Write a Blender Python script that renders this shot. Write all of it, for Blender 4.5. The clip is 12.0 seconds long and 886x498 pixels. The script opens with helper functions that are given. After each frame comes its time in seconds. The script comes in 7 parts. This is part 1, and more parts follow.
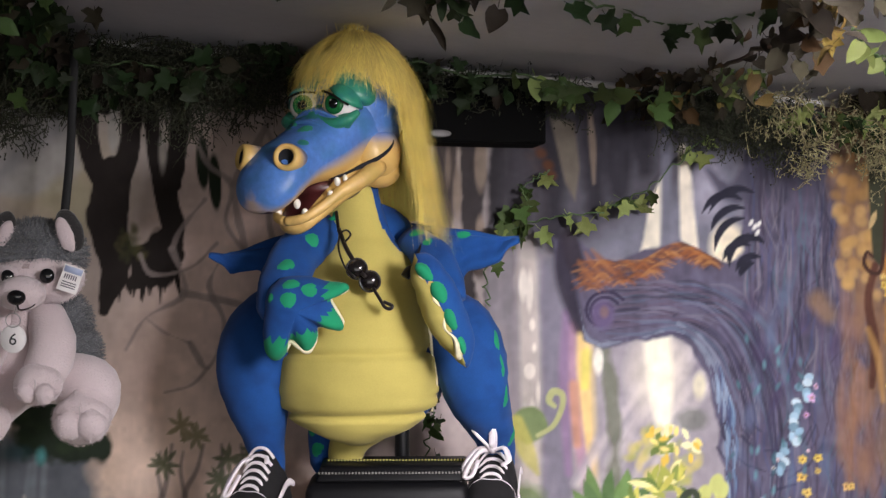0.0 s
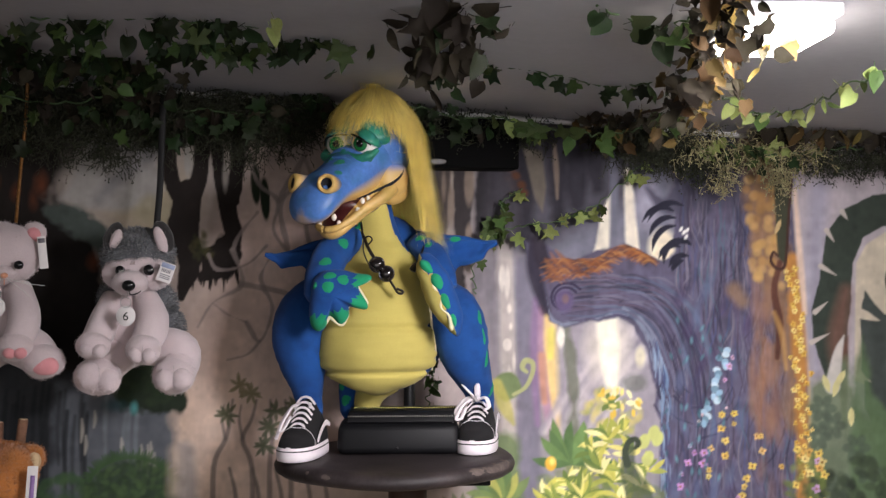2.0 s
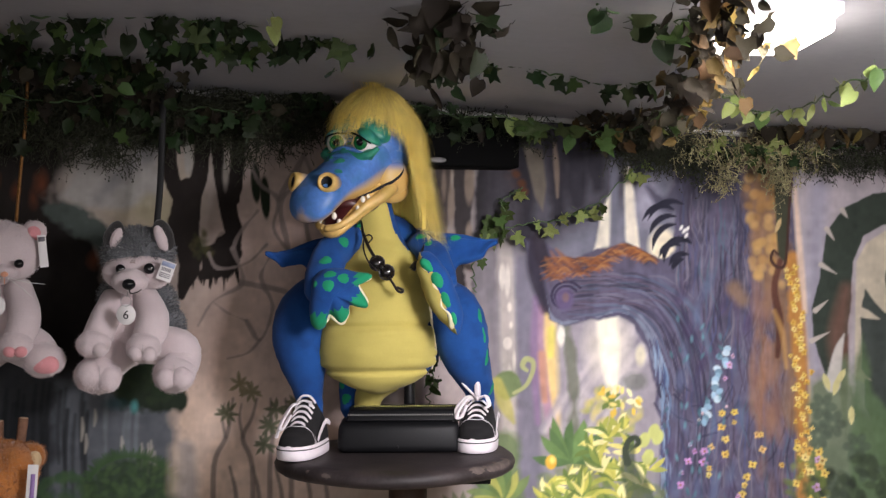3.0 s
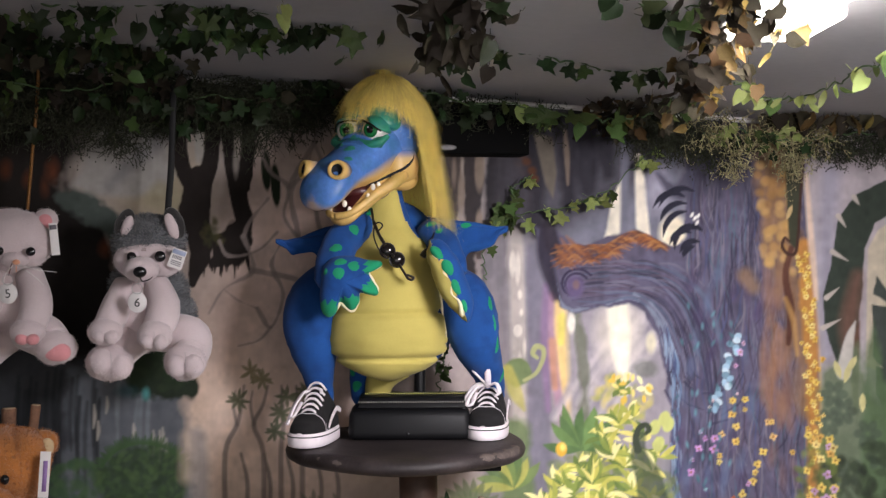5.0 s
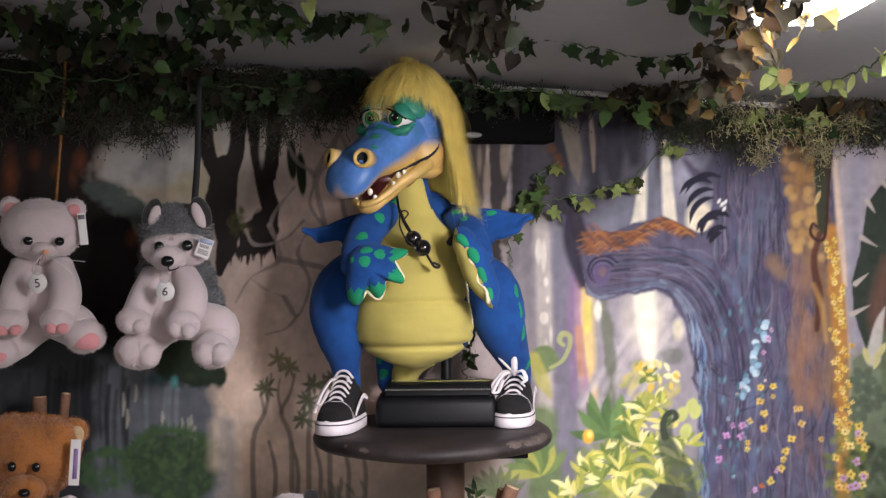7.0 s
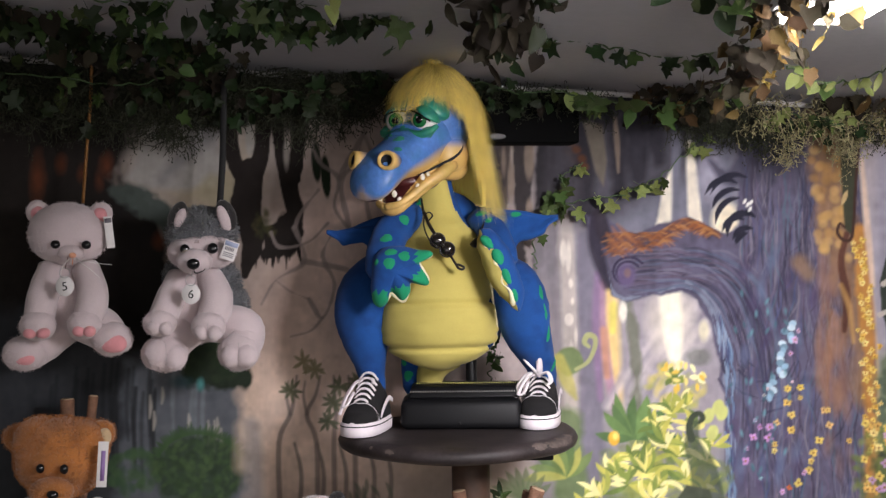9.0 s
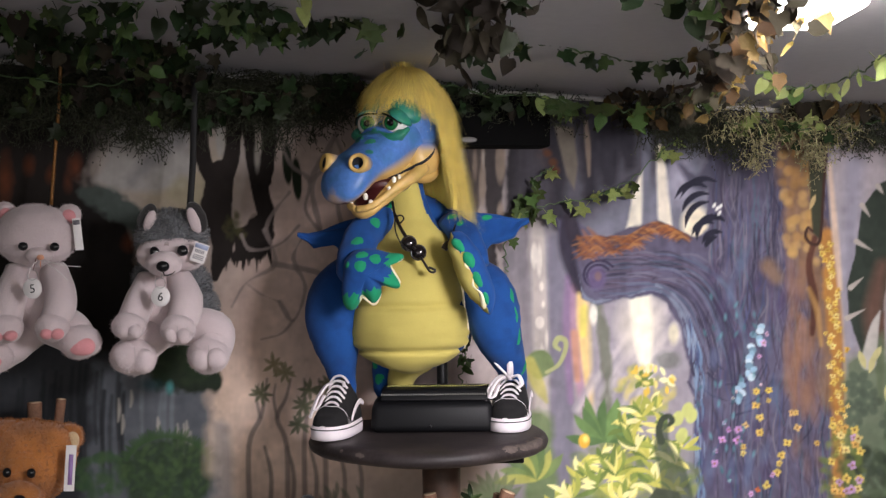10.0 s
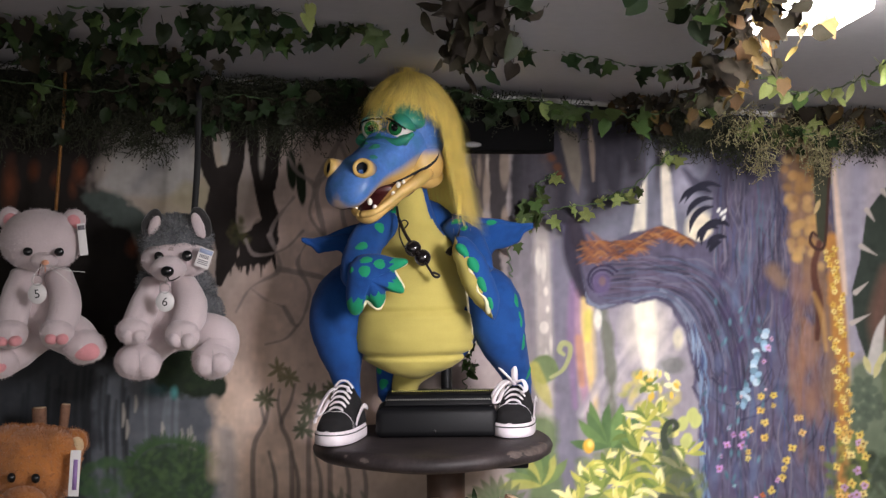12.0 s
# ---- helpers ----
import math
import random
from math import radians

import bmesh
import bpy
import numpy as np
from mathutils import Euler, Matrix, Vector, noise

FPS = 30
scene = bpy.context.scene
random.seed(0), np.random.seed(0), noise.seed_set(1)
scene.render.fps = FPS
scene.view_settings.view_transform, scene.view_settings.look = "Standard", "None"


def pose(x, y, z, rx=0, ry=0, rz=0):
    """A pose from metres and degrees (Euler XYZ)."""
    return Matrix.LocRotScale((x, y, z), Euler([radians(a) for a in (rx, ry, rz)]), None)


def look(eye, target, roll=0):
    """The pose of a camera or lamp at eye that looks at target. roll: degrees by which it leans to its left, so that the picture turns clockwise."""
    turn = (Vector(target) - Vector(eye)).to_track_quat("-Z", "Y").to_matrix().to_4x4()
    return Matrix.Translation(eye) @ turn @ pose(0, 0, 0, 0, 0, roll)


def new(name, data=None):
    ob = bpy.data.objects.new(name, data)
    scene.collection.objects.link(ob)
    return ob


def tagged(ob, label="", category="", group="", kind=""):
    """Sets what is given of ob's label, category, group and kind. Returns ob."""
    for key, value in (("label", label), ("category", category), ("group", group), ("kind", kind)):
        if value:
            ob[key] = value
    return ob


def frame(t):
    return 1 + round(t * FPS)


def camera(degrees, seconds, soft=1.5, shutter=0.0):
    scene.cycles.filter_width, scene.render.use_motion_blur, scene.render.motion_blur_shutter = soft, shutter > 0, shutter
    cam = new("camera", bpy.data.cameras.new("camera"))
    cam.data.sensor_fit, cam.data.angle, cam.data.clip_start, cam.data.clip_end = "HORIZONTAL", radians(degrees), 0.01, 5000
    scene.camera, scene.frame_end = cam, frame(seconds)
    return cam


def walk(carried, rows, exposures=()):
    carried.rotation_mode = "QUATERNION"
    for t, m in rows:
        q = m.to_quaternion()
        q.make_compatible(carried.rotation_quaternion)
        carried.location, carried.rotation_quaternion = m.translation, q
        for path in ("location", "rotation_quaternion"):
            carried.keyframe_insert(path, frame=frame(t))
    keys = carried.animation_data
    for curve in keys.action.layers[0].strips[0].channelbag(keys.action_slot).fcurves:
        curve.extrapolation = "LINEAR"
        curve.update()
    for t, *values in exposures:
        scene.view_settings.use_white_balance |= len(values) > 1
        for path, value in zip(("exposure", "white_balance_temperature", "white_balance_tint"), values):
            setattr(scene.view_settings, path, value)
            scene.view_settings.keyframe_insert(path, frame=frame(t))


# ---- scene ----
cam = camera(42, 12.0, soft=1.4)
PATH = [  # seconds, place, tilt, lean, turn
    (0.0, 0.015, 0.021, 1.687, 90.76, 0.05, -1.64),
    (0.5, 0.012, -0.082, 1.686, 90.77, 0.09, -1.69),
    (1.0, 0.008, -0.257, 1.683, 90.76, 0.13, -1.75),
    (1.5, 0.002, -0.445, 1.681, 90.78, 0.18, -1.77),
    (2.0, 0.000, -0.504, 1.680, 90.81, 0.10, -1.79),
    (2.5, 0.000, -0.504, 1.680, 90.78, 0.08, -1.78),
    (3.0, 0.000, -0.504, 1.680, 90.74, 0.11, -1.78),
    (3.6, 0.000, -0.504, 1.680, 90.66, 0.12, -1.73),
    (4.4, 0.000, -0.504, 1.680, 90.41, 0.17, -1.48),
    (4.8, 0.000, -0.504, 1.680, 90.24, 0.19, -1.34),
    (5.0, 0.000, -0.504, 1.680, 90.12, 0.17, -1.27),
    (5.5, 0.000, -0.504, 1.680, 89.45, 0.22, -1.07),
    (6.0, 0.000, -0.504, 1.680, 89.52, 0.32, -0.46),
    (6.5, 0.000, -0.504, 1.680, 89.53, 0.45, -0.20),
    (7.0, 0.000, -0.504, 1.680, 89.52, 0.47, 0.01),
    (7.5, 0.000, -0.504, 1.680, 89.46, 0.69, 0.68),
    (8.2, 0.000, -0.504, 1.680, 89.53, 0.68, 1.09),
    (9.0, 0.000, -0.504, 1.680, 89.62, 0.72, 1.22),
    (9.3, 0.000, -0.504, 1.680, 89.64, 0.70, 1.05),
    (9.5, 0.000, -0.504, 1.680, 89.67, 0.64, 0.32),
    (10.0, 0.000, -0.504, 1.680, 89.75, 0.57, -0.21),
    (10.5, 0.000, -0.504, 1.680, 89.87, 0.56, -0.18),
    (11.0, 0.000, -0.504, 1.680, 89.93, 0.54, -0.10),
    (11.5, 0.000, -0.504, 1.680, 89.93, 0.55, 0.00),
    (12.0, 0.000, -0.504, 1.680, 90.00, 0.60, 0.00),
]
walk(cam, [(t, pose(x, y, z, rx, ry, rz)) for t, x, y, z, rx, ry, rz in PATH])

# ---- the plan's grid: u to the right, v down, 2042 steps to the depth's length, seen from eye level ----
EYE, TILT, FOCAL = Vector((0, -0.504, 1.68)), Euler((radians(90.00), radians(0.6), 0)).to_matrix(), 2042.4
WALL_TURN, WALL_Y = radians(10), 1.80
WALL_T = math.tan(WALL_TURN)


def way(u, v):
    return TILT @ Vector(((u - 784) / FOCAL, (441 - v) / FOCAL, -1))


def at(u, v, y):
    """The place at depth y."""
    w = way(u, v)
    return EYE + w * ((y - EYE.y) / w.y)


def on_wall(u, v, off=0.0):
    """The place on the painted wall, off metres in front of it."""
    w = way(u, v)
    return EYE + w * ((WALL_Y - EYE.y - off / math.cos(WALL_TURN)) / (w.y - WALL_T * w.x))


def ceiling_z(x, y):
    return 1.994 - 0.0484 * (x * math.cos(WALL_TURN) + (y - WALL_Y) * math.sin(WALL_TURN))


def on_ceiling(u, v, off=0.0):
    w = way(u, v)
    d = 1.0
    for _ in range(8):
        p = EYE + w * d
        d = (ceiling_z(p.x, p.y) - off - EYE.z) / w.z
    return EYE + w * d


# ---- light ----
world = bpy.data.worlds.new("world")
scene.world = world
world.use_nodes = True
bg = world.node_tree.nodes["Background"]
sky = world.node_tree.nodes.new("ShaderNodeTexSky")
sky.sky_type, sky.sun_disc, sky.sun_elevation, sky.sun_rotation = "NISHITA", False, radians(35), radians(150)
world.node_tree.links.new(sky.outputs[0], bg.inputs[0])
bg.inputs[1].default_value = 0.06

LAMP_AT = Vector((0.442, 0.88, 1.945))
lamp_data = bpy.data.lights.new("flood_lamp_light", "AREA")
lamp_data.shape, lamp_data.size, lamp_data.size_y, lamp_data.energy, lamp_data.color = "RECTANGLE", 0.10, 0.15, 1.1, (1.0, 0.92, 0.86)
lamp = new("flood_lamp_light", lamp_data)
lamp.matrix_world = look(LAMP_AT - Vector((0, 0, 0.006)), LAMP_AT + Vector((-0.50, 0.55, -0.75)))
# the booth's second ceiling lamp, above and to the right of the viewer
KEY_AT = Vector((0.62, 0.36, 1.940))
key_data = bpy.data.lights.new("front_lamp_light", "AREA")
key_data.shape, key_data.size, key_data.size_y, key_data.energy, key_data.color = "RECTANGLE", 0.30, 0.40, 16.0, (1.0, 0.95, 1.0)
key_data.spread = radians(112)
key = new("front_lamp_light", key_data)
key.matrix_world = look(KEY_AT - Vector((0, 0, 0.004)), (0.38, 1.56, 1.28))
# daylight that comes in through the booth's open front
front_data = bpy.data.lights.new("front_daylight", "AREA")
front_data.shape, front_data.size, front_data.size_y, front_data.energy, front_data.color = "RECTANGLE", 2.4, 0.9, 8.8, (0.97, 0.95, 1.0)
front = new("front_daylight", front_data)
front.matrix_world = look((0.15, -1.18, 1.28), (0.0, 1.5, 1.30))
scene.view_settings.exposure = 0.22

# ---- materials ----
def lin(c):
    """Linear colour from the usual 0..255 values."""
    return tuple(((x / 255) / 12.92 if x <= 10.3 else ((x / 255 + 0.055) / 1.055) ** 2.4) for x in c)


def material(name, rgb, rough=0.7, metal=0.0, vary=0.25, scale=8.0, fine=120.0, bump=0.15, dist=0.002, sheen=0.0, coat=0.0, random_tint=0.0, island=False, sss=0.0, spec=0.5):
    """A painted, woven or moulded surface: stains at a broad scale, grain and relief at a fine one."""
    m = bpy.data.materials.new(name)
    m.use_nodes = True
    nt = m.node_tree
    b = nt.nodes["Principled BSDF"]
    b.inputs["Roughness"].default_value, b.inputs["Metallic"].default_value = rough, metal
    b.inputs["Sheen Weight"].default_value, b.inputs["Coat Weight"].default_value = sheen, coat
    b.inputs["Specular IOR Level"].default_value = spec
    co = nt.nodes.new("ShaderNodeTexCoord")
    n1, n2 = nt.nodes.new("ShaderNodeTexNoise"), nt.nodes.new("ShaderNodeTexNoise")
    n1.inputs["Scale"].default_value, n1.inputs["Detail"].default_value = scale, 5
    n2.inputs["Scale"].default_value, n2.inputs["Detail"].default_value = fine, 3
    for n in (n1, n2):
        nt.links.new(co.outputs["Object"], n.inputs["Vector"])
    mix = nt.nodes.new("ShaderNodeMath")
    mix.operation = "MULTIPLY_ADD"
    nt.links.new(n1.outputs[0], mix.inputs[0])
    mix.inputs[1].default_value = 0.65
    half = nt.nodes.new("ShaderNodeMath")
    half.operation = "MULTIPLY"
    nt.links.new(n2.outputs[0], half.inputs[0])
    half.inputs[1].default_value = 0.35
    nt.links.new(half.outputs[0], mix.inputs[2])
    ramp = nt.nodes.new("ShaderNodeValToRGB")
    ramp.color_ramp.elements[0].position, ramp.color_ramp.elements[1].position = 0.3, 0.7
    base = rgb if max(rgb) <= 1 else lin(rgb)
    ramp.color_ramp.elements[0].color = (*[x * (1 - vary) for x in base], 1)
    ramp.color_ramp.elements[1].color = (*[min(1, x * (1 + vary)) for x in base], 1)
    nt.links.new(mix.outputs[0], ramp.inputs[0])
    out = ramp.outputs[0]
    if random_tint:
        hsv = nt.nodes.new("ShaderNodeHueSaturation")
        if island:
            src = nt.nodes.new("ShaderNodeNewGeometry").outputs["Random Per Island"]
        else:
            src = nt.nodes.new("ShaderNodeObjectInfo").outputs["Random"]
        for key, lo, hi in (("Value", 1 - random_tint, 1 + random_tint), ("Hue", 0.5 - random_tint * 0.06, 0.5 + random_tint * 0.06)):
            mr = nt.nodes.new("ShaderNodeMapRange")
            mr.inputs["To Min"].default_value, mr.inputs["To Max"].default_value = lo, hi
            nt.links.new(src, mr.inputs["Value"])
            nt.links.new(mr.outputs[0], hsv.inputs[key])
        nt.links.new(out, hsv.inputs["Color"])
        out = hsv.outputs[0]
    nt.links.new(out, b.inputs["Base Color"])
    if sss:
        b.inputs["Subsurface Weight"].default_value, b.inputs["Subsurface Scale"].default_value = sss, 0.004
        b.inputs["Subsurface Radius"].default_value = (1, 0.8, 0.7)
    if bump:
        bp = nt.nodes.new("ShaderNodeBump")
        bp.inputs["Strength"].default_value, bp.inputs["Distance"].default_value = bump, dist
        nt.links.new(n2.outputs[0], bp.inputs["Height"])
        nt.links.new(bp.outputs[0], b.inputs["Normal"])
    return m


def glow(name, rgb, strength):
    m = bpy.data.materials.new(name)
    m.use_nodes = True
    b = m.node_tree.nodes["Principled BSDF"]
    b.inputs["Base Color"].default_value = (*rgb, 1)
    b.inputs["Emission Color"].default_value = (*rgb, 1)
    b.inputs["Emission Strength"].default_value = strength
    return m


def mottle(m, rgb, scale, low, high, most):
    """Airbrushed patches of a second colour over a material."""
    nt = m.node_tree
    b = nt.nodes["Principled BSDF"]
    was = b.inputs["Base Color"].links[0].from_socket
    co, n, mr, mix = (nt.nodes.new(x) for x in ("ShaderNodeTexCoord", "ShaderNodeTexNoise", "ShaderNodeMapRange", "ShaderNodeMix"))
    mix.data_type = "RGBA"
    n.inputs["Scale"].default_value, n.inputs["Detail"].default_value = scale, 2
    nt.links.new(co.outputs["Object"], n.inputs["Vector"])
    nt.links.new(n.outputs[0], mr.inputs["Value"])
    mr.inputs["From Min"].default_value, mr.inputs["From Max"].default_value, mr.inputs["To Max"].default_value = low, high, most
    nt.links.new(mr.outputs[0], mix.inputs[0])
    nt.links.new(was, mix.inputs[6])
    mix.inputs[7].default_value = (*rgb, 1)
    nt.links.new(mix.outputs[2], b.inputs["Base Color"])
    return m


def airbrush(m, rgb):
    """A second colour sprayed on where the skin's own airbrush value says so."""
    nt = m.node_tree
    b = nt.nodes["Principled BSDF"]
    was = b.inputs["Base Color"].links[0].from_socket
    src, mix = nt.nodes.new("ShaderNodeAttribute"), nt.nodes.new("ShaderNodeMix")
    src.attribute_name, mix.data_type = "airbrush", "RGBA"
    nt.links.new(src.outputs["Fac"], mix.inputs[0])
    nt.links.new(was, mix.inputs[6])
    mix.inputs[7].default_value = (*rgb, 1)
    nt.links.new(mix.outputs[2], b.inputs["Base Color"])
    return m


M = {
    "ceiling": material("ceiling_paint", (0.42, 0.41, 0.42), 0.8, vary=0.08, scale=2, fine=60, bump=0.1),
    "wall": material("plain_wall_paint", (0.35, 0.34, 0.33), 0.85, vary=0.12, scale=2, bump=0.1),
    "floor": material("grey_floor", (0.18, 0.17, 0.16), 0.6, vary=0.3, scale=3),
    "plastic": material("black_plastic", (0.005, 0.005, 0.006), 0.5, vary=0.3, scale=14, fine=300, bump=0.2, dist=0.0006, spec=0.2),
    "vinyl": material("worn_black_vinyl", (0.030, 0.023, 0.023), 0.55, vary=0.6, scale=22, fine=160, bump=0.5, dist=0.001, spec=0.35),
    "metal": material("black_metal", (0.015, 0.015, 0.016), 0.4, 0.6, vary=0.2),
    "steel": material("bright_steel", (0.5, 0.5, 0.5), 0.3, 1.0, vary=0.1),
    "post": material("brown_post_wood", (0.065, 0.034, 0.022), 0.6, vary=0.4, scale=18, fine=90, bump=0.3),
    "stick": material("cut_stick_bark", (0.20, 0.10, 0.06), 0.8, vary=0.4, scale=60, fine=300, bump=0.5),
    "stick_end": material("cut_stick_wood", (0.55, 0.40, 0.26), 0.8, vary=0.2, scale=80),
}


def part(name, bm, mat, parent=None, label="", smooth=True, mats=None):
    """Links a bmesh as one mesh object, under its thing or alone."""
    me = bpy.data.meshes.new(name)
    bm.normal_update()
    bm.to_mesh(me)
    bm.free()
    for m in (mats or [mat]):
        me.materials.append(m)
    if smooth:
        me.polygons.foreach_set("use_smooth", [True] * len(me.polygons))
    ob = new(name, me)
    if parent:
        ob.parent = parent
    if label:
        ob["label"] = label
    return ob


def thing(name, place, label, category, group="", kind=""):
    ob = new(name)
    ob.empty_display_size = 0.02
    ob.matrix_world = place if isinstance(place, Matrix) else Matrix.Translation(place)
    return tagged(ob, label, category, group, kind)


def box(bm, lo, hi, bevel=0.0, m=None):
    r = bmesh.ops.create_cube(bm, size=1.0)
    vs = r["verts"]
    for v in vs:
        v.co = Vector([lo[i] + (v.co[i] + 0.5) * (hi[i] - lo[i]) for i in range(3)])
    if bevel:
        es = {e for v in vs for e in v.link_edges}
        g = bmesh.ops.bevel(bm, geom=list(es), offset=bevel, segments=3, profile=0.5, affect="EDGES")
        vs = list({v for f in g["faces"] for v in f.verts} | {v for v in vs if v.is_valid})
    if m is not None:
        bmesh.ops.transform(bm, matrix=m, verts=vs)
    return vs


def loft(bm, rings, mat=0, caps=True, closed=True):
    """Rings of equal length joined into a skin."""
    made = [[bm.verts.new(p) for p in ring] for ring in rings]
    n = len(made[0])
    faces = []
    for a, b in zip(made, made[1:]):
        for i in range(n if closed else n - 1):
            j = (i + 1) % n
            faces.append(bm.faces.new((a[i], a[j], b[j], b[i])))
    if caps and closed:
        faces.append(bm.faces.new(made[0][::-1]))
        faces.append(bm.faces.new(made[-1]))
    for f in faces:
        f.material_index = mat
        f.smooth = True
    return faces


def spline(pts, steps):
    """Points along a smooth curve through pts (any dimension)."""
    p = np.array(pts, float)
    p = np.vstack([2 * p[0] - p[1], p, 2 * p[-1] - p[-2]])
    out = []
    for i in range(1, len(p) - 2):
        for k in range(steps):
            t = k / steps
            a, b, c, d = p[i - 1:i + 3]
            out.append(0.5 * (2 * b + (c - a) * t + (2 * a - 5 * b + 4 * c - d) * t * t + (3 * b - a - 3 * c + d) * t ** 3))
    out.append(p[-2])
    return np.array(out)


def tube(bm, pts, radii, seg=12, steps=4, mat=0, flat=(1.0, 1.0), up=(0, 1, 0), caps=True):
    """A round limb along a curve; flat scales it across and along up; radii: one for each point."""
    path = spline([(*p, r) for p, r in zip(pts, radii)], steps) if len(pts) > 2 or steps > 1 else np.array([(*p, r) for p, r in zip(pts, radii)])
    rings, upv = [], Vector(up)
    for i, q in enumerate(path):
        a, b = path[max(0, i - 1)], path[min(len(path) - 1, i + 1)]
        d = Vector(b[:3] - a[:3]).normalized()
        side = d.cross(upv)
        side = side.normalized() if side.length > 1e-5 else Vector((1, 0, 0))
        nrm = side.cross(d).normalized()
        r = max(q[3], 1e-5)
        rings.append([Vector(q[:3]) + side * (r * flat[0] * math.cos(w)) + nrm * (r * flat[1] * math.sin(w)) for w in (2 * math.pi * k / seg for k in range(seg))])
    return loft(bm, rings, mat, caps)


def ball(bm, c, r, mat=0, seg=16, m=None):
    """An ellipsoid with half axes r at c, turned by m."""
    rings = []
    nr = max(6, seg // 2)
    rot = m.to_3x3() if m is not None else Matrix.Identity(3)
    for i in range(nr + 1):
        a = math.pi * i / nr
        s = max(math.sin(a), 1e-3)
        rings.append([Vector(c) + rot @ Vector((r[0] * s * math.cos(w), r[1] * s * math.sin(w), -r[2] * math.cos(a))) for w in (2 * math.pi * k / seg for k in range(seg))])
    return loft(bm, rings, mat)

# ---- the booth ----
def slab(name, lo, hi, mat, label, m=None):
    bm = bmesh.new()
    box(bm, lo, hi)
    ob = part(name, bm, mat, smooth=False)
    if m is not None:
        ob.matrix_world = m
    return tagged(ob, label, "wall" if "wall" in name else name, kind="structure")


WALL_M = Matrix.Translation((0, WALL_Y, 0)) @ Matrix.Rotation(WALL_TURN, 4, "Z")
slab("wall_north", (-1.9, 0.006, 0), (2.2, 0.10, 2.25), M["wall"], "plain grey wall board behind the painted mural", WALL_M)
slab("wall_west", (-1.75, -1.3, 0), (-1.65, 1.9, 2.25), M["wall"], "plain grey side wall of the booth")
slab("wall_east", (2.0, -1.3, 0), (2.1, 2.2, 2.25), M["wall"], "plain grey side wall of the booth")
slab("floor", (-1.8, -3.0, -0.1), (2.2, 2.3, 0.0), M["floor"], "plain grey floor of the booth")
bm = bmesh.new()
corners = [(-1.9, -1.3), (2.2, -1.3), (2.2, 2.35), (-1.9, 2.35)]
lows = [bm.verts.new((x, y, ceiling_z(x, y))) for x, y in corners]
highs = [bm.verts.new((x, y, ceiling_z(x, y) + 0.06)) for x, y in corners]
bm.faces.new(lows)
bm.faces.new(highs[::-1])
for i in range(4):
    bm.faces.new((lows[i], lows[i - 1], highs[i - 1], highs[i]))
bmesh.ops.recalc_face_normals(bm, faces=bm.faces)
tagged(part("ceiling", bm, M["ceiling"], smooth=False), "low matt grey painted ceiling of the booth", "ceiling", kind="structure")
bm = bmesh.new()
ends = [Vector((x, WALL_Y + WALL_T * x - 0.006, ceiling_z(x, WALL_Y + WALL_T * x) - 0.005)) for x in (-1.6, -0.8, 0.0, 0.8, 1.6)]
tube(bm, ends, [0.0055] * 5, 8, 1)
tagged(part("trim", bm, material("white_trim_paint", (0.62, 0.60, 0.59), 0.5, vary=0.1)), "thin white trim strip between wall and ceiling", "trim", kind="structure")
slab("wall_south", (-1.7, -1.30, 0), (2.05, -1.24, 0.8), M["wall"], "low front wall under the booth's opening")

# ---- the painted mural: a fine sheet in front of the wall board, coloured stroke by stroke ----
STEP = 2.3
US, VS = np.arange(-150, 1752, STEP), np.arange(86, 992, STEP)
UU, VV = np.meshgrid(US, VS)
rng = np.random.default_rng(7)
PAINT = np.zeros((*UU.shape, 3))


def fbm(su, sv, octaves=4, seed=0):
    """Smooth noise about 0, broad along u and v by su and sv."""
    g = np.random.default_rng(seed)
    out, amp = np.zeros(UU.shape), 1.0
    for _ in range(octaves):
        nu, nv = int(1902 / su) + 3, int(906 / sv) + 3
        grid = g.standard_normal((nv, nu))
        x, y = (UU + 150) / su, (VV - 86) / sv
        i, j = x.astype(int), y.astype(int)
        fx, fy = x - i, y - j
        fx, fy = fx * fx * (3 - 2 * fx), fy * fy * (3 - 2 * fy)
        out += amp * ((grid[j, i] * (1 - fx) + grid[j, i + 1] * fx) * (1 - fy) + (grid[j + 1, i] * (1 - fx) + grid[j + 1, i + 1] * fx) * fy)
        amp, su, sv = amp * 0.55, max(su / 2, 3), max(sv / 2, 3)
    return out * 0.5


N_CLOUD, N_GRAIN, N_BARK, N_FINE = fbm(220, 160, 4, 1), fbm(14, 14, 2, 2), fbm(16, 90, 4, 3), fbm(7, 30, 2, 4)
N_EDGE = fbm(30, 30, 3, 5)


def lay(mask, rgb, box=None, rough=0.10):
    """Lays a colour over the sheet; the brush leaves the tone a little uneven."""
    r = np.s_[:, :] if box is None else box
    tone = 1 + rough * (0.6 * N_BARK[r] + 0.8 * N_GRAIN[r])
    PAINT[r] += (np.array(lin(rgb)) * tone[..., None] - PAINT[r]) * np.clip(mask, 0, 1)[..., None]


def window(u0, v0, u1, v1):
    i = np.clip([(v0 - 86) / STEP, (v1 - 86) / STEP + 2, (u0 + 150) / STEP, (u1 + 150) / STEP + 2], 0, [len(VS), len(VS), len(US), len(US)]).astype(int)
    return np.s_[i[0]:i[1], i[2]:i[3]]


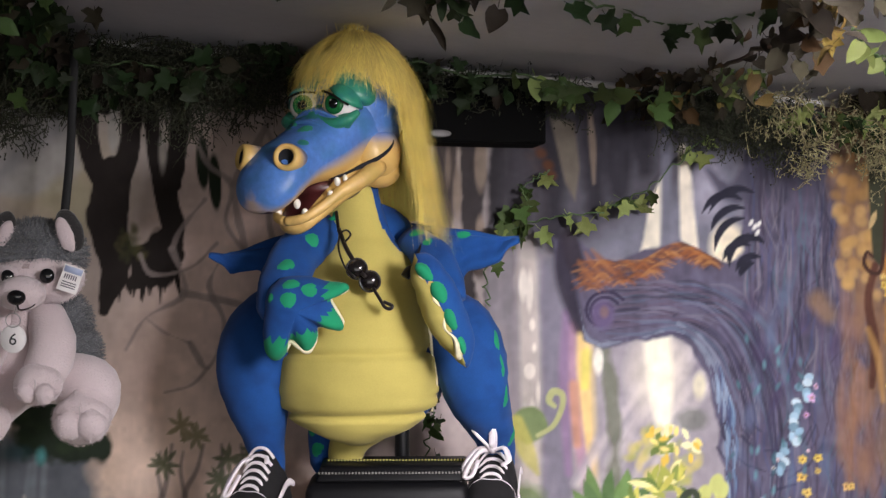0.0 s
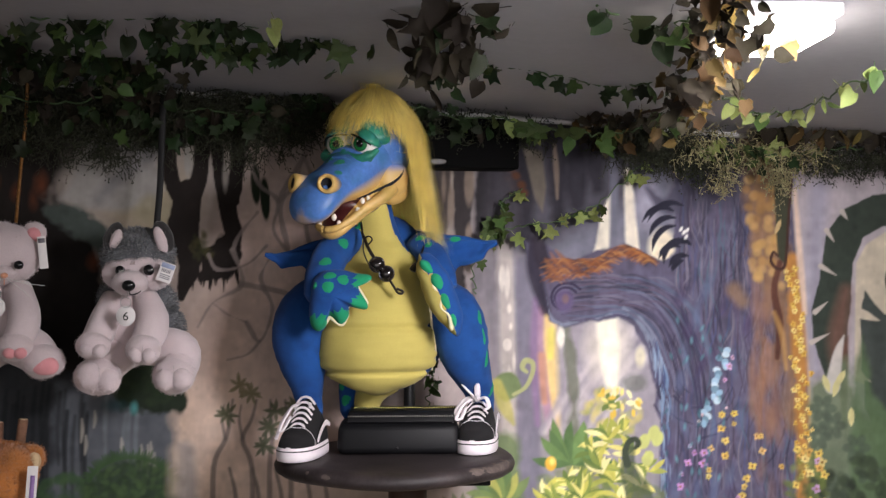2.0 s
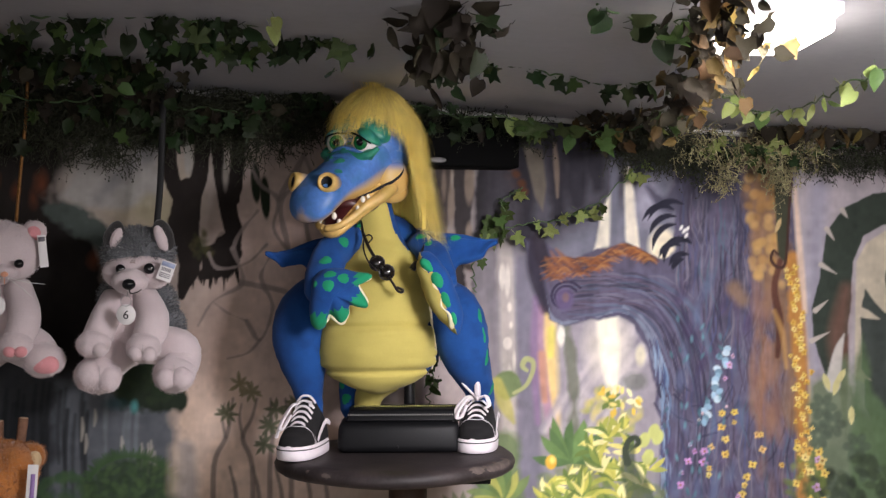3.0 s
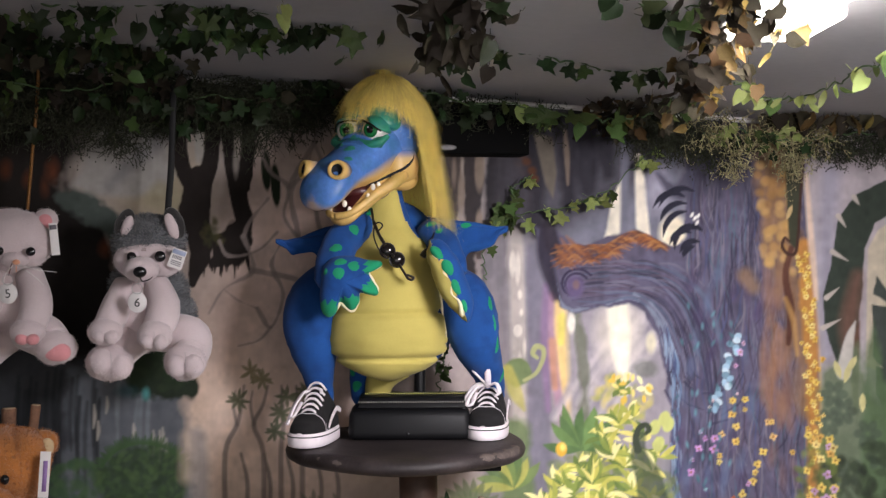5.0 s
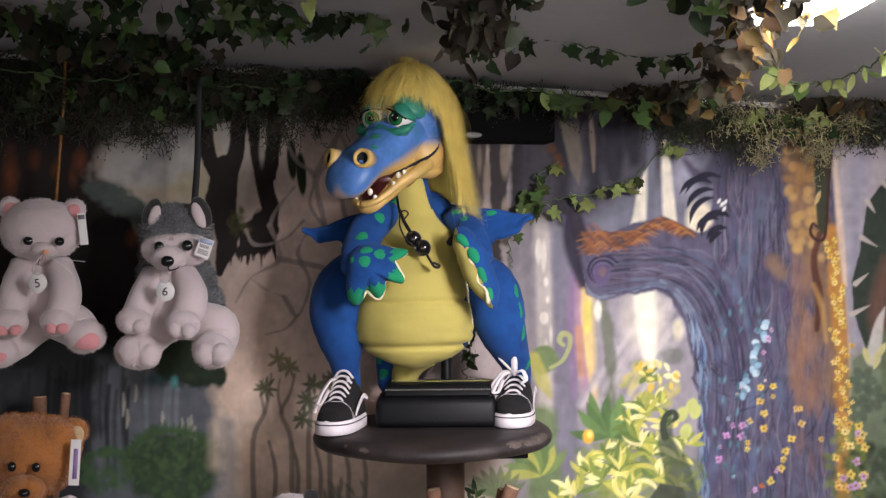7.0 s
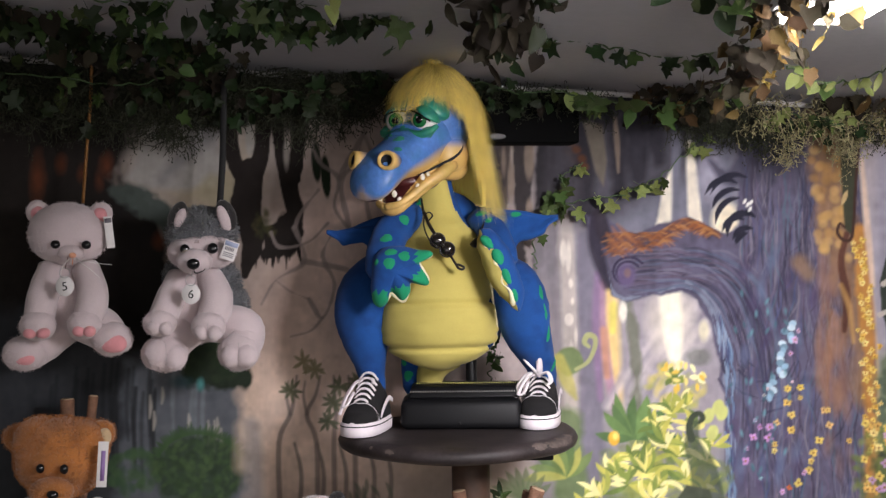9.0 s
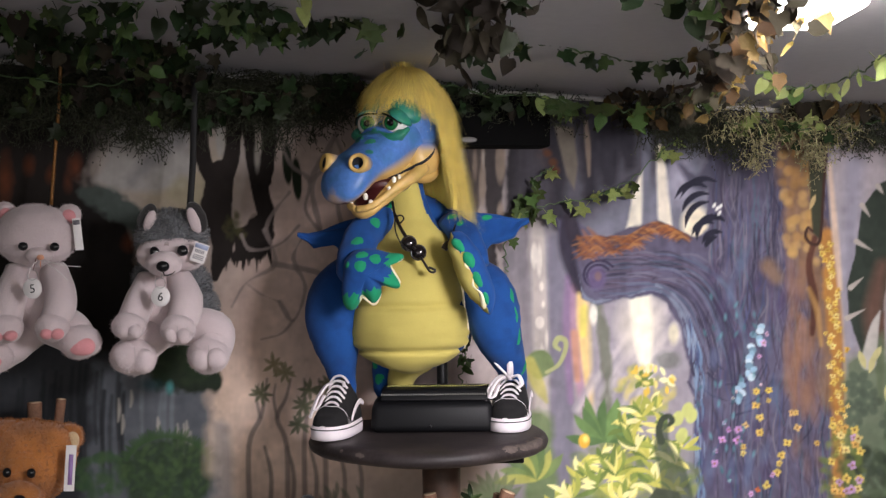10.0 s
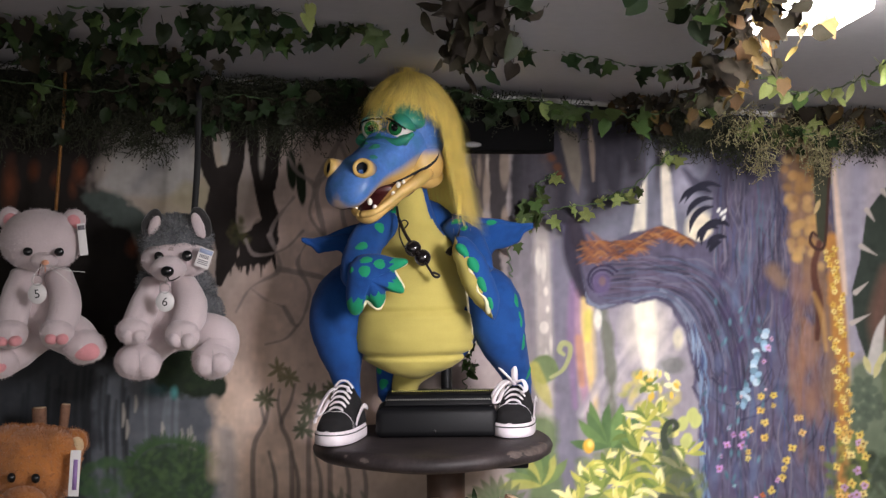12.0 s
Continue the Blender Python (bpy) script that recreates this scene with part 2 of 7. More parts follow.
def spot(u, v, a, b, rgb, soft=2.0, turn=0.0, cover=1.0, wob=0.0, rough=0.1):
    """A dab: an ellipse with half axes a, b."""
    s = max(a, b) + soft * 2
    w = window(u - s, v - s, u + s, v + s)
    c, n = math.cos(radians(turn)), math.sin(radians(turn))
    x, y = UU[w] - u, VV[w] - v
    d = (np.hypot((x * c + y * n) / a, (-x * n + y * c) / b) - 1) * min(a, b) + wob * N_EDGE[w]
    lay(np.clip(0.5 - d / soft, 0, 1) * cover, rgb, w, rough)


def stroke(pts, widths, rgb, soft=2.5, cover=1.0, wob=0.0, rough=0.1, steps=5):
    """A brush stroke along a curve, whose width follows widths."""
    q = spline([(*p, wd) for p, wd in zip(pts, widths)], steps) if len(pts) > 2 else np.array([(*p, wd) for p, wd in zip(pts, widths)], float)
    m = q[:, 2].max() + soft * 2 + abs(wob) * 1.5
    w = window(q[:, 0].min() - m, q[:, 1].min() - m, q[:, 0].max() + m, q[:, 1].max() + m)
    x, y = UU[w], VV[w]
    best = np.full(x.shape, 1e9)
    for a, b in zip(q, q[1:]):
        du, dv = b[0] - a[0], b[1] - a[1]
        t = np.clip(((x - a[0]) * du + (y - a[1]) * dv) / (du * du + dv * dv + 1e-9), 0, 1)
        best = np.minimum(best, np.hypot(x - a[0] - t * du, y - a[1] - t * dv) - (a[2] + t * (b[2] - a[2])))
    lay(np.clip(0.5 - (best + wob * N_EDGE[w]) / soft, 0, 1) * cover, rgb, w, rough)


def area(pts, rgb, soft=3.0, cover=1.0, wob=0.0, smooth=0, rough=0.1):
    """A filled outline."""
    p = np.array(pts, float)
    if smooth:
        p = spline(np.vstack([p, p[:1]]), smooth)[:-1]
    m = soft * 2 + wob * 1.5
    w = window(p[:, 0].min() - m, p[:, 1].min() - m, p[:, 0].max() + m, p[:, 1].max() + m)
    x, y = UU[w], VV[w]
    best, inside = np.full(x.shape, 1e9), np.zeros(x.shape, bool)
    for a, b in zip(p, np.roll(p, -1, 0)):
        du, dv = b - a
        t = np.clip(((x - a[0]) * du + (y - a[1]) * dv) / (du * du + dv * dv + 1e-9), 0, 1)
        best = np.minimum(best, np.hypot(x - a[0] - t * du, y - a[1] - t * dv))
        if abs(dv) > 1e-9:
            inside ^= ((a[1] > y) != (b[1] > y)) & (x < du * (y - a[1]) / dv + a[0])
    d = np.where(inside, -best, best) + wob * N_EDGE[w]
    lay(np.clip(0.5 - d / soft, 0, 1) * cover, rgb, w, rough)


def blade(u, v, length, width, turn, rgb, bend=0.0, soft=2.0, cover=1.0):
    """A pointed leaf from its foot at (u, v); turn 0 is to the right, 90 up."""
    pts, wd = [], []
    for k in range(5):
        t = k / 4
        a = radians(turn + bend * t)
        pts.append((u + length * t * math.cos(a), v - length * t * math.sin(a)))
        wd.append(width * (0.25 + 3.0 * t * (1 - t)) if k < 4 else 0.3)
    stroke(pts, wd, rgb, soft, cover, steps=3)


def bush(u, v, a, b, colours, n, size, seed):
    g = np.random.default_rng(seed)
    for _ in range(n):
        r, w = math.sqrt(g.random()), g.random() * 6.283
        s = size * (0.6 + 0.8 * g.random())
        spot(u + a * r * math.cos(w), v + b * r * math.sin(w), s, s * 0.6, colours[g.integers(len(colours))], 5, g.random() * 180, 0.5)


def curl(u, v, r, turns, width, rgb, start=0.0, hand=1):
    pts = [(u + hand * r * (1 - 0.75 * k / 12) * math.cos(start + turns * 6.283 * k / 12), v - r * (1 - 0.75 * k / 12) * math.sin(start + turns * 6.283 * k / 12)) for k in range(13)]
    stroke(pts, [width] * 13, rgb, 2)


# ground tones, broad to narrow
lay(np.ones(UU.shape), (166, 150, 138), rough=0.05)
lay(np.clip((430 - VV) / 260, 0, 1) * 0.8, (146, 142, 138), rough=0.05)
lay(np.clip((UU - 850) / 120, 0, 1), (140, 139, 152), rough=0.08)
lay(np.clip(N_CLOUD * 0.6 + 0.1, 0, 0.5), (196, 176, 156), rough=0.05)
lay(np.clip(-N_CLOUD * 0.6 + 0.05, 0, 0.45), (124, 116, 114), rough=0.05)
for u, v, a, b, c in ((545, 560, 60, 160, (196, 176, 160)), (440, 700, 90, 60, (200, 172, 148)), (480, 830, 110, 70, (204, 180, 160)), (330, 330, 70, 60, (160, 148, 122)), (260, 260, 60, 50, (150, 148, 144))):
    spot(u, v, a, b, c, 70, cover=0.75)
# ground painted paler here to offset the puppet's shadow on the wall
for u, v, a, b, c in ((575, 470, 110, 200, (214, 190, 180)), (470, 590, 80, 90, (196, 172, 160)), (620, 660, 90, 120, (196, 176, 168)), (840, 620, 70, 160, (176, 164, 164)), (480, 760, 80, 150, (218, 194, 178)), (580, 800, 80, 110, (206, 184, 172))):
    spot(u, v, a, b, c, 110, cover=0.85)
# forest gloom behind the toys
area([(-160, 90), (250, 90), (215, 200), (165, 330), (190, 420), (250, 480), (255, 640), (120, 640), (-160, 660)], (34, 30, 28), 40, wob=14)
area([(-160, 560), (255, 560), (240, 720), (205, 1000), (-160, 1000)], (52, 54, 58), 40, wob=12)
area([(165, 330), (240, 380), (260, 470), (330, 520), (330, 620), (180, 640), (130, 500)], (30, 27, 26), 18, wob=8)
stroke([(160, 350), (195, 365), (235, 395), (245, 430)], [12, 22, 22, 12], (70, 78, 74), 10, wob=10)
for u, v, a, b in ((235, 438, 10, 16), (142, 305, 9, 18), (128, 330, 6, 12), (98, 318, 6, 10), (18, 330, 14, 40), (60, 300, 8, 14)):
    spot(u, v, a, b, (118, 64, 38), 14, cover=0.5, wob=3)
area([(176, 330), (230, 215), (330, 205), (355, 300), (340, 340), (290, 350), (230, 345)], (150, 146, 142), 16, wob=6)
stroke([(345, 235), (300, 270), (240, 330)], [18, 16, 10], (120, 118, 120), 18, 0.7)
stroke([(330, 350), (372, 366), (345, 400)], [26, 22, 12], (142, 134, 112), 18, 0.8, wob=6)
# waterfall hollow, low
area([(180, 660), (380, 650), (385, 760), (400, 980), (150, 980)], (88, 92, 98), 26, wob=10)
for k in range(26):
    u = 40 + 300 * rng.random()
    v0 = 650 + 60 * rng.random()
    stroke([(u, v0), (u - 4, v0 + 60), (u - 2, v0 + 110 + 60 * rng.random())], [3, 4, 2], (34, 36, 38) if u < 230 else (112, 118, 124), 5, 0.55)
for u, v, h in ((322, 782, 22), (333, 790, 30), (345, 800, 26), (338, 775, 20), (287, 760, 12), (218, 735, 20), (225, 760, 16), (240, 715, 14)):
    stroke([(u, v - h), (u + 1, v), (u - 1, v + h)], [1, 3, 1.2], (176, 170, 160), 5, 0.7)
area([(255, 615), (390, 600), (392, 680), (378, 712), (330, 708), (290, 690), (262, 660)], (38, 46, 36), 14, wob=16)
spot(308, 695, 6, 10, (84, 150, 150), 8, cover=0.8)
spot(275, 690, 18, 10, (40, 78, 84), 12, cover=0.6)
bush(325, 655, 55, 36, [(36, 48, 34), (46, 58, 40)], 60, 9, 11)
spot(305, 850, 84, 66, (48, 64, 46), 16, cover=0.9, wob=8)
bush(305, 845, 82, 62, [(52, 70, 46), (62, 82, 52), (46, 60, 44), (74, 94, 60)], 320, 6, 12)
bush(185, 850, 45, 40, [(56, 80, 58), (68, 92, 60)], 60, 10, 13)
for k in range(40):
    a = radians(20 + 140 * k / 39)
    stroke([(305 + 78 * math.cos(a), 845 - 64 * math.sin(a)), (305 + 92 * math.cos(a), 845 - (72 + 12 * rng.random()) * math.sin(a))], [4, 1], (60, 84, 52), 3, 0.8)
stroke([(398, 770), (402, 830), (396, 940)], [16, 18, 22], (128, 126, 128), 16, 0.7)
stroke([(380, 770), (382, 840)], [8, 12], (190, 170, 152), 22, 0.55)
# dark hanging trees
DARK = (34, 29, 27)
stroke([(372, 190), (360, 240), (372, 300), (398, 330), (416, 290), (422, 230), (410, 190)], [13, 15, 14, 18, 15, 14, 16], DARK, 2.2, wob=2)
stroke([(400, 315), (392, 380), (402, 440), (388, 500)], [24, 27, 20, 8], DARK, 2.5, wob=3)
stroke([(392, 180), (388, 210)], [40, 26], DARK, 2.5, wob=3)
spot(398, 258, 8, 30, (150, 146, 140), 4)
stroke([(452, 190), (448, 250), (468, 340), (478, 400), (452, 440)], [10, 11, 17, 13, 6], DARK, 2.2, wob=2)
stroke([(488, 190), (484, 260), (478, 330)], [13, 13, 12], DARK, 2.2, wob=2)
spot(463, 285, 5, 26, (142, 136, 128), 4)
area([(425, 420), (485, 380), (490, 430), (470, 470), (420, 470)], DARK, 4, wob=9)
for k in range(16):
    u = 404 + 5.4 * k
    stroke([(u, 420), (u + 2 * rng.standard_normal(), 450), (u + 3 * rng.standard_normal(), 458 + 62 * rng.random() * (1 - 0.4 * k / 16))], [5, 4.5, 1.0], DARK, 2.5, wob=1)
for v in (425, 436, 450):
    stroke([(478, v), (490, v + 6 - (v - 420) * 0.3)], [3, 1], DARK, 2)
bush(425, 410, 22, 22, [(64, 66, 40), (84, 80, 50)], 26, 6, 14)
stroke([(610, 145), (580, 190), (548, 205), (536, 222)], [16, 13, 9, 3], DARK, 2.5, wob=3)
stroke([(575, 185), (545, 180), (535, 165)], [8, 7, 5], DARK, 4)
for u, v, b in ((516, 300, 36), (533, 326, 38)):
    spot(u, v, 8.5, b, (36, 44, 32), 2, -4)
# pale twigs
TWIG = (134, 123, 119)
for pts, w in (([(630, 160), (600, 250), (560, 330), (575, 420)], 6), ([(655, 180), (640, 300), (650, 420)], 5), ([(435, 426), (451, 451), (502, 442), (536, 409)], 3.5), ([(477, 417), (494, 476), (443, 510), (418, 552)], 4),
               ([(502, 543), (527, 577), (548, 518), (527, 468), (544, 426)], 3.5), ([(494, 476), (536, 484), (578, 497), (600, 540)], 4), ([(500, 250), (522, 300), (556, 330), (548, 380), (575, 420)], 4), ([(600, 250), (625, 320), (606, 370), (618, 430)], 4),
               ([(520, 350), (488, 390), (477, 417)], 3), ([(556, 330), (585, 300), (600, 250)], 3), ([(527, 577), (505, 600), (470, 610)], 3.5), ([(443, 510), (470, 530), (502, 543)], 3)):
    stroke(pts, [w * (1 - 0.4 * k / len(pts)) for k in range(len(pts))], TWIG, 2.6, 0.75, wob=2)
# along the top: dark treetops on the left, the greenery's shade painted in throughout
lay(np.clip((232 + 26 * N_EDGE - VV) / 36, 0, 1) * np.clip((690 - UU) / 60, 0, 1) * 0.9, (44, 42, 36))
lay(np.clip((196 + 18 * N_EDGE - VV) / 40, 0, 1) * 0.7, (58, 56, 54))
# slender trees, low
for root, top, lean in ((517, 500, 22), (548, 552, -6), (450, 470, 10), (585, 580, -8)):
    low = 930 if root < 560 else 920
    stroke([(root, low), (root - 2, 800), (top - 2, 750), (top + lean * 0.6, 715), (top + lean, 680)], [5, 4.5, 4, 3, 2], (112, 102, 100), 3, 0.75)
    stroke([(top - 2, 748), (top - 8, 715), (top - 5, 690)], [3, 2.5, 1.5], (112, 102, 100), 3, 0.75)
for u, v, c in ((470, 706, (84, 88, 66)), (512, 668, (128, 122, 96)), (492, 655, (134, 124, 98)), (546, 728, (92, 98, 76)), (556, 700, (96, 100, 78)), (536, 760, (86, 94, 74)), (590, 690, (98, 102, 80))):
    for k in range(9):
        blade(u, v, 17 + 8 * rng.random(), 3.2, 40 * k + 12 * rng.standard_normal(), c, 0, 2, 0.9)
for u in (480, 520, 560, 610, 640):
    stroke([(u, 960), (u + 8, 860), (u - 4, 800)], [4, 4, 2.5], (112, 104, 100), 3, 0.8)
for k in range(18):
    blade(560 + 90 * rng.random(), 890 + 40 * rng.random(), 30, 4, 60 + 60 * rng.random(), (98, 104, 92), 10, 3, 0.7)
# grey stems behind the figure
for u, w, c in ((838, 12, (62, 56, 56)), (880, 15, (50, 46, 48)), (914, 9, (70, 66, 66)), (850, 5, (74, 66, 64)), (936, 8, (80, 76, 78))):
    stroke([(u, 180), (u + 3, 330), (u - 5, 450), (u - 2, 560)], [w * 1.2, w, w * 0.8, w * 0.5], c, 5, 0.95, wob=4)
stroke([(938, 240), (936, 330), (925, 400)], [34, 32, 22], (48, 46, 50), 10, 0.92, wob=5)
stroke([(985, 240), (990, 330), (1000, 400)], [26, 26, 20], (50, 48, 54), 10, 0.9, wob=5)
for u, v, a, b in ((861, 335, 6, 34), (893, 295, 9, 38), (848, 300, 4, 24), (893, 385, 6, 18)):
    spot(u, v, a, b, (132, 118, 106), 4, cover=0.9)
stroke([(955, 240), (975, 310), (1005, 400), (1040, 440)], [18, 19, 17, 10], (56, 50, 52), 8, 0.95, wob=4)
for u, v in ((962, 285), (972, 300), (985, 318), (992, 332), (966, 270)):
    spot(u, v, 8, 5, (100, 64, 40), 6, 30, 0.85)
stroke([(1003, 240), (1010, 300), (1020, 380)], [10, 9, 5], (158, 152, 150), 6, 0.8)
stroke([(920, 400), (925, 600), (930, 940)], [20, 22, 24], (136, 130, 136), 12, 0.9)
stroke([(958, 400), (964, 560), (972, 820)], [12, 14, 12], (188, 178, 172), 8, 0.95)
stroke([(996, 440), (1000, 600), (1004, 900)], [20, 20, 24], (126, 122, 136), 10, 0.9)
for u, v, a, b in ((953, 462, 6, 22), (962, 470, 5, 26), (966, 516, 4, 8), (963, 580, 8, 11), (969, 548, 3, 6), (975, 610, 3, 14), (967, 640, 4, 20), (1066, 590, 4, 10)):
    spot(u, v, a, b, (226, 218, 208), 3)
stroke([(1026, 520), (1030, 640), (1050, 760)], [11, 12, 8], (178, 140, 160), 8, 0.9)
stroke([(1040, 530), (1043, 590), (1052, 690), (1062, 740)], [12, 14, 9, 3], (236, 206, 140), 7, 0.95)
stroke([(1024, 600), (1030, 680)], [8, 6], (204, 150, 120), 7, 0.8)
stroke([(1042, 556), (1040, 600)], [8, 6], (226, 214, 110), 6, 0.8)
stroke([(1014, 500), (1010, 600), (1018, 720)], [6, 7, 5], (150, 120, 158), 8, 0.7)
# sky behind the roots
area([(1000, 260), (1250, 250), (1260, 440), (1000, 430)], (126, 126, 140), 24)
# dark slate ground and stems, deepened further for the greenery's shade
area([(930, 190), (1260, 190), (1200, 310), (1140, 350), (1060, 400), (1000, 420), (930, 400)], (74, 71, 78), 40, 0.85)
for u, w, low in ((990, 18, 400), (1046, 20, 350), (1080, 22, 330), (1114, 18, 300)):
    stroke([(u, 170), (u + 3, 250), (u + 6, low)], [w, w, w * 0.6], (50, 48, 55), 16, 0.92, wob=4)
area([(988, 230), (1022, 236), (1030, 300), (1024, 345), (1010, 320)], (112, 104, 94), 5)
stroke([(1044, 225), (1048, 270), (1050, 320)], [3, 5, 2], (124, 110, 98), 4, 0.9)
for u, v in ((966, 265), (976, 280), (986, 296), (990, 310)):
    spot(u, v, 8, 7, (96, 62, 40), 6, 30, 0.85)
stroke([(1146, 312), (1138, 352), (1130, 420)], [2, 10, 15], (232, 224, 206), 6, wob=2)
stroke([(1174, 268), (1180, 330), (1186, 420)], [4, 10, 12], (240, 230, 212), 6, wob=1)
stroke([(1152, 240), (1150, 420)], [8, 6], (118, 118, 132), 8)
spot(1238, 405, 24, 32, (244, 232, 206), 12)
spot(1212, 330, 20, 40, (164, 160, 176), 20)
area([(1050, 540), (1215, 535), (1240, 700), (1240, 800), (1060, 800)], (164, 156, 164), 14)
for k in range(15):
    u = 1080 + 120 * rng.random()
    stroke([(u + 60, 545), (u - 20, 650), (u - 70, 735)], [3 + 4 * rng.random(), 6, 3], (214, 204, 204) if k % 3 else (138, 130, 150), 10, 0.5)
stroke([(1140, 535), (1146, 600), (1152, 690)], [19, 17, 6], (255, 252, 232), 10)
spot(1142, 585, 34, 50, (252, 242, 220), 40, cover=0.7)
spot(1200, 600, 9, 18, (230, 222, 196), 6)
stroke([(1064, 545), (1074, 600), (1082, 680), (1080, 760)], [8, 9, 10, 12], (118, 122, 104), 8, 0.85, wob=4)
spot(1058, 566, 7, 18, (238, 232, 220), 4)
spot(1190, 645, 22, 14, (122, 124, 118), 10, cover=0.8, wob=5)
# great root and trunk
BARK = (98, 94, 114)
area([(1250, 90), (1500, 90), (1496, 330), (1500, 560), (1510, 800), (1520, 1000), (1226, 1000), (1240, 880), (1236, 740), (1228, 660), (1212, 590), (1188, 548), (1160, 533), (1112, 540), (1064, 547),
      (1040, 538), (1012, 486), (1000, 436), (992, 396), (1034, 402), (1080, 432), (1120, 412), (1170, 398), (1214, 418), (1240, 432), (1262, 410), (1264, 330)], BARK, 5, wob=4, rough=0.2)
stroke([(1330, 90), (1310, 260), (1250, 330), (1210, 300)], [40, 36, 16, 4], (84, 82, 98), 10, 0.9, wob=4)
for k in range(520):
    u, v = 1265 + 220 * rng.random(), 240 + 680 * rng.random()
    c = [(64, 62, 80), (126, 122, 142), (110, 104, 124), (54, 52, 68), (88, 112, 128), (116, 102, 124), (140, 132, 144), (84, 92, 128), (70, 60, 78)][rng.integers(9)]
    h = 20 + 45 * rng.random()
    stroke([(u, v), (u + 6 * rng.standard_normal(), v + h), (u + 9 * rng.standard_normal(), v + 2 * h)], [0.6, 1.8, 0.6], c, 2.6, 0.6, steps=3)
stroke([(1006, 398), (1010, 450), (1030, 520)], [8, 13, 8], (52, 48, 60), 10, 0.9)
low = [(1060, 540), (1120, 531), (1170, 527), (1208, 556), (1230, 620), (1240, 700), (1240, 810)]
high = [(1076, 452), (1150, 446), (1230, 458), (1300, 516), (1346, 620), (1352, 720), (1336, 830)]
for k in range(30):
    t = 0.04 + 0.92 * rng.random()
    a = int(rng.integers(0, 3))
    line = [((1 - t) * p[0] + t * q[0] + 4 * rng.standard_normal(), (1 - t) * p[1] + t * q[1] + 3 * rng.standard_normal()) for p, q in zip(low, high)][a:a + 5]
    stroke(line, [0.6, 2.0, 2.6, 2.0, 0.6], [(58, 54, 70), (118, 116, 138), (72, 68, 92), (96, 108, 130)][k % 4], 2.6, 0.7, steps=4)
for k in range(46):
    t = rng.random()
    u, v = 1035 + 190 * t, 450 + 75 * rng.random() * (1 - 0.3 * t)
    stroke([(u, v), (u + 25, v - 6 + 8 * t), (u + 50, v - 8 + 26 * t)], [0.8, 2.2, 0.6], [(66, 62, 78), (122, 116, 134), (104, 90, 108)][k % 3], 3, 0.7, steps=3)
for r in (34, 25, 15):
    curl(1064, 500, r, 0.9, 2.2, (60, 54, 76), 0.6)
spot(1064, 502, 16, 20, (108, 94, 128), 8, cover=0.8)
spot(1066, 498, 6, 8, (134, 106, 104), 5, cover=0.8)
for pts in ([(1028, 470), (1040, 530), (1058, 543)], [(1060, 544), (1115, 534), (1165, 524), (1205, 552), (1226, 620)], [(1178, 524), (1212, 556), (1234, 630), (1240, 720)], [(1170, 515), (1200, 530), (1230, 580), (1250, 700)]):
    stroke(pts, [1.3] * len(pts), (140, 148, 166), 2.5, 0.65, wob=4)
for k in range(30):
    a = 0.2 + 2.6 * rng.random()
    r = 30 + 70 * rng.random()
    stroke([(1300 - r * math.cos(a), 620 + 1.3 * r * math.sin(a)), (1300 - r * math.cos(a + 0.35), 620 + 1.3 * r * math.sin(a + 0.35))], [1.6, 1.0], (60, 58, 78), 2.5, 0.7)
# orange moss along the arm
stroke([(1016, 392), (1024, 424), (1036, 450)], [10, 14, 10], (54, 48, 56), 8, 0.85, wob=3)
for k in range(330):
    t = rng.random()
    u = 1036 + 186 * t
    top = 428 - 26 * math.exp(-((u - 1172) / 34) ** 2)
    v = top + 30 * rng.random() ** 1.6 * (1.25 - t)
    c = [(168, 106, 62), (134, 82, 54), (190, 134, 84), (100, 68, 58), (120, 78, 60), (88, 72, 82)][rng.integers(6)]
    d = 9 + 9 * rng.random()
    h = 4 + 5 * rng.random()
    stroke([(u - d, v + h), (u, v), (u + d, v + h * (0.4 + rng.random()))], [0.6, 2.2, 0.6], c, 2.8, 0.55, steps=4)
for pts in ([(1038, 416), (1052, 436), (1068, 454)], [(1048, 412), (1064, 430), (1080, 444)], [(1030, 428), (1044, 448), (1058, 462)]):
    stroke(pts, [2, 5, 2], (158, 106, 70), 6, 0.65, wob=2)
for k in range(60):
    v = 560 + 330 * rng.random()
    u = 1236 + 16 * rng.random() - 22 * max(0, (640 - v) / 80)
    stroke([(u, v), (u + 4, v + 18), (u + 3, v + 40)], [0.6, 1.8, 0.5], [(150, 170, 196), (120, 146, 178), (70, 76, 110)][k % 3], 2.5, 0.75, steps=3)
for k in range(34):
    v = 300 + 560 * rng.random()
    spot(1400 + 60 * rng.random(), v, 5 + 7 * rng.random(), 16 + 20 * rng.random(), [(160, 120, 96), (146, 112, 100), (128, 98, 92)][k % 3], 9, 8 * rng.standard_normal(), 0.5)
for k in range(44):
    spot(1250 + 150 * rng.random(), 470 + 400 * rng.random(), 4 + 5 * rng.random(), 10 + 20 * rng.random(), [(66, 62, 88), (104, 116, 146), (86, 72, 104)][k % 3], 8, 10 * rng.standard_normal(), 0.5)
# violet over the upper bark: shadow of the hanging greenery, put in as paint
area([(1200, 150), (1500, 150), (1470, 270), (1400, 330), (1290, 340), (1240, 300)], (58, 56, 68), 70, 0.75)
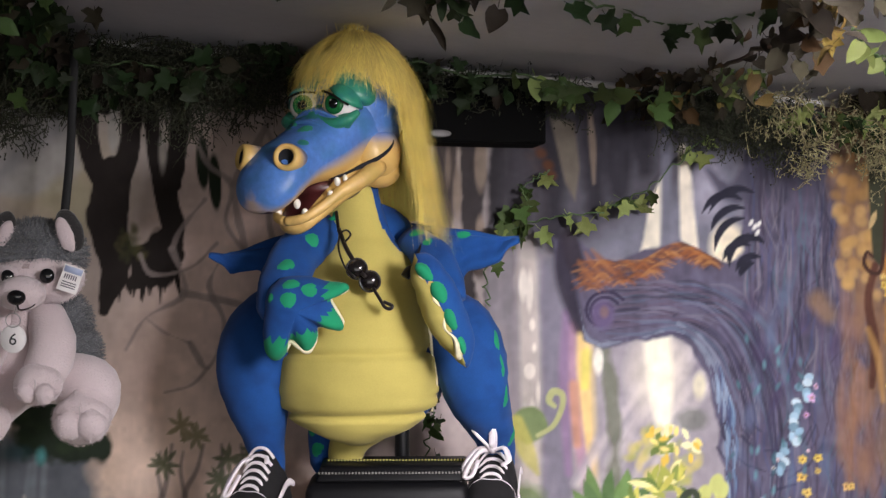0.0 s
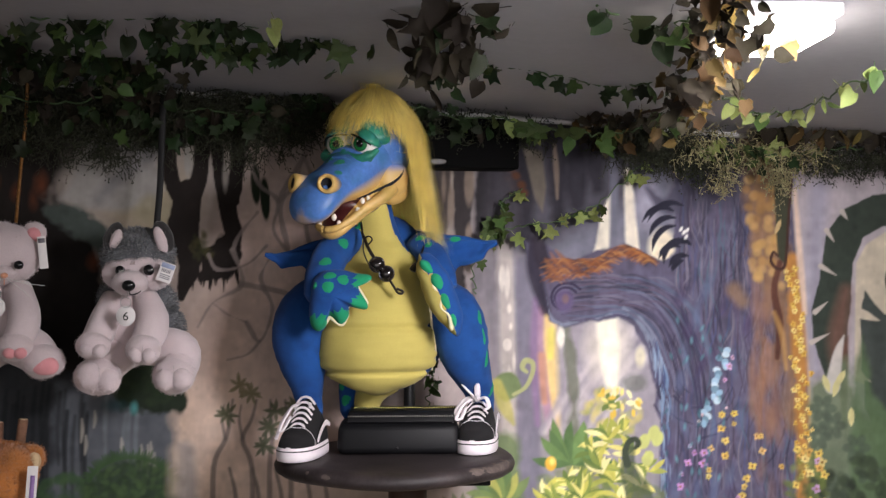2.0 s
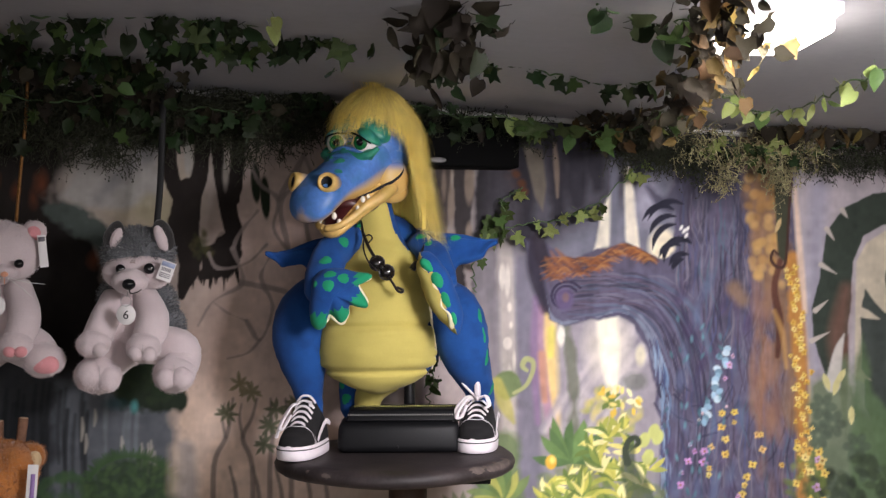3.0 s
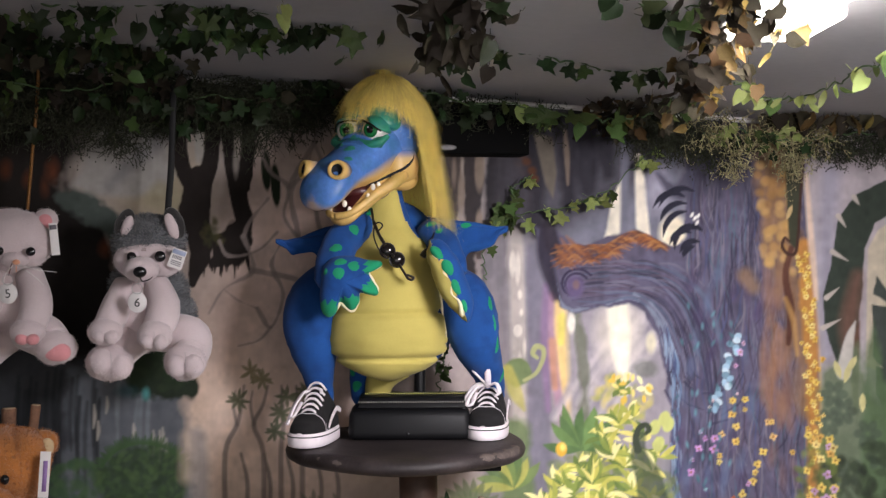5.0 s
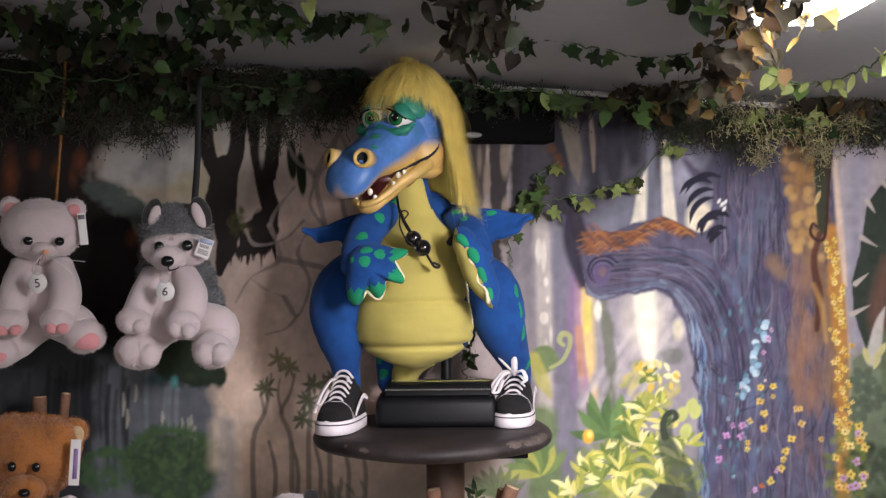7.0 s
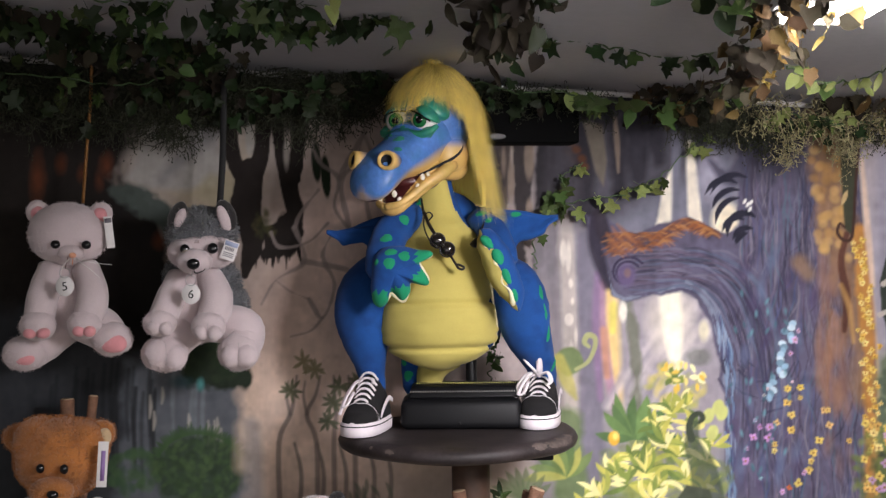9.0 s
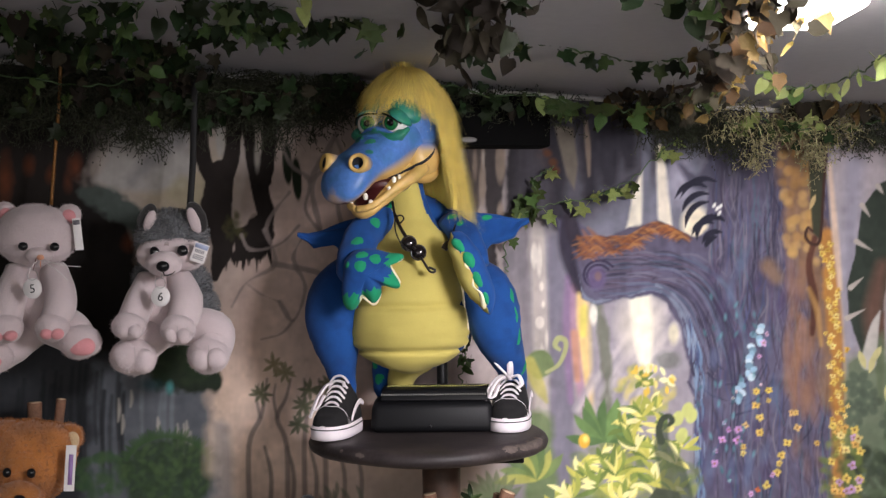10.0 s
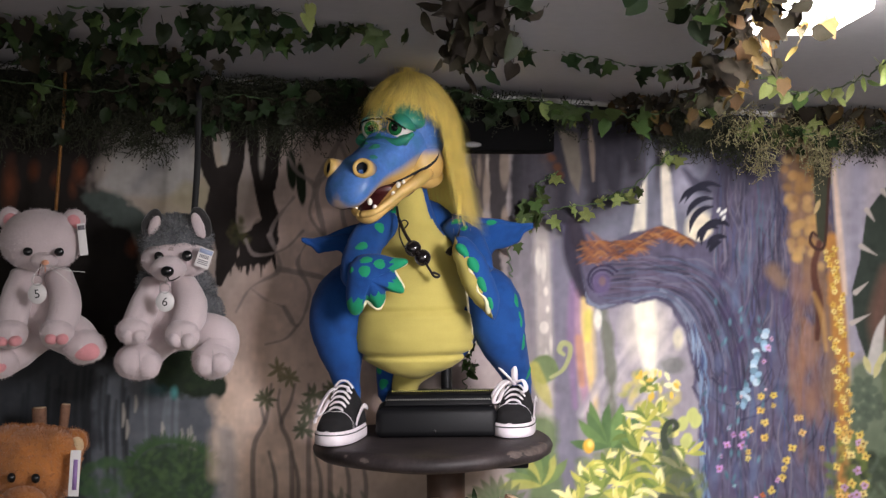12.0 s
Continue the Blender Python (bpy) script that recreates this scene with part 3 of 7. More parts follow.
# fern blades at the fork
for u, v, l, a, b in ((1262, 352, 58, 165, 50), (1262, 366, 62, 178, 50), (1268, 388, 54, 200, 40), (1275, 330, 70, 150, 55), (1270, 404, 44, 150, 60), (1290, 400, 40, 130, 60), (1258, 340, 60, 140, 60), (1285, 420, 40, 160, 50), (1276, 428, 28, 185, 40)):
    blade(u, v, l, 5.5, a, (46, 46, 58), b, 2.0)
for u, v in ((1277, 378), (1281, 386), (1272, 372), (1283, 374)):
    spot(u, v, 2.5, 5, (248, 246, 240), 1.5, 30)
# gold on the trunk's sunlit side
stroke([(1412, 200), (1420, 320), (1436, 440), (1462, 560), (1484, 720)], [30, 28, 26, 20, 16], (150, 116, 84), 26, 0.75, wob=10)
stroke([(1475, 430), (1486, 560), (1494, 700), (1498, 900)], [14, 14, 12, 16], (196, 138, 74), 9, 0.95, wob=5)
for k in range(60):
    u, v = 1385 + 60 * rng.random(), 275 + 200 * rng.random()
    spot(u + (v - 280) * 0.1, v, 6 + 4 * rng.random(), 8, [(198, 158, 100), (176, 134, 84), (210, 170, 112)][k % 3], 6, 180 * rng.random(), 0.65)
stroke([(1424, 570), (1420, 640), (1414, 740)], [7, 9, 5], (180, 128, 82), 12, 0.5, wob=4)
stroke([(1368, 480), (1382, 500)], [14, 12], (150, 120, 90), 14, 0.7)
stroke([(1450, 430), (1440, 480), (1450, 540), (1446, 600)], [5, 6, 7, 4], (92, 58, 50), 4, 0.9)
stroke([(1440, 520), (1455, 560), (1462, 620)], [4, 5, 3], (206, 160, 98), 6, 0.6)
stroke([(1500, 540), (1506, 680), (1508, 800)], [3, 3, 4], (226, 190, 140), 4, 0.8)
# light to the trunk's right, dark stem and curl
area([(1478, 180), (1760, 180), (1760, 760), (1512, 760), (1500, 560), (1484, 420), (1474, 330)], (184, 174, 178), 7)
stroke([(1520, 300), (1512, 480), (1518, 620)], [18, 16, 12], (160, 156, 172), 22, 0.8)
stroke([(1476, 300), (1486, 420), (1496, 520)], [4, 6, 4], (232, 206, 184), 6, 0.85)
area([(1438, 240), (1474, 240), (1468, 330), (1462, 436), (1446, 420), (1440, 330)], (70, 72, 58), 4)
stroke([(1473, 240), (1466, 340), (1460, 430), (1446, 441), (1434, 428), (1438, 412), (1446, 418)], [2.5, 2.5, 2.5, 3, 3, 2.5, 2], (76, 54, 48), 2)
blade(1442, 378, 26, 4, 70, (206, 180, 130), 0)
# banana leaf and stem
LEAF = (62, 70, 62)
area([(1520, 470), (1532, 378), (1566, 334), (1616, 308), (1700, 300), (1760, 320), (1760, 372), (1640, 364), (1600, 384), (1582, 430), (1574, 540), (1570, 740), (1558, 660), (1530, 632), (1512, 570), (1507, 515)], LEAF, 3, wob=2)
stroke([(1570, 480), (1555, 560), (1556, 620)], [10, 16, 10], (124, 92, 80), 22, 0.8)
area([(1556, 600), (1574, 560), (1572, 730), (1564, 720)], (110, 80, 68), 6, 0.9)
for a, b in (((1514, 518), (1536, 500)), ((1524, 436), (1552, 452)), ((1508, 572), (1540, 556)), ((1534, 372), (1548, 392)), ((1562, 338), (1572, 352))):
    stroke([a, ((a[0] + b[0]) / 2, (a[1] + b[1]) / 2), b], [5, 3, 0.5], (196, 186, 176), 2)
area([(1586, 560), (1588, 430), (1606, 396), (1640, 374), (1760, 378), (1760, 700), (1586, 640)], (206, 194, 172), 4)
for pts in ([(1604, 480), (1640, 520), (1760, 560), (1760, 600), (1700, 570), (1640, 540), (1600, 510)], [(1596, 530), (1760, 540), (1760, 700), (1650, 690), (1598, 620)], [(1604, 640), (1760, 650), (1760, 800), (1660, 760), (1604, 690)], [(1612, 700), (1760, 720), (1760, 900), (1640, 820)]):
    area(pts, (74, 80, 76), 3, wob=2)
spot(1654, 460, 14, 26, (60, 64, 58), 3)
# green undergrowth to the right
area([(1502, 650), (1570, 600), (1600, 700), (1760, 760), (1760, 1000), (1500, 1000)], (112, 126, 98), 18, 0.9, wob=6)
area([(1585, 600), (1600, 560), (1620, 660), (1700, 760), (1760, 1000), (1570, 1000)], (96, 118, 84), 12, 0.85, wob=4)
stroke([(1546, 650), (1556, 590), (1566, 560)], [14, 8, 1], (214, 208, 200), 4, 0.9)
for u, v, a in ((1548, 668, 75), (1552, 650, 60), (1580, 720, 90), (1540, 660, 110)):
    blade(u, v, 32, 6, a, (216, 208, 150), 0)
for u, v in ((1528, 690), (1546, 720), (1590, 760), (1520, 740), (1610, 800), (1560, 830)):
    for k in range(6):
        spot(u + 15 * math.cos(k * 1.05), v + 15 * math.sin(k * 1.05), 11, 8, (84, 96, 82), 4, k * 60, 0.7)
bush(1590, 850, 90, 70, [(48, 54, 46), (60, 66, 54), (76, 88, 66)], 90, 12, 15)
# flowers on the bark


def flower(u, v, r, rgb, eye=(150, 110, 60)):
    r *= 0.86
    rgb = tuple(min(255, x * 1.04) for x in rgb)
    w = 6.283 * rng.random()
    n = int(rng.integers(4, 7))
    for k in range(n):
        b = w + 6.283 * k / n + 0.25 * rng.standard_normal()
        d = r * (0.42 + 0.16 * rng.random())
        shade = 0.88 + 0.16 * rng.random()
        spot(u + d * math.cos(b), v + d * math.sin(b), r * (0.45 + 0.2 * rng.random()), r * 0.40, tuple(min(255, x * shade) for x in rgb), 2.0, math.degrees(b))
    spot(u, v, r * 0.28, r * 0.28, eye, 1.5)


for k in range(20):
    t = k / 19
    u, v = 1352 - 32 * t + 10 * rng.standard_normal() * 0.7, 588 + 130 * t
    spot(u, v, 4.5 + 2 * rng.random(), 7, [(176, 206, 224), (204, 222, 232), (120, 150, 170), (150, 184, 206)][k % 4], 2, 180 * rng.random())
for u, v, r, c in ((1366, 600, 5, (206, 168, 200)), (1360, 616, 7, (206, 168, 206)), (1352, 640, 5, (196, 150, 190)), (1347, 702, 7, (222, 192, 100)), (1369, 700, 7, (226, 196, 96)), (1346, 727, 8, (228, 190, 100)), (1354, 748, 8, (226, 196, 110)),
                   (1369, 718, 5, (206, 176, 100)), (1353, 775, 8, (226, 190, 100)), (1328, 762, 7, (222, 186, 120)), (1316, 770, 8, (200, 150, 200)), (1314, 788, 9, (206, 150, 206)), (1324, 800, 6, (222, 186, 100)), (1287, 788, 8, (204, 152, 204)),
                   (1298, 770, 6, (190, 140, 196)), (1273, 830, 8, (206, 150, 206)), (1275, 808, 5, (206, 160, 206)), (1324, 812, 6, (220, 200, 120)), (1290, 758, 4, (210, 180, 220)), (1402, 793, 9, (232, 202, 104)), (1392, 815, 8, (228, 196, 104)), (1388, 830, 7, (226, 196, 110)),
                   (1384, 846, 8, (232, 200, 110)), (1376, 850, 6, (196, 150, 196)), (1366, 868, 9, (232, 206, 110)), (1350, 876, 6, (210, 110, 70)), (1420, 766, 8, (226, 186, 120)), (1410, 740, 7, (220, 180, 120)), (1455, 794, 6, (216, 176, 96)), (1417, 740, 6, (226, 190, 110)),
                   (1338, 884, 6, (206, 160, 206)), (1300, 860, 4, (150, 190, 196)), (1355, 690, 3, (220, 190, 200)), (1306, 714, 3, (236, 230, 226)), (1312, 702, 3, (226, 200, 206))):
    flower(u, v, r, c)
for k in range(64):
    t = k / 63
    flower(1474 + 22 * t + 9 * rng.standard_normal(), 440 + 370 * t, 4.5 + 3 * rng.random(), [(236, 206, 110), (244, 220, 140), (226, 184, 90)][k % 3], (190, 130, 50))
bush(1500, 850, 36, 90, [(108, 120, 66), (84, 96, 60), (136, 146, 82)], 110, 7, 16)
for k in range(26):
    flower(1480 + 55 * rng.random(), 760 + 130 * rng.random(), 7 + 3 * rng.random(), [(232, 204, 108), (200, 160, 200), (236, 214, 140), (226, 180, 100)][k % 4])
for k in range(40):
    spot(1240 + 110 * rng.random(), 520 + 340 * rng.random(), 2.5, 6, [(90, 134, 144), (110, 160, 170), (72, 108, 120)][k % 3], 3, 20 * rng.standard_normal(), 0.7)
# bright plants by the roots
bush(1130, 860, 120, 80, [(150, 158, 84), (128, 142, 76), (176, 178, 96), (110, 128, 74)], 150, 12, 17)
bush(1150, 700, 50, 45, [(206, 194, 110), (176, 178, 96), (224, 206, 120)], 60, 8, 18)
stroke([(960, 760), (965, 860), (970, 980)], [26, 30, 36], (106, 124, 82), 14, 0.9, wob=6)
for k in range(9):
    blade(1075, 790, 66 + 22 * rng.random(), 9, 15 + 20 * k + 8 * rng.standard_normal(), (112, 140, 86) if k % 2 else (96, 124, 80), -12, 3)
blade(1084, 790, 78, 11, 68, (118, 148, 90), 10, 3)
YEL = [(206, 200, 100), (234, 224, 134), (176, 180, 88), (140, 156, 80), (244, 236, 170), (112, 132, 72)]
for u, v, n, l in ((1075, 825, 13, 40), (1115, 770, 12, 36), (1152, 820, 13, 42), (1120, 872, 14, 46), (1190, 880, 11, 44), (1040, 850, 11, 36), (1165, 730, 10, 30), (1212, 800, 9, 34), (1000, 910, 11, 40), (1095, 850, 12, 52), (1130, 800, 11, 46), (1165, 860, 12, 52), (1060, 870, 10, 46), (1140, 745, 10, 36), (1200, 830, 8, 42), (1110, 900, 12, 50), (1180, 770, 9, 36), (1020, 890, 9, 44), (1150, 690, 9, 30)):
    for k in range(n):
        blade(u + 3 * rng.standard_normal(), v + 3 * rng.standard_normal(), l * (0.5 + 0.6 * rng.random()), 4.6, 10 + 160 * k / (n - 1), YEL[rng.integers(6)], 30 * rng.standard_normal(), 2.0, 0.95)
for k in range(24):
    spot(1125 + 75 * rng.random(), 655 + 55 * rng.random(), 3.5, 7, [(246, 226, 140), (236, 200, 90), (248, 240, 190)][k % 3], 2, 180 * rng.random())
for u, v in ((1225, 735), (1215, 780), (1208, 750), (1232, 745)):
    spot(u, v, 10, 14, (206, 210, 130), 3, 20)
for pts in ([(1184, 765), (1180, 800), (1200, 850), (1215, 940)],):
    stroke(pts, [8, 15, 24, 32], (74, 86, 70), 5, 0.8)
stroke([(1178, 790), (1174, 770), (1180, 752), (1192, 746), (1198, 754), (1192, 762)], [7, 6, 5, 5, 5, 3], (70, 78, 64), 2.5)
area([(1150, 900), (1170, 872), (1210, 880), (1225, 930), (1140, 960)], (78, 84, 70), 4)
spot(1042, 790, 10, 13, (226, 178, 70), 2.5)
spot(1045, 786, 5, 7, (246, 216, 120), 4)
# curled leaf beside the stand
spot(965, 655, 26, 24, (120, 136, 94), 4, wob=4)
stroke([(945, 650), (960, 690), (975, 720)], [10, 12, 3], (186, 178, 96), 6, 0.8)
stroke([(975, 668), (996, 655), (1008, 630), (1008, 612), (996, 608), (990, 620), (998, 628)], [3, 3.5, 4, 4.5, 5, 4.5, 3], (178, 180, 128), 2.5)
for k in range(8):
    blade(955, 860, 60 + 20 * rng.random(), 9, 30 + 20 * k, [(120, 140, 84), (178, 176, 96), (96, 120, 76)][k % 3], 14, 3, 0.9)
for k in range(8):
    blade(880, 900, 60, 7, 20 + 18 * k, (104, 116, 84), 10, 3, 0.8)

# canvas grain over all
PAINT *= (1 + 0.035 * N_GRAIN + 0.03 * N_FINE)[..., None]
PAINT = np.clip(PAINT, 0.004, 0.92)


def mural_sheet():
    ways = np.stack([(UU - 784) / FOCAL, (441 - VV) / FOCAL, -np.ones(UU.shape)], -1) @ np.array(TILT).T
    d = (WALL_Y - EYE.y) / (ways[..., 1] - WALL_T * ways[..., 0])
    co = (ways * d[..., None] + np.array(EYE)).reshape(-1, 3)
    nv, nu = UU.shape
    a = (np.arange(nv - 1)[:, None] * nu + np.arange(nu - 1)).ravel()
    quads = np.stack([a + nu, a + nu + 1, a + 1, a], 1)
    me = bpy.data.meshes.new("mural")
    me.vertices.add(len(co))
    me.vertices.foreach_set("co", co.ravel())
    me.loops.add(quads.size)
    me.loops.foreach_set("vertex_index", quads.ravel())
    me.polygons.add(len(quads))
    me.polygons.foreach_set("loop_start", np.arange(0, quads.size, 4))
    me.update(calc_edges=True)
    att = me.attributes.new("paint", "FLOAT_COLOR", "POINT")
    att.data.foreach_set("color", np.concatenate([PAINT.reshape(-1, 3), np.ones((len(co), 1))], 1).ravel())
    m = bpy.data.materials.new("mural_paint")
    m.use_nodes = True
    nt = m.node_tree
    b = nt.nodes["Principled BSDF"]
    b.inputs["Roughness"].default_value = 0.75
    b.inputs["Specular IOR Level"].default_value = 0.12
    src = nt.nodes.new("ShaderNodeAttribute")
    src.attribute_name = "paint"
    nt.links.new(src.outputs["Color"], b.inputs["Base Color"])
    n = nt.nodes.new("ShaderNodeTexNoise")
    n.inputs["Scale"].default_value, n.inputs["Detail"].default_value = 260, 4
    co_n = nt.nodes.new("ShaderNodeTexCoord")
    nt.links.new(co_n.outputs["Object"], n.inputs["Vector"])
    bp = nt.nodes.new("ShaderNodeBump")
    bp.inputs["Strength"].default_value, bp.inputs["Distance"].default_value = 0.25, 0.0008
    nt.links.new(n.outputs[0], bp.inputs["Height"])
    nt.links.new(bp.outputs[0], b.inputs["Normal"])
    me.materials.append(m)
    return tagged(new("mural", me), "hand-painted forest mural with tree roots, ferns and flowers on the wall", "mural", kind="structure")


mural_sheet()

# ---- the round stand and what it carries ----
from mathutils.bvhtree import BVHTree

STAND = at(766, 772, 1.54)


def P(u, v, dy=0.0):
    """A place on the grid near the stand, from the middle of its top."""
    return at(u, v, 1.54 + dy) - STAND


def decal(bm, tree, eye, to, r, mat, lift=0.0012, stretch=1.0, turn=0.0, n=10):
    """A sewn-on or painted patch that lies on the skin where the line from eye meets it."""
    d = (to - eye).normalized()
    hit, nrm, _, _ = tree.ray_cast(eye, d)
    if hit is None:
        return
    if nrm.dot(d) > 0:
        nrm = -nrm
    a = nrm.cross(Vector((0, 0, 1))).normalized()
    b = nrm.cross(a)
    c, s = math.cos(radians(turn)), math.sin(radians(turn))
    a, b = a * c + b * s, b * c - a * s

    def drop(p):
        h, nn, _, _ = tree.ray_cast(p + nrm * 0.03, -nrm)
        return (h if h is not None and (h - p).length < 0.05 else p) + nrm * lift
    mid = bm.verts.new(drop(hit))
    inner = [bm.verts.new(drop(hit + (a * math.cos(w) * stretch + b * math.sin(w)) * r * 0.55)) for w in (6.283 * k / n for k in range(n))]
    outer = [bm.verts.new(drop(hit + (a * math.cos(w) * stretch + b * math.sin(w)) * r * (1 + 0.08 * math.sin(3 * w + r * 900))) - nrm * lift * 0.9) for w in (6.283 * k / n for k in range(n))]
    for k in range(n):
        j = (k + 1) % n
        for f in (bm.faces.new((mid, inner[k], inner[j])), bm.faces.new((inner[k], outer[k], outer[j], inner[j]))):
            f.material_index = mat


def cap(bm, c, r, axis, angle, mat, seg=16, squash=1.0):
    """A part of a ball's skin round an axis: an eyelid."""
    q = Vector(axis).normalized().to_track_quat("Z", "Y").to_matrix()
    rings = []
    for i in range(7):
        t = radians(angle) * i / 6
        rings.append([Vector(c) + q @ Vector((r * max(math.sin(t), 1e-3) * math.cos(w), r * max(math.sin(t), 1e-3) * math.sin(w), r * squash * math.cos(t))) for w in (6.283185 * k / seg for k in range(seg))])
    t = radians(angle)
    rings.append([Vector(c) + q @ Vector((r * 0.88 * math.sin(t) * math.cos(w), r * 0.88 * math.sin(t) * math.sin(w), r * 0.95 * math.cos(t))) for w in (6.283185 * k / seg for k in range(seg))])
    return loft(bm, rings, mat, caps=False)


def fabric(name, rgb, vary=0.12):
    return material(name, rgb, 0.85, vary=vary, scale=14, fine=700, bump=0.2, dist=0.0006, sheen=0.06, spec=0.22)


DR = [mottle(fabric("blue_cloth", (0.010, 0.062, 0.235), 0.2), (0.007, 0.032, 0.14), 34, 0.45, 0.75, 0.6), fabric("yellow_cloth", (0.46, 0.385, 0.105), 0.12), fabric("green_cloth", (0.012, 0.25, 0.115)),
      airbrush(mottle(material("blue_painted_latex", (0.072, 0.18, 0.48), 0.42, vary=0.3, scale=26, fine=160, bump=0.25, dist=0.0012), (0.03, 0.14, 0.24), 30, 0.48, 0.75, 0.6), (0.62, 0.40, 0.13)), mottle(material("tan_painted_latex", (0.62, 0.40, 0.13), 0.42, vary=0.2, scale=24, fine=160, bump=0.25, dist=0.0012), (0.46, 0.33, 0.09), 34, 0.45, 0.7, 0.6),
      mottle(material("green_painted_latex", (0.028, 0.23, 0.14), 0.42, vary=0.3, scale=30, fine=160, bump=0.2, dist=0.001), (0.025, 0.12, 0.26), 34, 0.5, 0.75, 0.6), material("eye_white", (0.78, 0.76, 0.72), 0.12, vary=0.03, bump=0),
      material("green_iris", (0.010, 0.13, 0.035), 0.1, vary=0.5, scale=200, bump=0), material("pupil_black", (0.003, 0.003, 0.003), 0.08, vary=0.1, bump=0),
      material("yellow_hair", (0.88, 0.70, 0.20), 0.5, vary=0.15, scale=40, fine=300, bump=0, random_tint=0.2, island=True), material("mouth_dark_red", (0.06, 0.012, 0.012), 0.4, vary=0.3),
      material("tooth_ivory", (0.8, 0.76, 0.66), 0.25, vary=0.05), material("cream_piping", (0.72, 0.66, 0.45), 0.7, vary=0.1), material("dark_seam", (0.005, 0.006, 0.01), 0.9, vary=0.1, bump=0)]
BLUE, YELLOW, GREEN, HBLUE, TAN, HGREEN, WHITE, IRIS, PUPIL, HAIR, MOUTH, TOOTH, PIPING, SEAM = range(14)


def limb(bm, rows, mat, flat=(1, 1), seg=18, steps=5):
    return tube(bm, [P(u, v, dy) for u, v, dy, r in rows], [r / 1000 for *_, r in rows], seg, steps, mat, flat)


def pillow(bm, outline, mid, dy, thick, mat):
    """A flat stuffed piece sewn along its outline, thickest about its middle."""
    rim, n = [P(u, v, dy) for u, v in spline(outline + outline[:1], 4)[:-1]], len(outline) * 4
    c = P(*mid, dy)
    rings = []
    for s, d in ((0.06, -1.0), (0.3, -0.97), (0.55, -0.86), (0.76, -0.66), (0.90, -0.40), (0.98, -0.14), (1.0, 0.0), (0.97, 0.16), (0.8, 0.6), (0.4, 0.9), (0.06, 1.0)):
        rings.append([c + (p - c) * s + Vector((0, d * thick, 0)) for p in rim])
    return loft(bm, rings, mat)


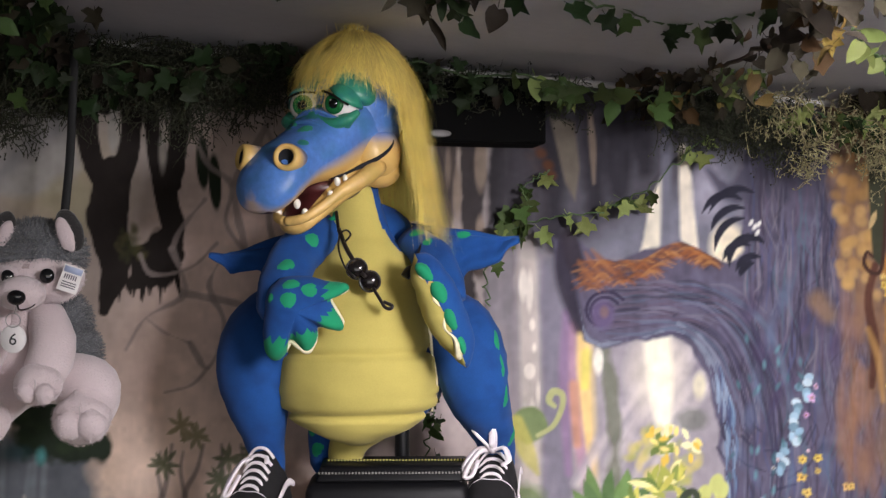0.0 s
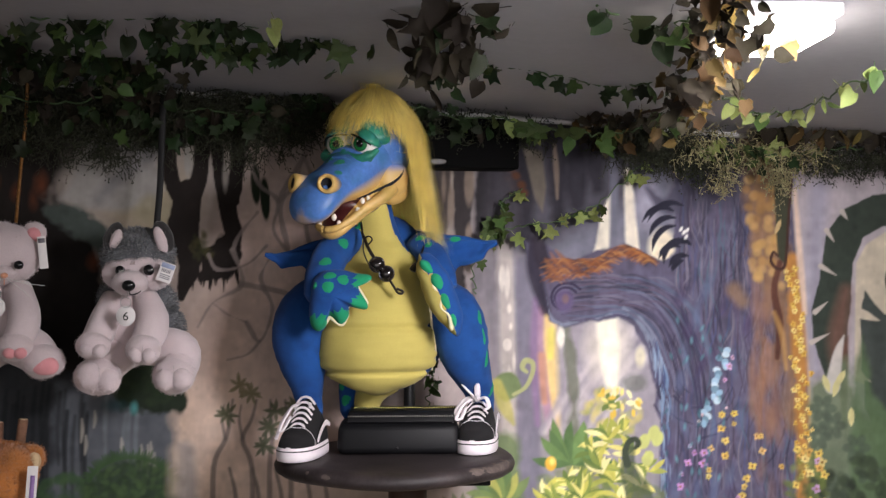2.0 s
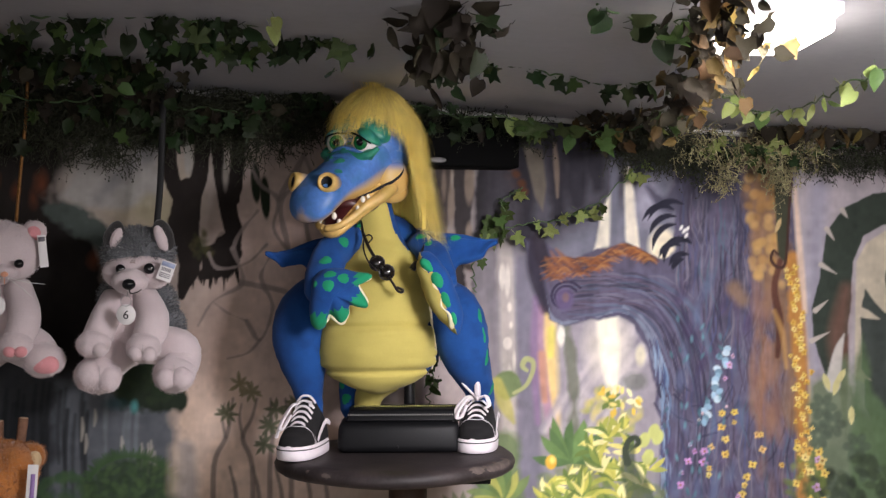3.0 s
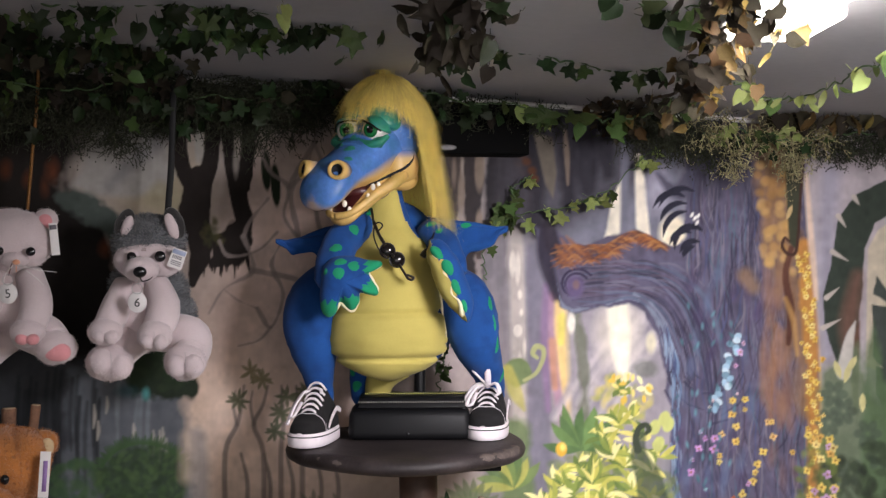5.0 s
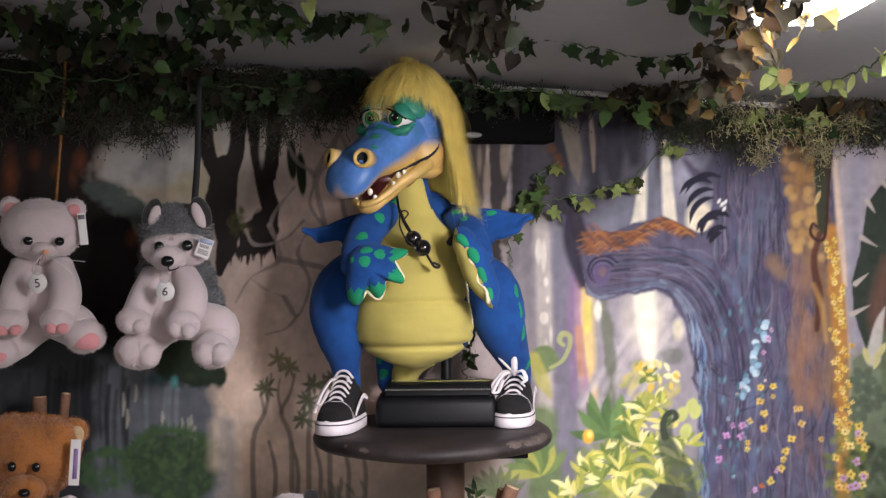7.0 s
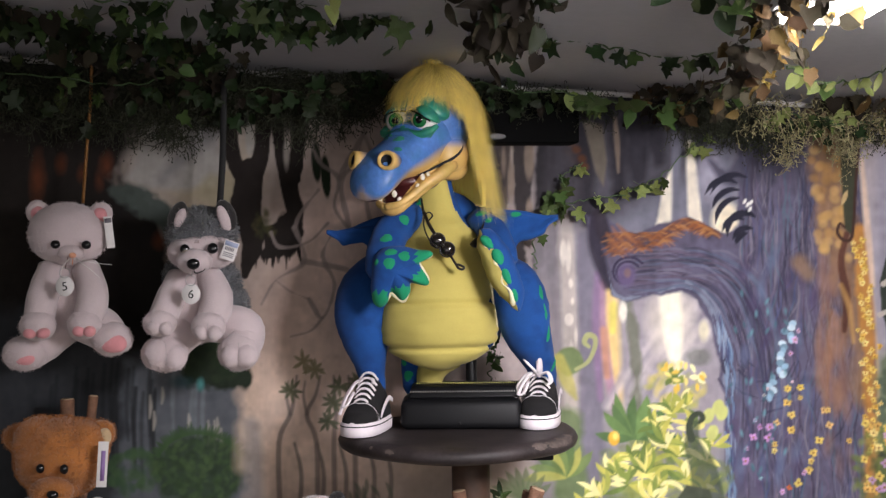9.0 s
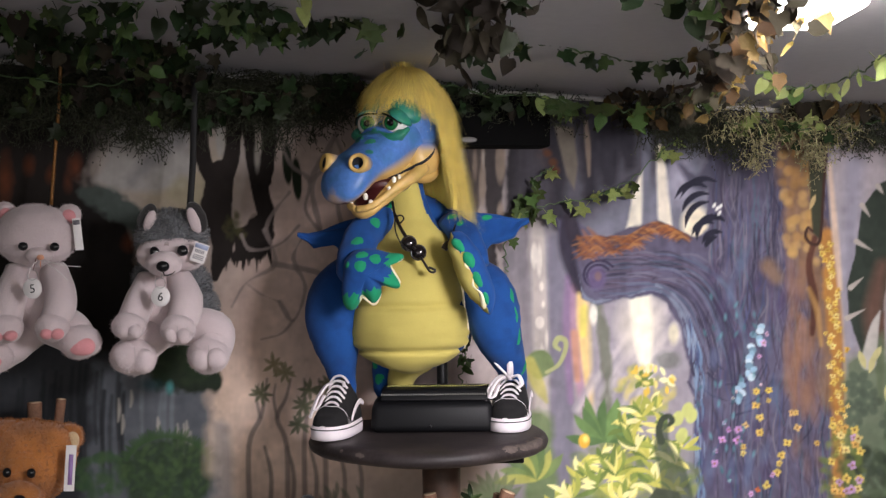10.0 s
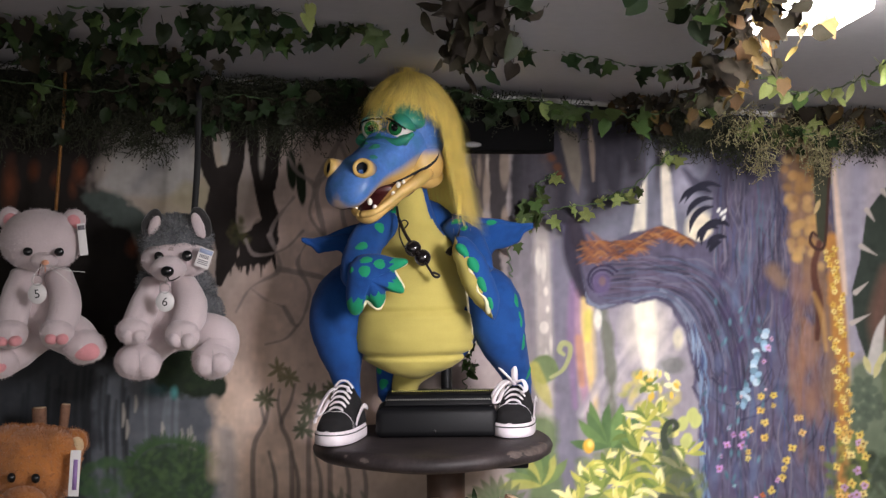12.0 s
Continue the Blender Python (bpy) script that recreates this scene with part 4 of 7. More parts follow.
def dragon_body(bm):
    # belly, chest and neck: yellow in front, blue at the back
    secs = np.array([(731, 668, 14, 14, -0.020), (733, 660, 40, 38, -0.015), (733, 645, 73, 62, -0.01), (732, 626, 99, 84, 0), (731, 600, 107, 92, 0), (730, 570, 105, 92, 0), (729, 545, 101, 87, 0), (731, 518, 96, 80, 0),
                     (735, 490, 90, 70, 0.002), (738, 460, 80, 60, 0.006), (741, 430, 66, 50, 0.012), (738, 405, 50, 42, 0.016), (731, 380, 40, 36, 0.018), (726, 350, 35, 34, 0.016), (722, 320, 30, 32, 0.01)])
    rings, seg = [], 48
    path = spline(secs, 6)
    for u, v, hw, hd, dy in path:
        pinch = 1 - 0.085 * math.exp(-((v - 548) / 4.5) ** 2) - 0.12 * math.exp(-((v - 626) / 4.5) ** 2) - 0.03 * math.exp(-((v - 478) / 6.0) ** 2) - 0.05 * math.exp(-((v - 398) / 9.0) ** 2)
        c = P(u, v, dy)
        ring = []
        for k in range(seg):
            w = 2 * math.pi * k / seg
            side = abs(math.cos(w))
            tuck = 1 - 0.05 * side ** 6 * (math.exp(-((v - 588) / 4) ** 2) + math.exp(-((v - 605) / 4) ** 2))
            ring.append(c + Vector((hw * math.cos(w) * tuck, hd * math.sin(w), 0)) / 1000 * pinch)
        rings.append(ring)
    for i, f in enumerate(loft(bm, rings, YELLOW)):
        row, k = divmod(i, seg)
        if row < len(path) - 1:
            w = math.degrees(2 * math.pi * (k + 0.5) / seg)
            front = abs((w - 270 + 16 * min(1, max(0, (440 - path[row][1]) / 60)) + 180) % 360 - 180)
            if front > (88 if path[row][1] > 500 else 72 if path[row][1] > 440 else 62):
                f.material_index = BLUE
            elif abs(path[row][1] - 546) < 2.2 or abs(path[row][1] - 627) < 2.6:
                f.material_index = YELLOW
    ball(bm, P(737, 545, 0.055), (0.125, 0.075, 0.125), BLUE, 28)
    ball(bm, P(742, 425, 0.045), (0.075, 0.05, 0.075), BLUE, 24)
    # piping where belly and back meet
    for sgn in (-1, 1):
        tube(bm, [P(u + sgn * (hw - 1.5), v, dy - 0.012) for u, v, hw, hd, dy in secs[3:9]], [0.0016] * 6, 6, 4, PIPING)
    # tail
    limb(bm, [(735, 640, 0.04, 44), (722, 668, 0.05, 28), (716, 695, 0.06, 23), (726, 728, 0.085, 20)], YELLOW)
    limb(bm, [(700, 630, 0.075, 40), (684, 668, 0.075, 19), (688, 700, 0.085, 18), (712, 725, 0.10, 18), (770, 730, 0.12, 14), (830, 736, 0.11, 6)], BLUE)
    # legs
    limb(bm, [(655, 500, 0.04, 30), (622, 512, 0.025, 50), (603, 552, 0.0, 55), (600, 592, -0.01, 48), (607, 636, -0.012, 34), (613, 672, 0.0, 26), (616, 706, 0.006, 22)], BLUE)
    limb(bm, [(820, 500, 0.04, 30), (858, 515, 0.03, 46), (877, 556, 0.01, 50), (887, 595, 0.0, 44), (903, 636, 0.02, 34), (917, 670, 0.045, 26), (920, 698, 0.055, 22)], BLUE)
    # arm folded over the belly: a sleeve and a flat stuffed mitten with four green claws
    limb(bm, [(700, 386, 0.01, 20), (672, 402, -0.02, 28), (648, 430, -0.055, 31), (636, 462, -0.085, 32), (638, 490, -0.10, 32), (642, 505, -0.10, 20)], BLUE, (1, 0.7))
    tips = [(722, 465), (716, 517), (670, 549), (627, 559)]
    mitten = [(614, 500), (617, 470), (634, 452), (664, 450), (692, 455), (716, 459), (721, 466), (711, 473), (699, 478), (707, 494), (715, 508), (712, 518), (699, 517), (683, 515), (682, 530), (675, 544), (667, 547), (658, 541), (648, 533), (643, 546), (634, 556), (625, 556), (616, 545), (612, 522)]
    for f in pillow(bm, mitten, (657, 496), -0.118, 0.024, BLUE):
        c = f.calc_center_median()
        for u, v in tips:
            d = c - P(u, v, -0.118)
            if math.hypot(d.x, d.z) < 0.028:
                f.material_index = GREEN
    tube(bm, [P(u, v, -0.119) for u, v in spline(mitten[5:22], 3)], [0.0015] * 49, 6, 1, PIPING)
    # arm hanging with its palm turned in: blue back, yellow palm, green pads along the seam
    limb(bm, [(800, 398, 0.0, 20), (826, 424, -0.035, 26), (845, 456, -0.070, 25), (852, 480, -0.085, 20)], BLUE, (1, 0.75))
    paw = [(806, 420), (826, 420), (846, 440), (864, 470), (878, 503), (884, 528), (883, 550), (876, 568), (864, 562), (848, 546), (832, 528), (818, 505), (808, 475), (801, 445)]
    seam = spline([(806, 418), (813, 447), (832, 462), (836, 482), (850, 498), (851, 522), (866, 538), (872, 564)], 4)
    for f in pillow(bm, paw, (845, 498), -0.105, 0.026, BLUE):
        c = f.calc_center_median()
        for (ua, va), (ub, vb) in zip(seam, seam[1:]):
            a, b = P(ua, va, -0.105), P(ub, vb, -0.105)
            if b.z <= c.z <= a.z and c.x < a.x + (b.x - a.x) * (a.z - c.z) / max(1e-6, a.z - b.z):
                f.material_index = YELLOW
    bm.normal_update()
    skin = BVHTree.FromBMesh(bm)
    line = []
    for u, v in seam[3:]:
        hit = skin.ray_cast(P(u, v, -0.3), Vector((0, 1, 0)))[0]
        if hit is not None:
            line.append(hit)
    tube(bm, line, [0.0016] * len(line), 6, 2, PIPING)
    for u, v, a, b, w in ((824, 446, 7, 17, 45), (843, 473, 9, 15, 60), (860, 510, 8, 15, 65), (876, 546, 7, 15, 75)):
        hit = skin.ray_cast(P(u, v, -0.3), Vector((0, 1, 0)))[0]
        if hit is not None:
            ball(bm, hit + Vector((0, 0.003, 0)), (b / 1000, 0.008, a / 1000), GREEN, 14, Matrix.Rotation(radians(w), 4, "Y"))
    # wings of thin stuffed cloth
    for secs2, sg in ((((672, 394, 478), (645, 400, 482), (620, 407, 476), (611, 410, 462), (600, 414, 444), (580, 420, 446), (562, 424, 450), (553, 425, 437), (541, 423, 431), (534, 422, 427)), -1),
                      (((792, 384, 470), (820, 388, 462), (850, 391, 460), (868, 393, 458), (877, 394, 444), (892, 395, 440), (910, 397, 434), (919, 398, 428), (928, 398, 412), (942, 398, 402)), 1)):
        rings = []
        for k, (u, top, low) in enumerate(spline(secs2, 4)):
            ring = []
            for j in range(16):
                w = 2 * math.pi * j / 16
                v = (top + low) / 2 + (low - top) / 2 * math.sin(w)
                dep = 0.05 + 0.0045 * math.cos(w) + 0.008 * math.sin((v - top) * 0.16 + k * 0.25) * math.sin(w * 0.5) ** 2 - 0.0004 * sg * (u - 766) * 0.1
                ring.append(P(u, v, dep))
            rings.append(ring)
        loft(bm, rings, BLUE)
        tube(bm, [P(u, top, 0.048) for u, top, low in secs2], [0.007, 0.007, 0.006, 0.006, 0.006, 0.005, 0.005, 0.004, 0.003, 0.002], 10, 3, BLUE)


def dragon_head(bm, h):
    """The painted head about its own middle, nose to -y; h lays it in place."""
    mark = len(bm.verts)
    spray = bm.verts.layers.float["airbrush"]

    def tint(faces, value):
        for v in {v for f in faces for v in f.verts}:
            v[spray] = max(0.0, min(1.0, value(v.co)))
    tint(ball(bm, (0, 0, 0), (0.062, 0.066, 0.070), HBLUE, 32), lambda c: (-0.022 - c.z) / 0.022)
    secs = [(0.0, -0.004, 0.058, 0.058), (-0.04, -0.016, 0.056, 0.050), (-0.075, -0.038, 0.050, 0.041), (-0.11, -0.057, 0.046, 0.036), (-0.14, -0.074, 0.048, 0.038), (-0.160, -0.086, 0.046, 0.036), (-0.176, -0.094, 0.034, 0.026), (-0.184, -0.098, 0.012, 0.009)]
    path = spline(secs, 8)
    rings = []
    for y, z, hw, hz in path:
        wr = 1 + (0.03 * math.sin(y * 330) if -0.115 < y < -0.035 else 0)
        rings.append([Vector((hw * math.copysign(abs(math.cos(w)) ** 0.85, math.cos(w)), y, z + hz * math.sin(w) * (wr if math.sin(w) > 0 else 1 + 0.30 * math.exp(-((y + 0.055) / 0.035) ** 2)))) for w in (2 * math.pi * k / 28 for k in range(28))])
    snout = loft(bm, rings, HBLUE)
    for i, f in enumerate(snout):
        row, k = divmod(i, 28)
        if row < len(rings) - 1 and 19 <= k <= 22 and row < 46:
            f.material_index = MOUTH

    def lip(c):
        z, hz = np.interp(-c.y, [-p[0] for p in path], [p[1] for p in path]), np.interp(-c.y, [-p[0] for p in path], [p[3] for p in path])
        return ((z - c.z) / hz - 0.28 - 0.45 * max(0, min(1, (-0.145 - c.y) / 0.03))) / 0.42
    tint(snout, lip)
    # wrinkles across the snout
    for y, z, hw, hz in ((-0.062, -0.026, 0.053, 0.047), (-0.078, -0.038, 0.0495, 0.0425), (-0.094, -0.048, 0.047, 0.039)):
        tube(bm, [Vector((hw * math.cos(w), y + 0.012 * math.cos(w) ** 2, z + (hz - 0.0005) * math.sin(w))) for w in (radians(30 + 12 * k) for k in range(11))], [0.0006] + [0.0030] * 9 + [0.0006], 8, 3, HBLUE)
    # lower jaw, lip and cheeks
    secs = [(0.01, -0.060, 0.050, 0.030), (-0.03, -0.072, 0.052, 0.034), (-0.06, -0.092, 0.046, 0.028), (-0.092, -0.119, 0.034, 0.021), (-0.112, -0.134, 0.027, 0.016), (-0.122, -0.139, 0.010, 0.006)]
    rings = [[Vector((hw * math.cos(w), y, z + hz * math.sin(w))) for w in (2 * math.pi * k / 24 for k in range(24))] for y, z, hw, hz in spline(secs, 4)]
    for i, f in enumerate(loft(bm, rings, TAN)):
        row, k = divmod(i, 24)
        if row < len(rings) - 1 and 3 <= k <= 8 and row > 8:
            f.material_index = MOUTH
    ball(bm, (0, -0.05, -0.092), (0.036, 0.05, 0.020), MOUTH, 16)
    for s in (-1, 1):
        tint(ball(bm, (0.043 * s, -0.002, -0.048), (0.025, 0.036, 0.034), HBLUE, 26), lambda c: (-0.022 - c.z) / 0.016)
        tint(ball(bm, (0.034 * s, 0.010, -0.072), (0.024, 0.032, 0.022), HBLUE, 22), lambda c: 1.0)
        # the smile's dark crease and the rolled lower lip
        bm.normal_update()
        skin, crease = BVHTree.FromBMesh(bm), []
        for y, z in ((0.008, -0.026), (0.000, -0.037), (-0.012, -0.047), (-0.026, -0.057), (-0.042, -0.067), (-0.060, -0.076), (-0.078, -0.081)):
            hit = skin.ray_cast(Vector((0.2 * s, y, z)), Vector((-s, 0, 0)))[0]
            if hit is not None:
                crease.append(hit - Vector((0.001 * s, 0, 0)))
        tube(bm, crease, [0.0004 + 0.0027 * math.sin(math.pi * min(1, (k + 0.3) / len(crease))) for k in range(len(crease))], 10, 5, SEAM)
        tube(bm, [(0.054 * s, -0.014, -0.064), (0.056 * s, -0.042, -0.079), (0.046 * s, -0.074, -0.096), (0.035 * s, -0.100, -0.116), (0.022 * s, -0.119, -0.129), (0, -0.126, -0.133)], [0.012, 0.011, 0.008, 0.0065, 0.006, 0.006], 12, 4, TAN)
        for x, y, z, r in ((0.046, -0.082, -0.084, 0.0050), (0.044, -0.066, -0.080, 0.0040), (0.036, -0.142, -0.110, 0.0054), (0.040, -0.088, -0.100, 0.0050), (0.023, -0.116, -0.122, 0.0052)):
            ball(bm, (x * s, y, z), (r * 0.85, r * 0.85, r * 1.15), TOOTH, 12)
        # nostril: a flared ring round a dark hole
        q = Vector((0.42 * s, -1, 0.22)).to_track_quat("Z", "Y").to_matrix()
        c = Vector((0.0375 * s, -0.160, -0.054))
        prof = [(0.018, -0.028), (0.0172, -0.010), (0.0172, -0.002), (0.0160, 0.004), (0.0130, 0.006), (0.0098, 0.002), (0.0085, -0.003), (0.001, -0.006)]
        faces = loft(bm, [[c + q @ Vector((r * math.cos(w), r * math.sin(w), z)) for w in (2 * math.pi * k / 20 for k in range(20))] for r, z in prof], TAN)
        tint(faces[:20 * 2], lambda p: ((p - c).dot(q @ Vector((0, 0, 1))) + 0.022) / 0.016)
        for f in faces[:20 * 2]:
            f.material_index = HBLUE
        for f in faces[20 * 5:]:
            f.material_index = SEAM
        # eye under its heavy lid
        e = Vector((0.0300 * s, -0.056, 0.012))
        ball(bm, e, (0.0245, 0.0215, 0.0225), WHITE, 24)
        d = Vector((0.26 if s > 0 else 0.48, -1, 0.03)).normalized()
        qe = d.to_track_quat("Z", "Y").to_matrix()
        for r, lift, mat in ((0.0135, 0.0188, IRIS), (0.0066, 0.0212, PUPIL)):
            ball(bm, e + d * lift, (r, r, 0.0035), mat, 18, qe.to_4x4())
        # white bead on the pupil stands for a glint
        ball(bm, e + d * 0.0235 + Vector((-0.003, 0, 0.004)), (0.0014, 0.0014, 0.0014), WHITE, 8)
        cap(bm, e, 0.0272, (0.70 * s, 0.22, 1.0), 67, HGREEN, 24)
        cap(bm, e, 0.0264, (-0.05 * s, 0.15, -1.0), 50, HGREEN, 24)
        tube(bm, [e + Vector(p) for p in ((-0.024 * s, -0.008, 0.016), (-0.012 * s, -0.0205, 0.0165), (0.008 * s, -0.0245, 0.0105), (0.024 * s, -0.013, -0.002))], [0.0017] * 4, 6, 4, PUPIL)
        tube(bm, [e + Vector(p) for p in ((-0.030 * s, 0.0, 0.004), (-0.022 * s, -0.018, -0.016), (0.0, -0.022, -0.024), (0.022 * s, -0.016, -0.021), (0.030 * s, -0.002, -0.010))], [0.004, 0.006, 0.007, 0.007, 0.004], 12, 4, HGREEN)
        ball(bm, (0.032 * s, -0.036, 0.037), (0.036, 0.028, 0.018), HGREEN, 28, Matrix.Rotation(radians(40 * s), 4, "Y"))
    for y, z, hw in ((-0.076, 0.002, 0.028), (-0.088, -0.008, 0.030), (-0.100, -0.017, 0.030)):
        tube(bm, [(-hw, y + 0.012, z - 0.016), (-hw * 0.5, y, z - 0.002), (0, y - 0.002, z - 0.002), (hw * 0.5, y, z - 0.002), (hw, y + 0.012, z - 0.016)], [0.001, 0.003, 0.003, 0.003, 0.001], 10, 4, HBLUE)
    bm.verts.ensure_lookup_table()
    bm.normal_update()
    tree = BVHTree.FromBMesh(bm)
    for x, y, z, r, st in ((0.014, -0.105, 0.1, 0.008, 1.3), (-0.016, -0.100, 0.1, 0.007, 1.4), (0.004, -0.082, 0.1, 0.007, 1.6), (-0.030, -0.09, 0.1, 0.006, 1.3), (0.03, -0.125, 0.1, 0.006, 1.2)):
        decal(bm, tree, Vector((x, y, z)), Vector((x, y, 0)), r, HGREEN, 0.0008, st)
    for s in (-1, 1):
        decal(bm, tree, Vector((0.2 * s, -0.078, 0.06)), Vector((0.03 * s, -0.070, -0.022)), 0.010, HGREEN, 0.0008, 1.0)
    # hair: an under-layer and loose strands, parted over the brow and longest on the near side
    near = Vector((0.80, 0.60, 0))
    rings = []
    for r, z in ((0.008, 0.098), (0.040, 0.090), (0.062, 0.070), (0.069, 0.03), (0.071, -0.02), (0.072, -0.07), (0.070, -0.11), (0.064, -0.14)):
        lo, hi = (-10, 370) if z > 0.066 else (12, 158)
        rings.append([Vector((r * math.cos(w), 0.008 + r * 0.95 * math.sin(w), z)) + near * max(0, -z) * 0.16 for w in (radians(lo + (hi - lo) * k / 24) for k in range(25))])
    loft(bm, rings, HAIR, caps=False, closed=False)
    g = random.Random(5)
    for i in range(16000):
        a = radians(g.uniform(0, 360))
        ca, sa = math.cos(a), math.sin(a)
        off = abs((math.degrees(a) - 270 + 180) % 360 - 180)     # degrees from the brow's middle
        side = ca * near.x + sa * near.y
        if g.random() < 0.012:           # upright tuft on the crown
            top = Vector((g.gauss(0, 0.006), -0.002 + g.gauss(0, 0.008), 0.100))
            pts = [top, top + Vector((g.gauss(0, 0.006), 0, 0.016)), top + Vector((g.gauss(0, 0.012), 0, g.uniform(0.014, 0.042)))]
        else:
            out = abs(g.gauss(0, 0.006))
            end = 0.066 - abs(g.gauss(0, 0.013)) - 0.055 * max(0, (off - 34) / 60) ** 2
            if off < 20 and g.random() < 0.22:
                end = g.uniform(0.045, 0.0)
            if side < -0.2 and 48 < off <= 92 and g.random() < 0.35:
                end = g.uniform(0.03, -0.035)
            if off > 92 + g.gauss(0, 6):
                end = g.uniform(-0.06, -0.19) if side > -0.1 else g.uniform(0.02, -0.07)
                if g.random() < 0.2:
                    end = g.uniform(0.0, -0.10) if side > 0 else 0.02
            r, rz = g.gauss(0.0770, 0.0026), g.gauss(0.107, 0.0026)
            t0 = radians(40 * math.sqrt(g.random()) if off > 30 else 24 * g.random())
            t1 = max(math.acos(max(0.0, min(0.98, end / rz))), t0 + 0.2)
            part_ = 0.010 * math.copysign(1, ca) * max(0, 1 - off / 70)
            pts = []
            for k in range(6):
                t = t0 + (t1 - t0) * k / 5
                rr = (r + out * k / 5) * math.sin(t)
                pts.append(Vector((rr * ca + part_ * math.sin(math.pi * k / 5), 0.004 + rr * sa * 1.04, rz * math.cos(t))))
            if end < 0:
                sway = g.gauss(0, 0.005)
                for z_, w_ in ((end * 0.5, 0.5), (end, 1.0)):
                    pts.append(Vector(((r + out) * ca * (1.02 - 0.10 * w_), 0.004 + (r + out) * sa * (1.0 - 0.08 * w_), z_)) + near * max(0.0, 0.25 + side) * (-z_) * 0.20 + Vector((sway, sway * 0.5, 0)) * w_)
        lock = Vector((ca * 9, sa * 9, 0))
        pts = [p + (Vector((ca, sa, 0)) * 0.004 * noise.noise(lock + Vector((0, 0, p.z * 8))) + Vector((-sa, ca, 0)) * 0.0035 * noise.noise(lock * 1.3 + Vector((7, 0, p.z * 10)))) * min(1, k / 3) + Vector((g.gauss(0, 0.0006), g.gauss(0, 0.0006), 0)) * k for k, p in enumerate(pts)]
        q = spline(pts, 2)
        wd = g.uniform(0.00022, 0.0005)
        acr = Vector((-sa, ca, g.gauss(0, 0.4))).normalized() * wd
        n = len(q) - 1
        left = [bm.verts.new(Vector(p) - acr * (1 - 0.8 * k / n)) for k, p in enumerate(q)]
        right = [bm.verts.new(Vector(p) + acr * (1 - 0.8 * k / n)) for k, p in enumerate(q)]
        for k in range(n):
            f = bm.faces.new((left[k], right[k], right[k + 1], left[k + 1]))
            f.material_index = HAIR
    bm.verts.ensure_lookup_table()
    bmesh.ops.transform(bm, matrix=h, verts=bm.verts[mark:])


def dragon():
    bm = bmesh.new()
    bm.verts.layers.float.new("airbrush")
    dragon_body(bm)
    bm.normal_update()
    for v in bm.verts:      # slack, slightly puckered cloth
        c = v.co
        v.co = c + v.normal * (0.0032 * noise.noise(c * 24) + 0.0019 * noise.noise(Vector((c.x * 30, c.y * 30, c.z * 90))))
    bm.normal_update()
    tree = BVHTree.FromBMesh(bm)
    eye = EYE - STAND
    for u, v, r, st, tn in ((640, 436, 9, 1.3, 30), (645, 480, 10, 1.0, 0), (672, 467, 9, 1.1, 0), (648, 460, 7, 1.6, 10), (622, 478, 6, 0.8, 0), (672, 403, 10, 1, 0), (700, 372, 6, 1, 0), (822, 404, 8, 0.8, 0), (808, 392, 7, 1.5, 20),
                            (914, 532, 6, 2.4, 70), (922, 566, 5, 3, 80), (927, 606, 5, 3, 85), (937, 660, 7, 2, 70), (869, 394, 5, 2, 5), (670, 655, 8, 1, 0), (678, 680, 8, 1.5, 60), (690, 700, 6, 1, 0)):
        decal(bm, tree, eye, P(u, v), r / 1000, GREEN, 0.0012, st, tn)
    dragon_head(bm, Matrix.Translation(P(724, 240, -0.005)) @ Matrix.Rotation(radians(-40), 4, "Z") @ Matrix.Rotation(radians(4), 4, "X") @ Matrix.Rotation(radians(3), 4, "Y"))
    ob = part("dragon_puppet", bm, None, mats=DR)
    ob.location = STAND
    return tagged(ob, "blue and yellow cloth dragon puppet with green spots and yellow hair", "puppet")


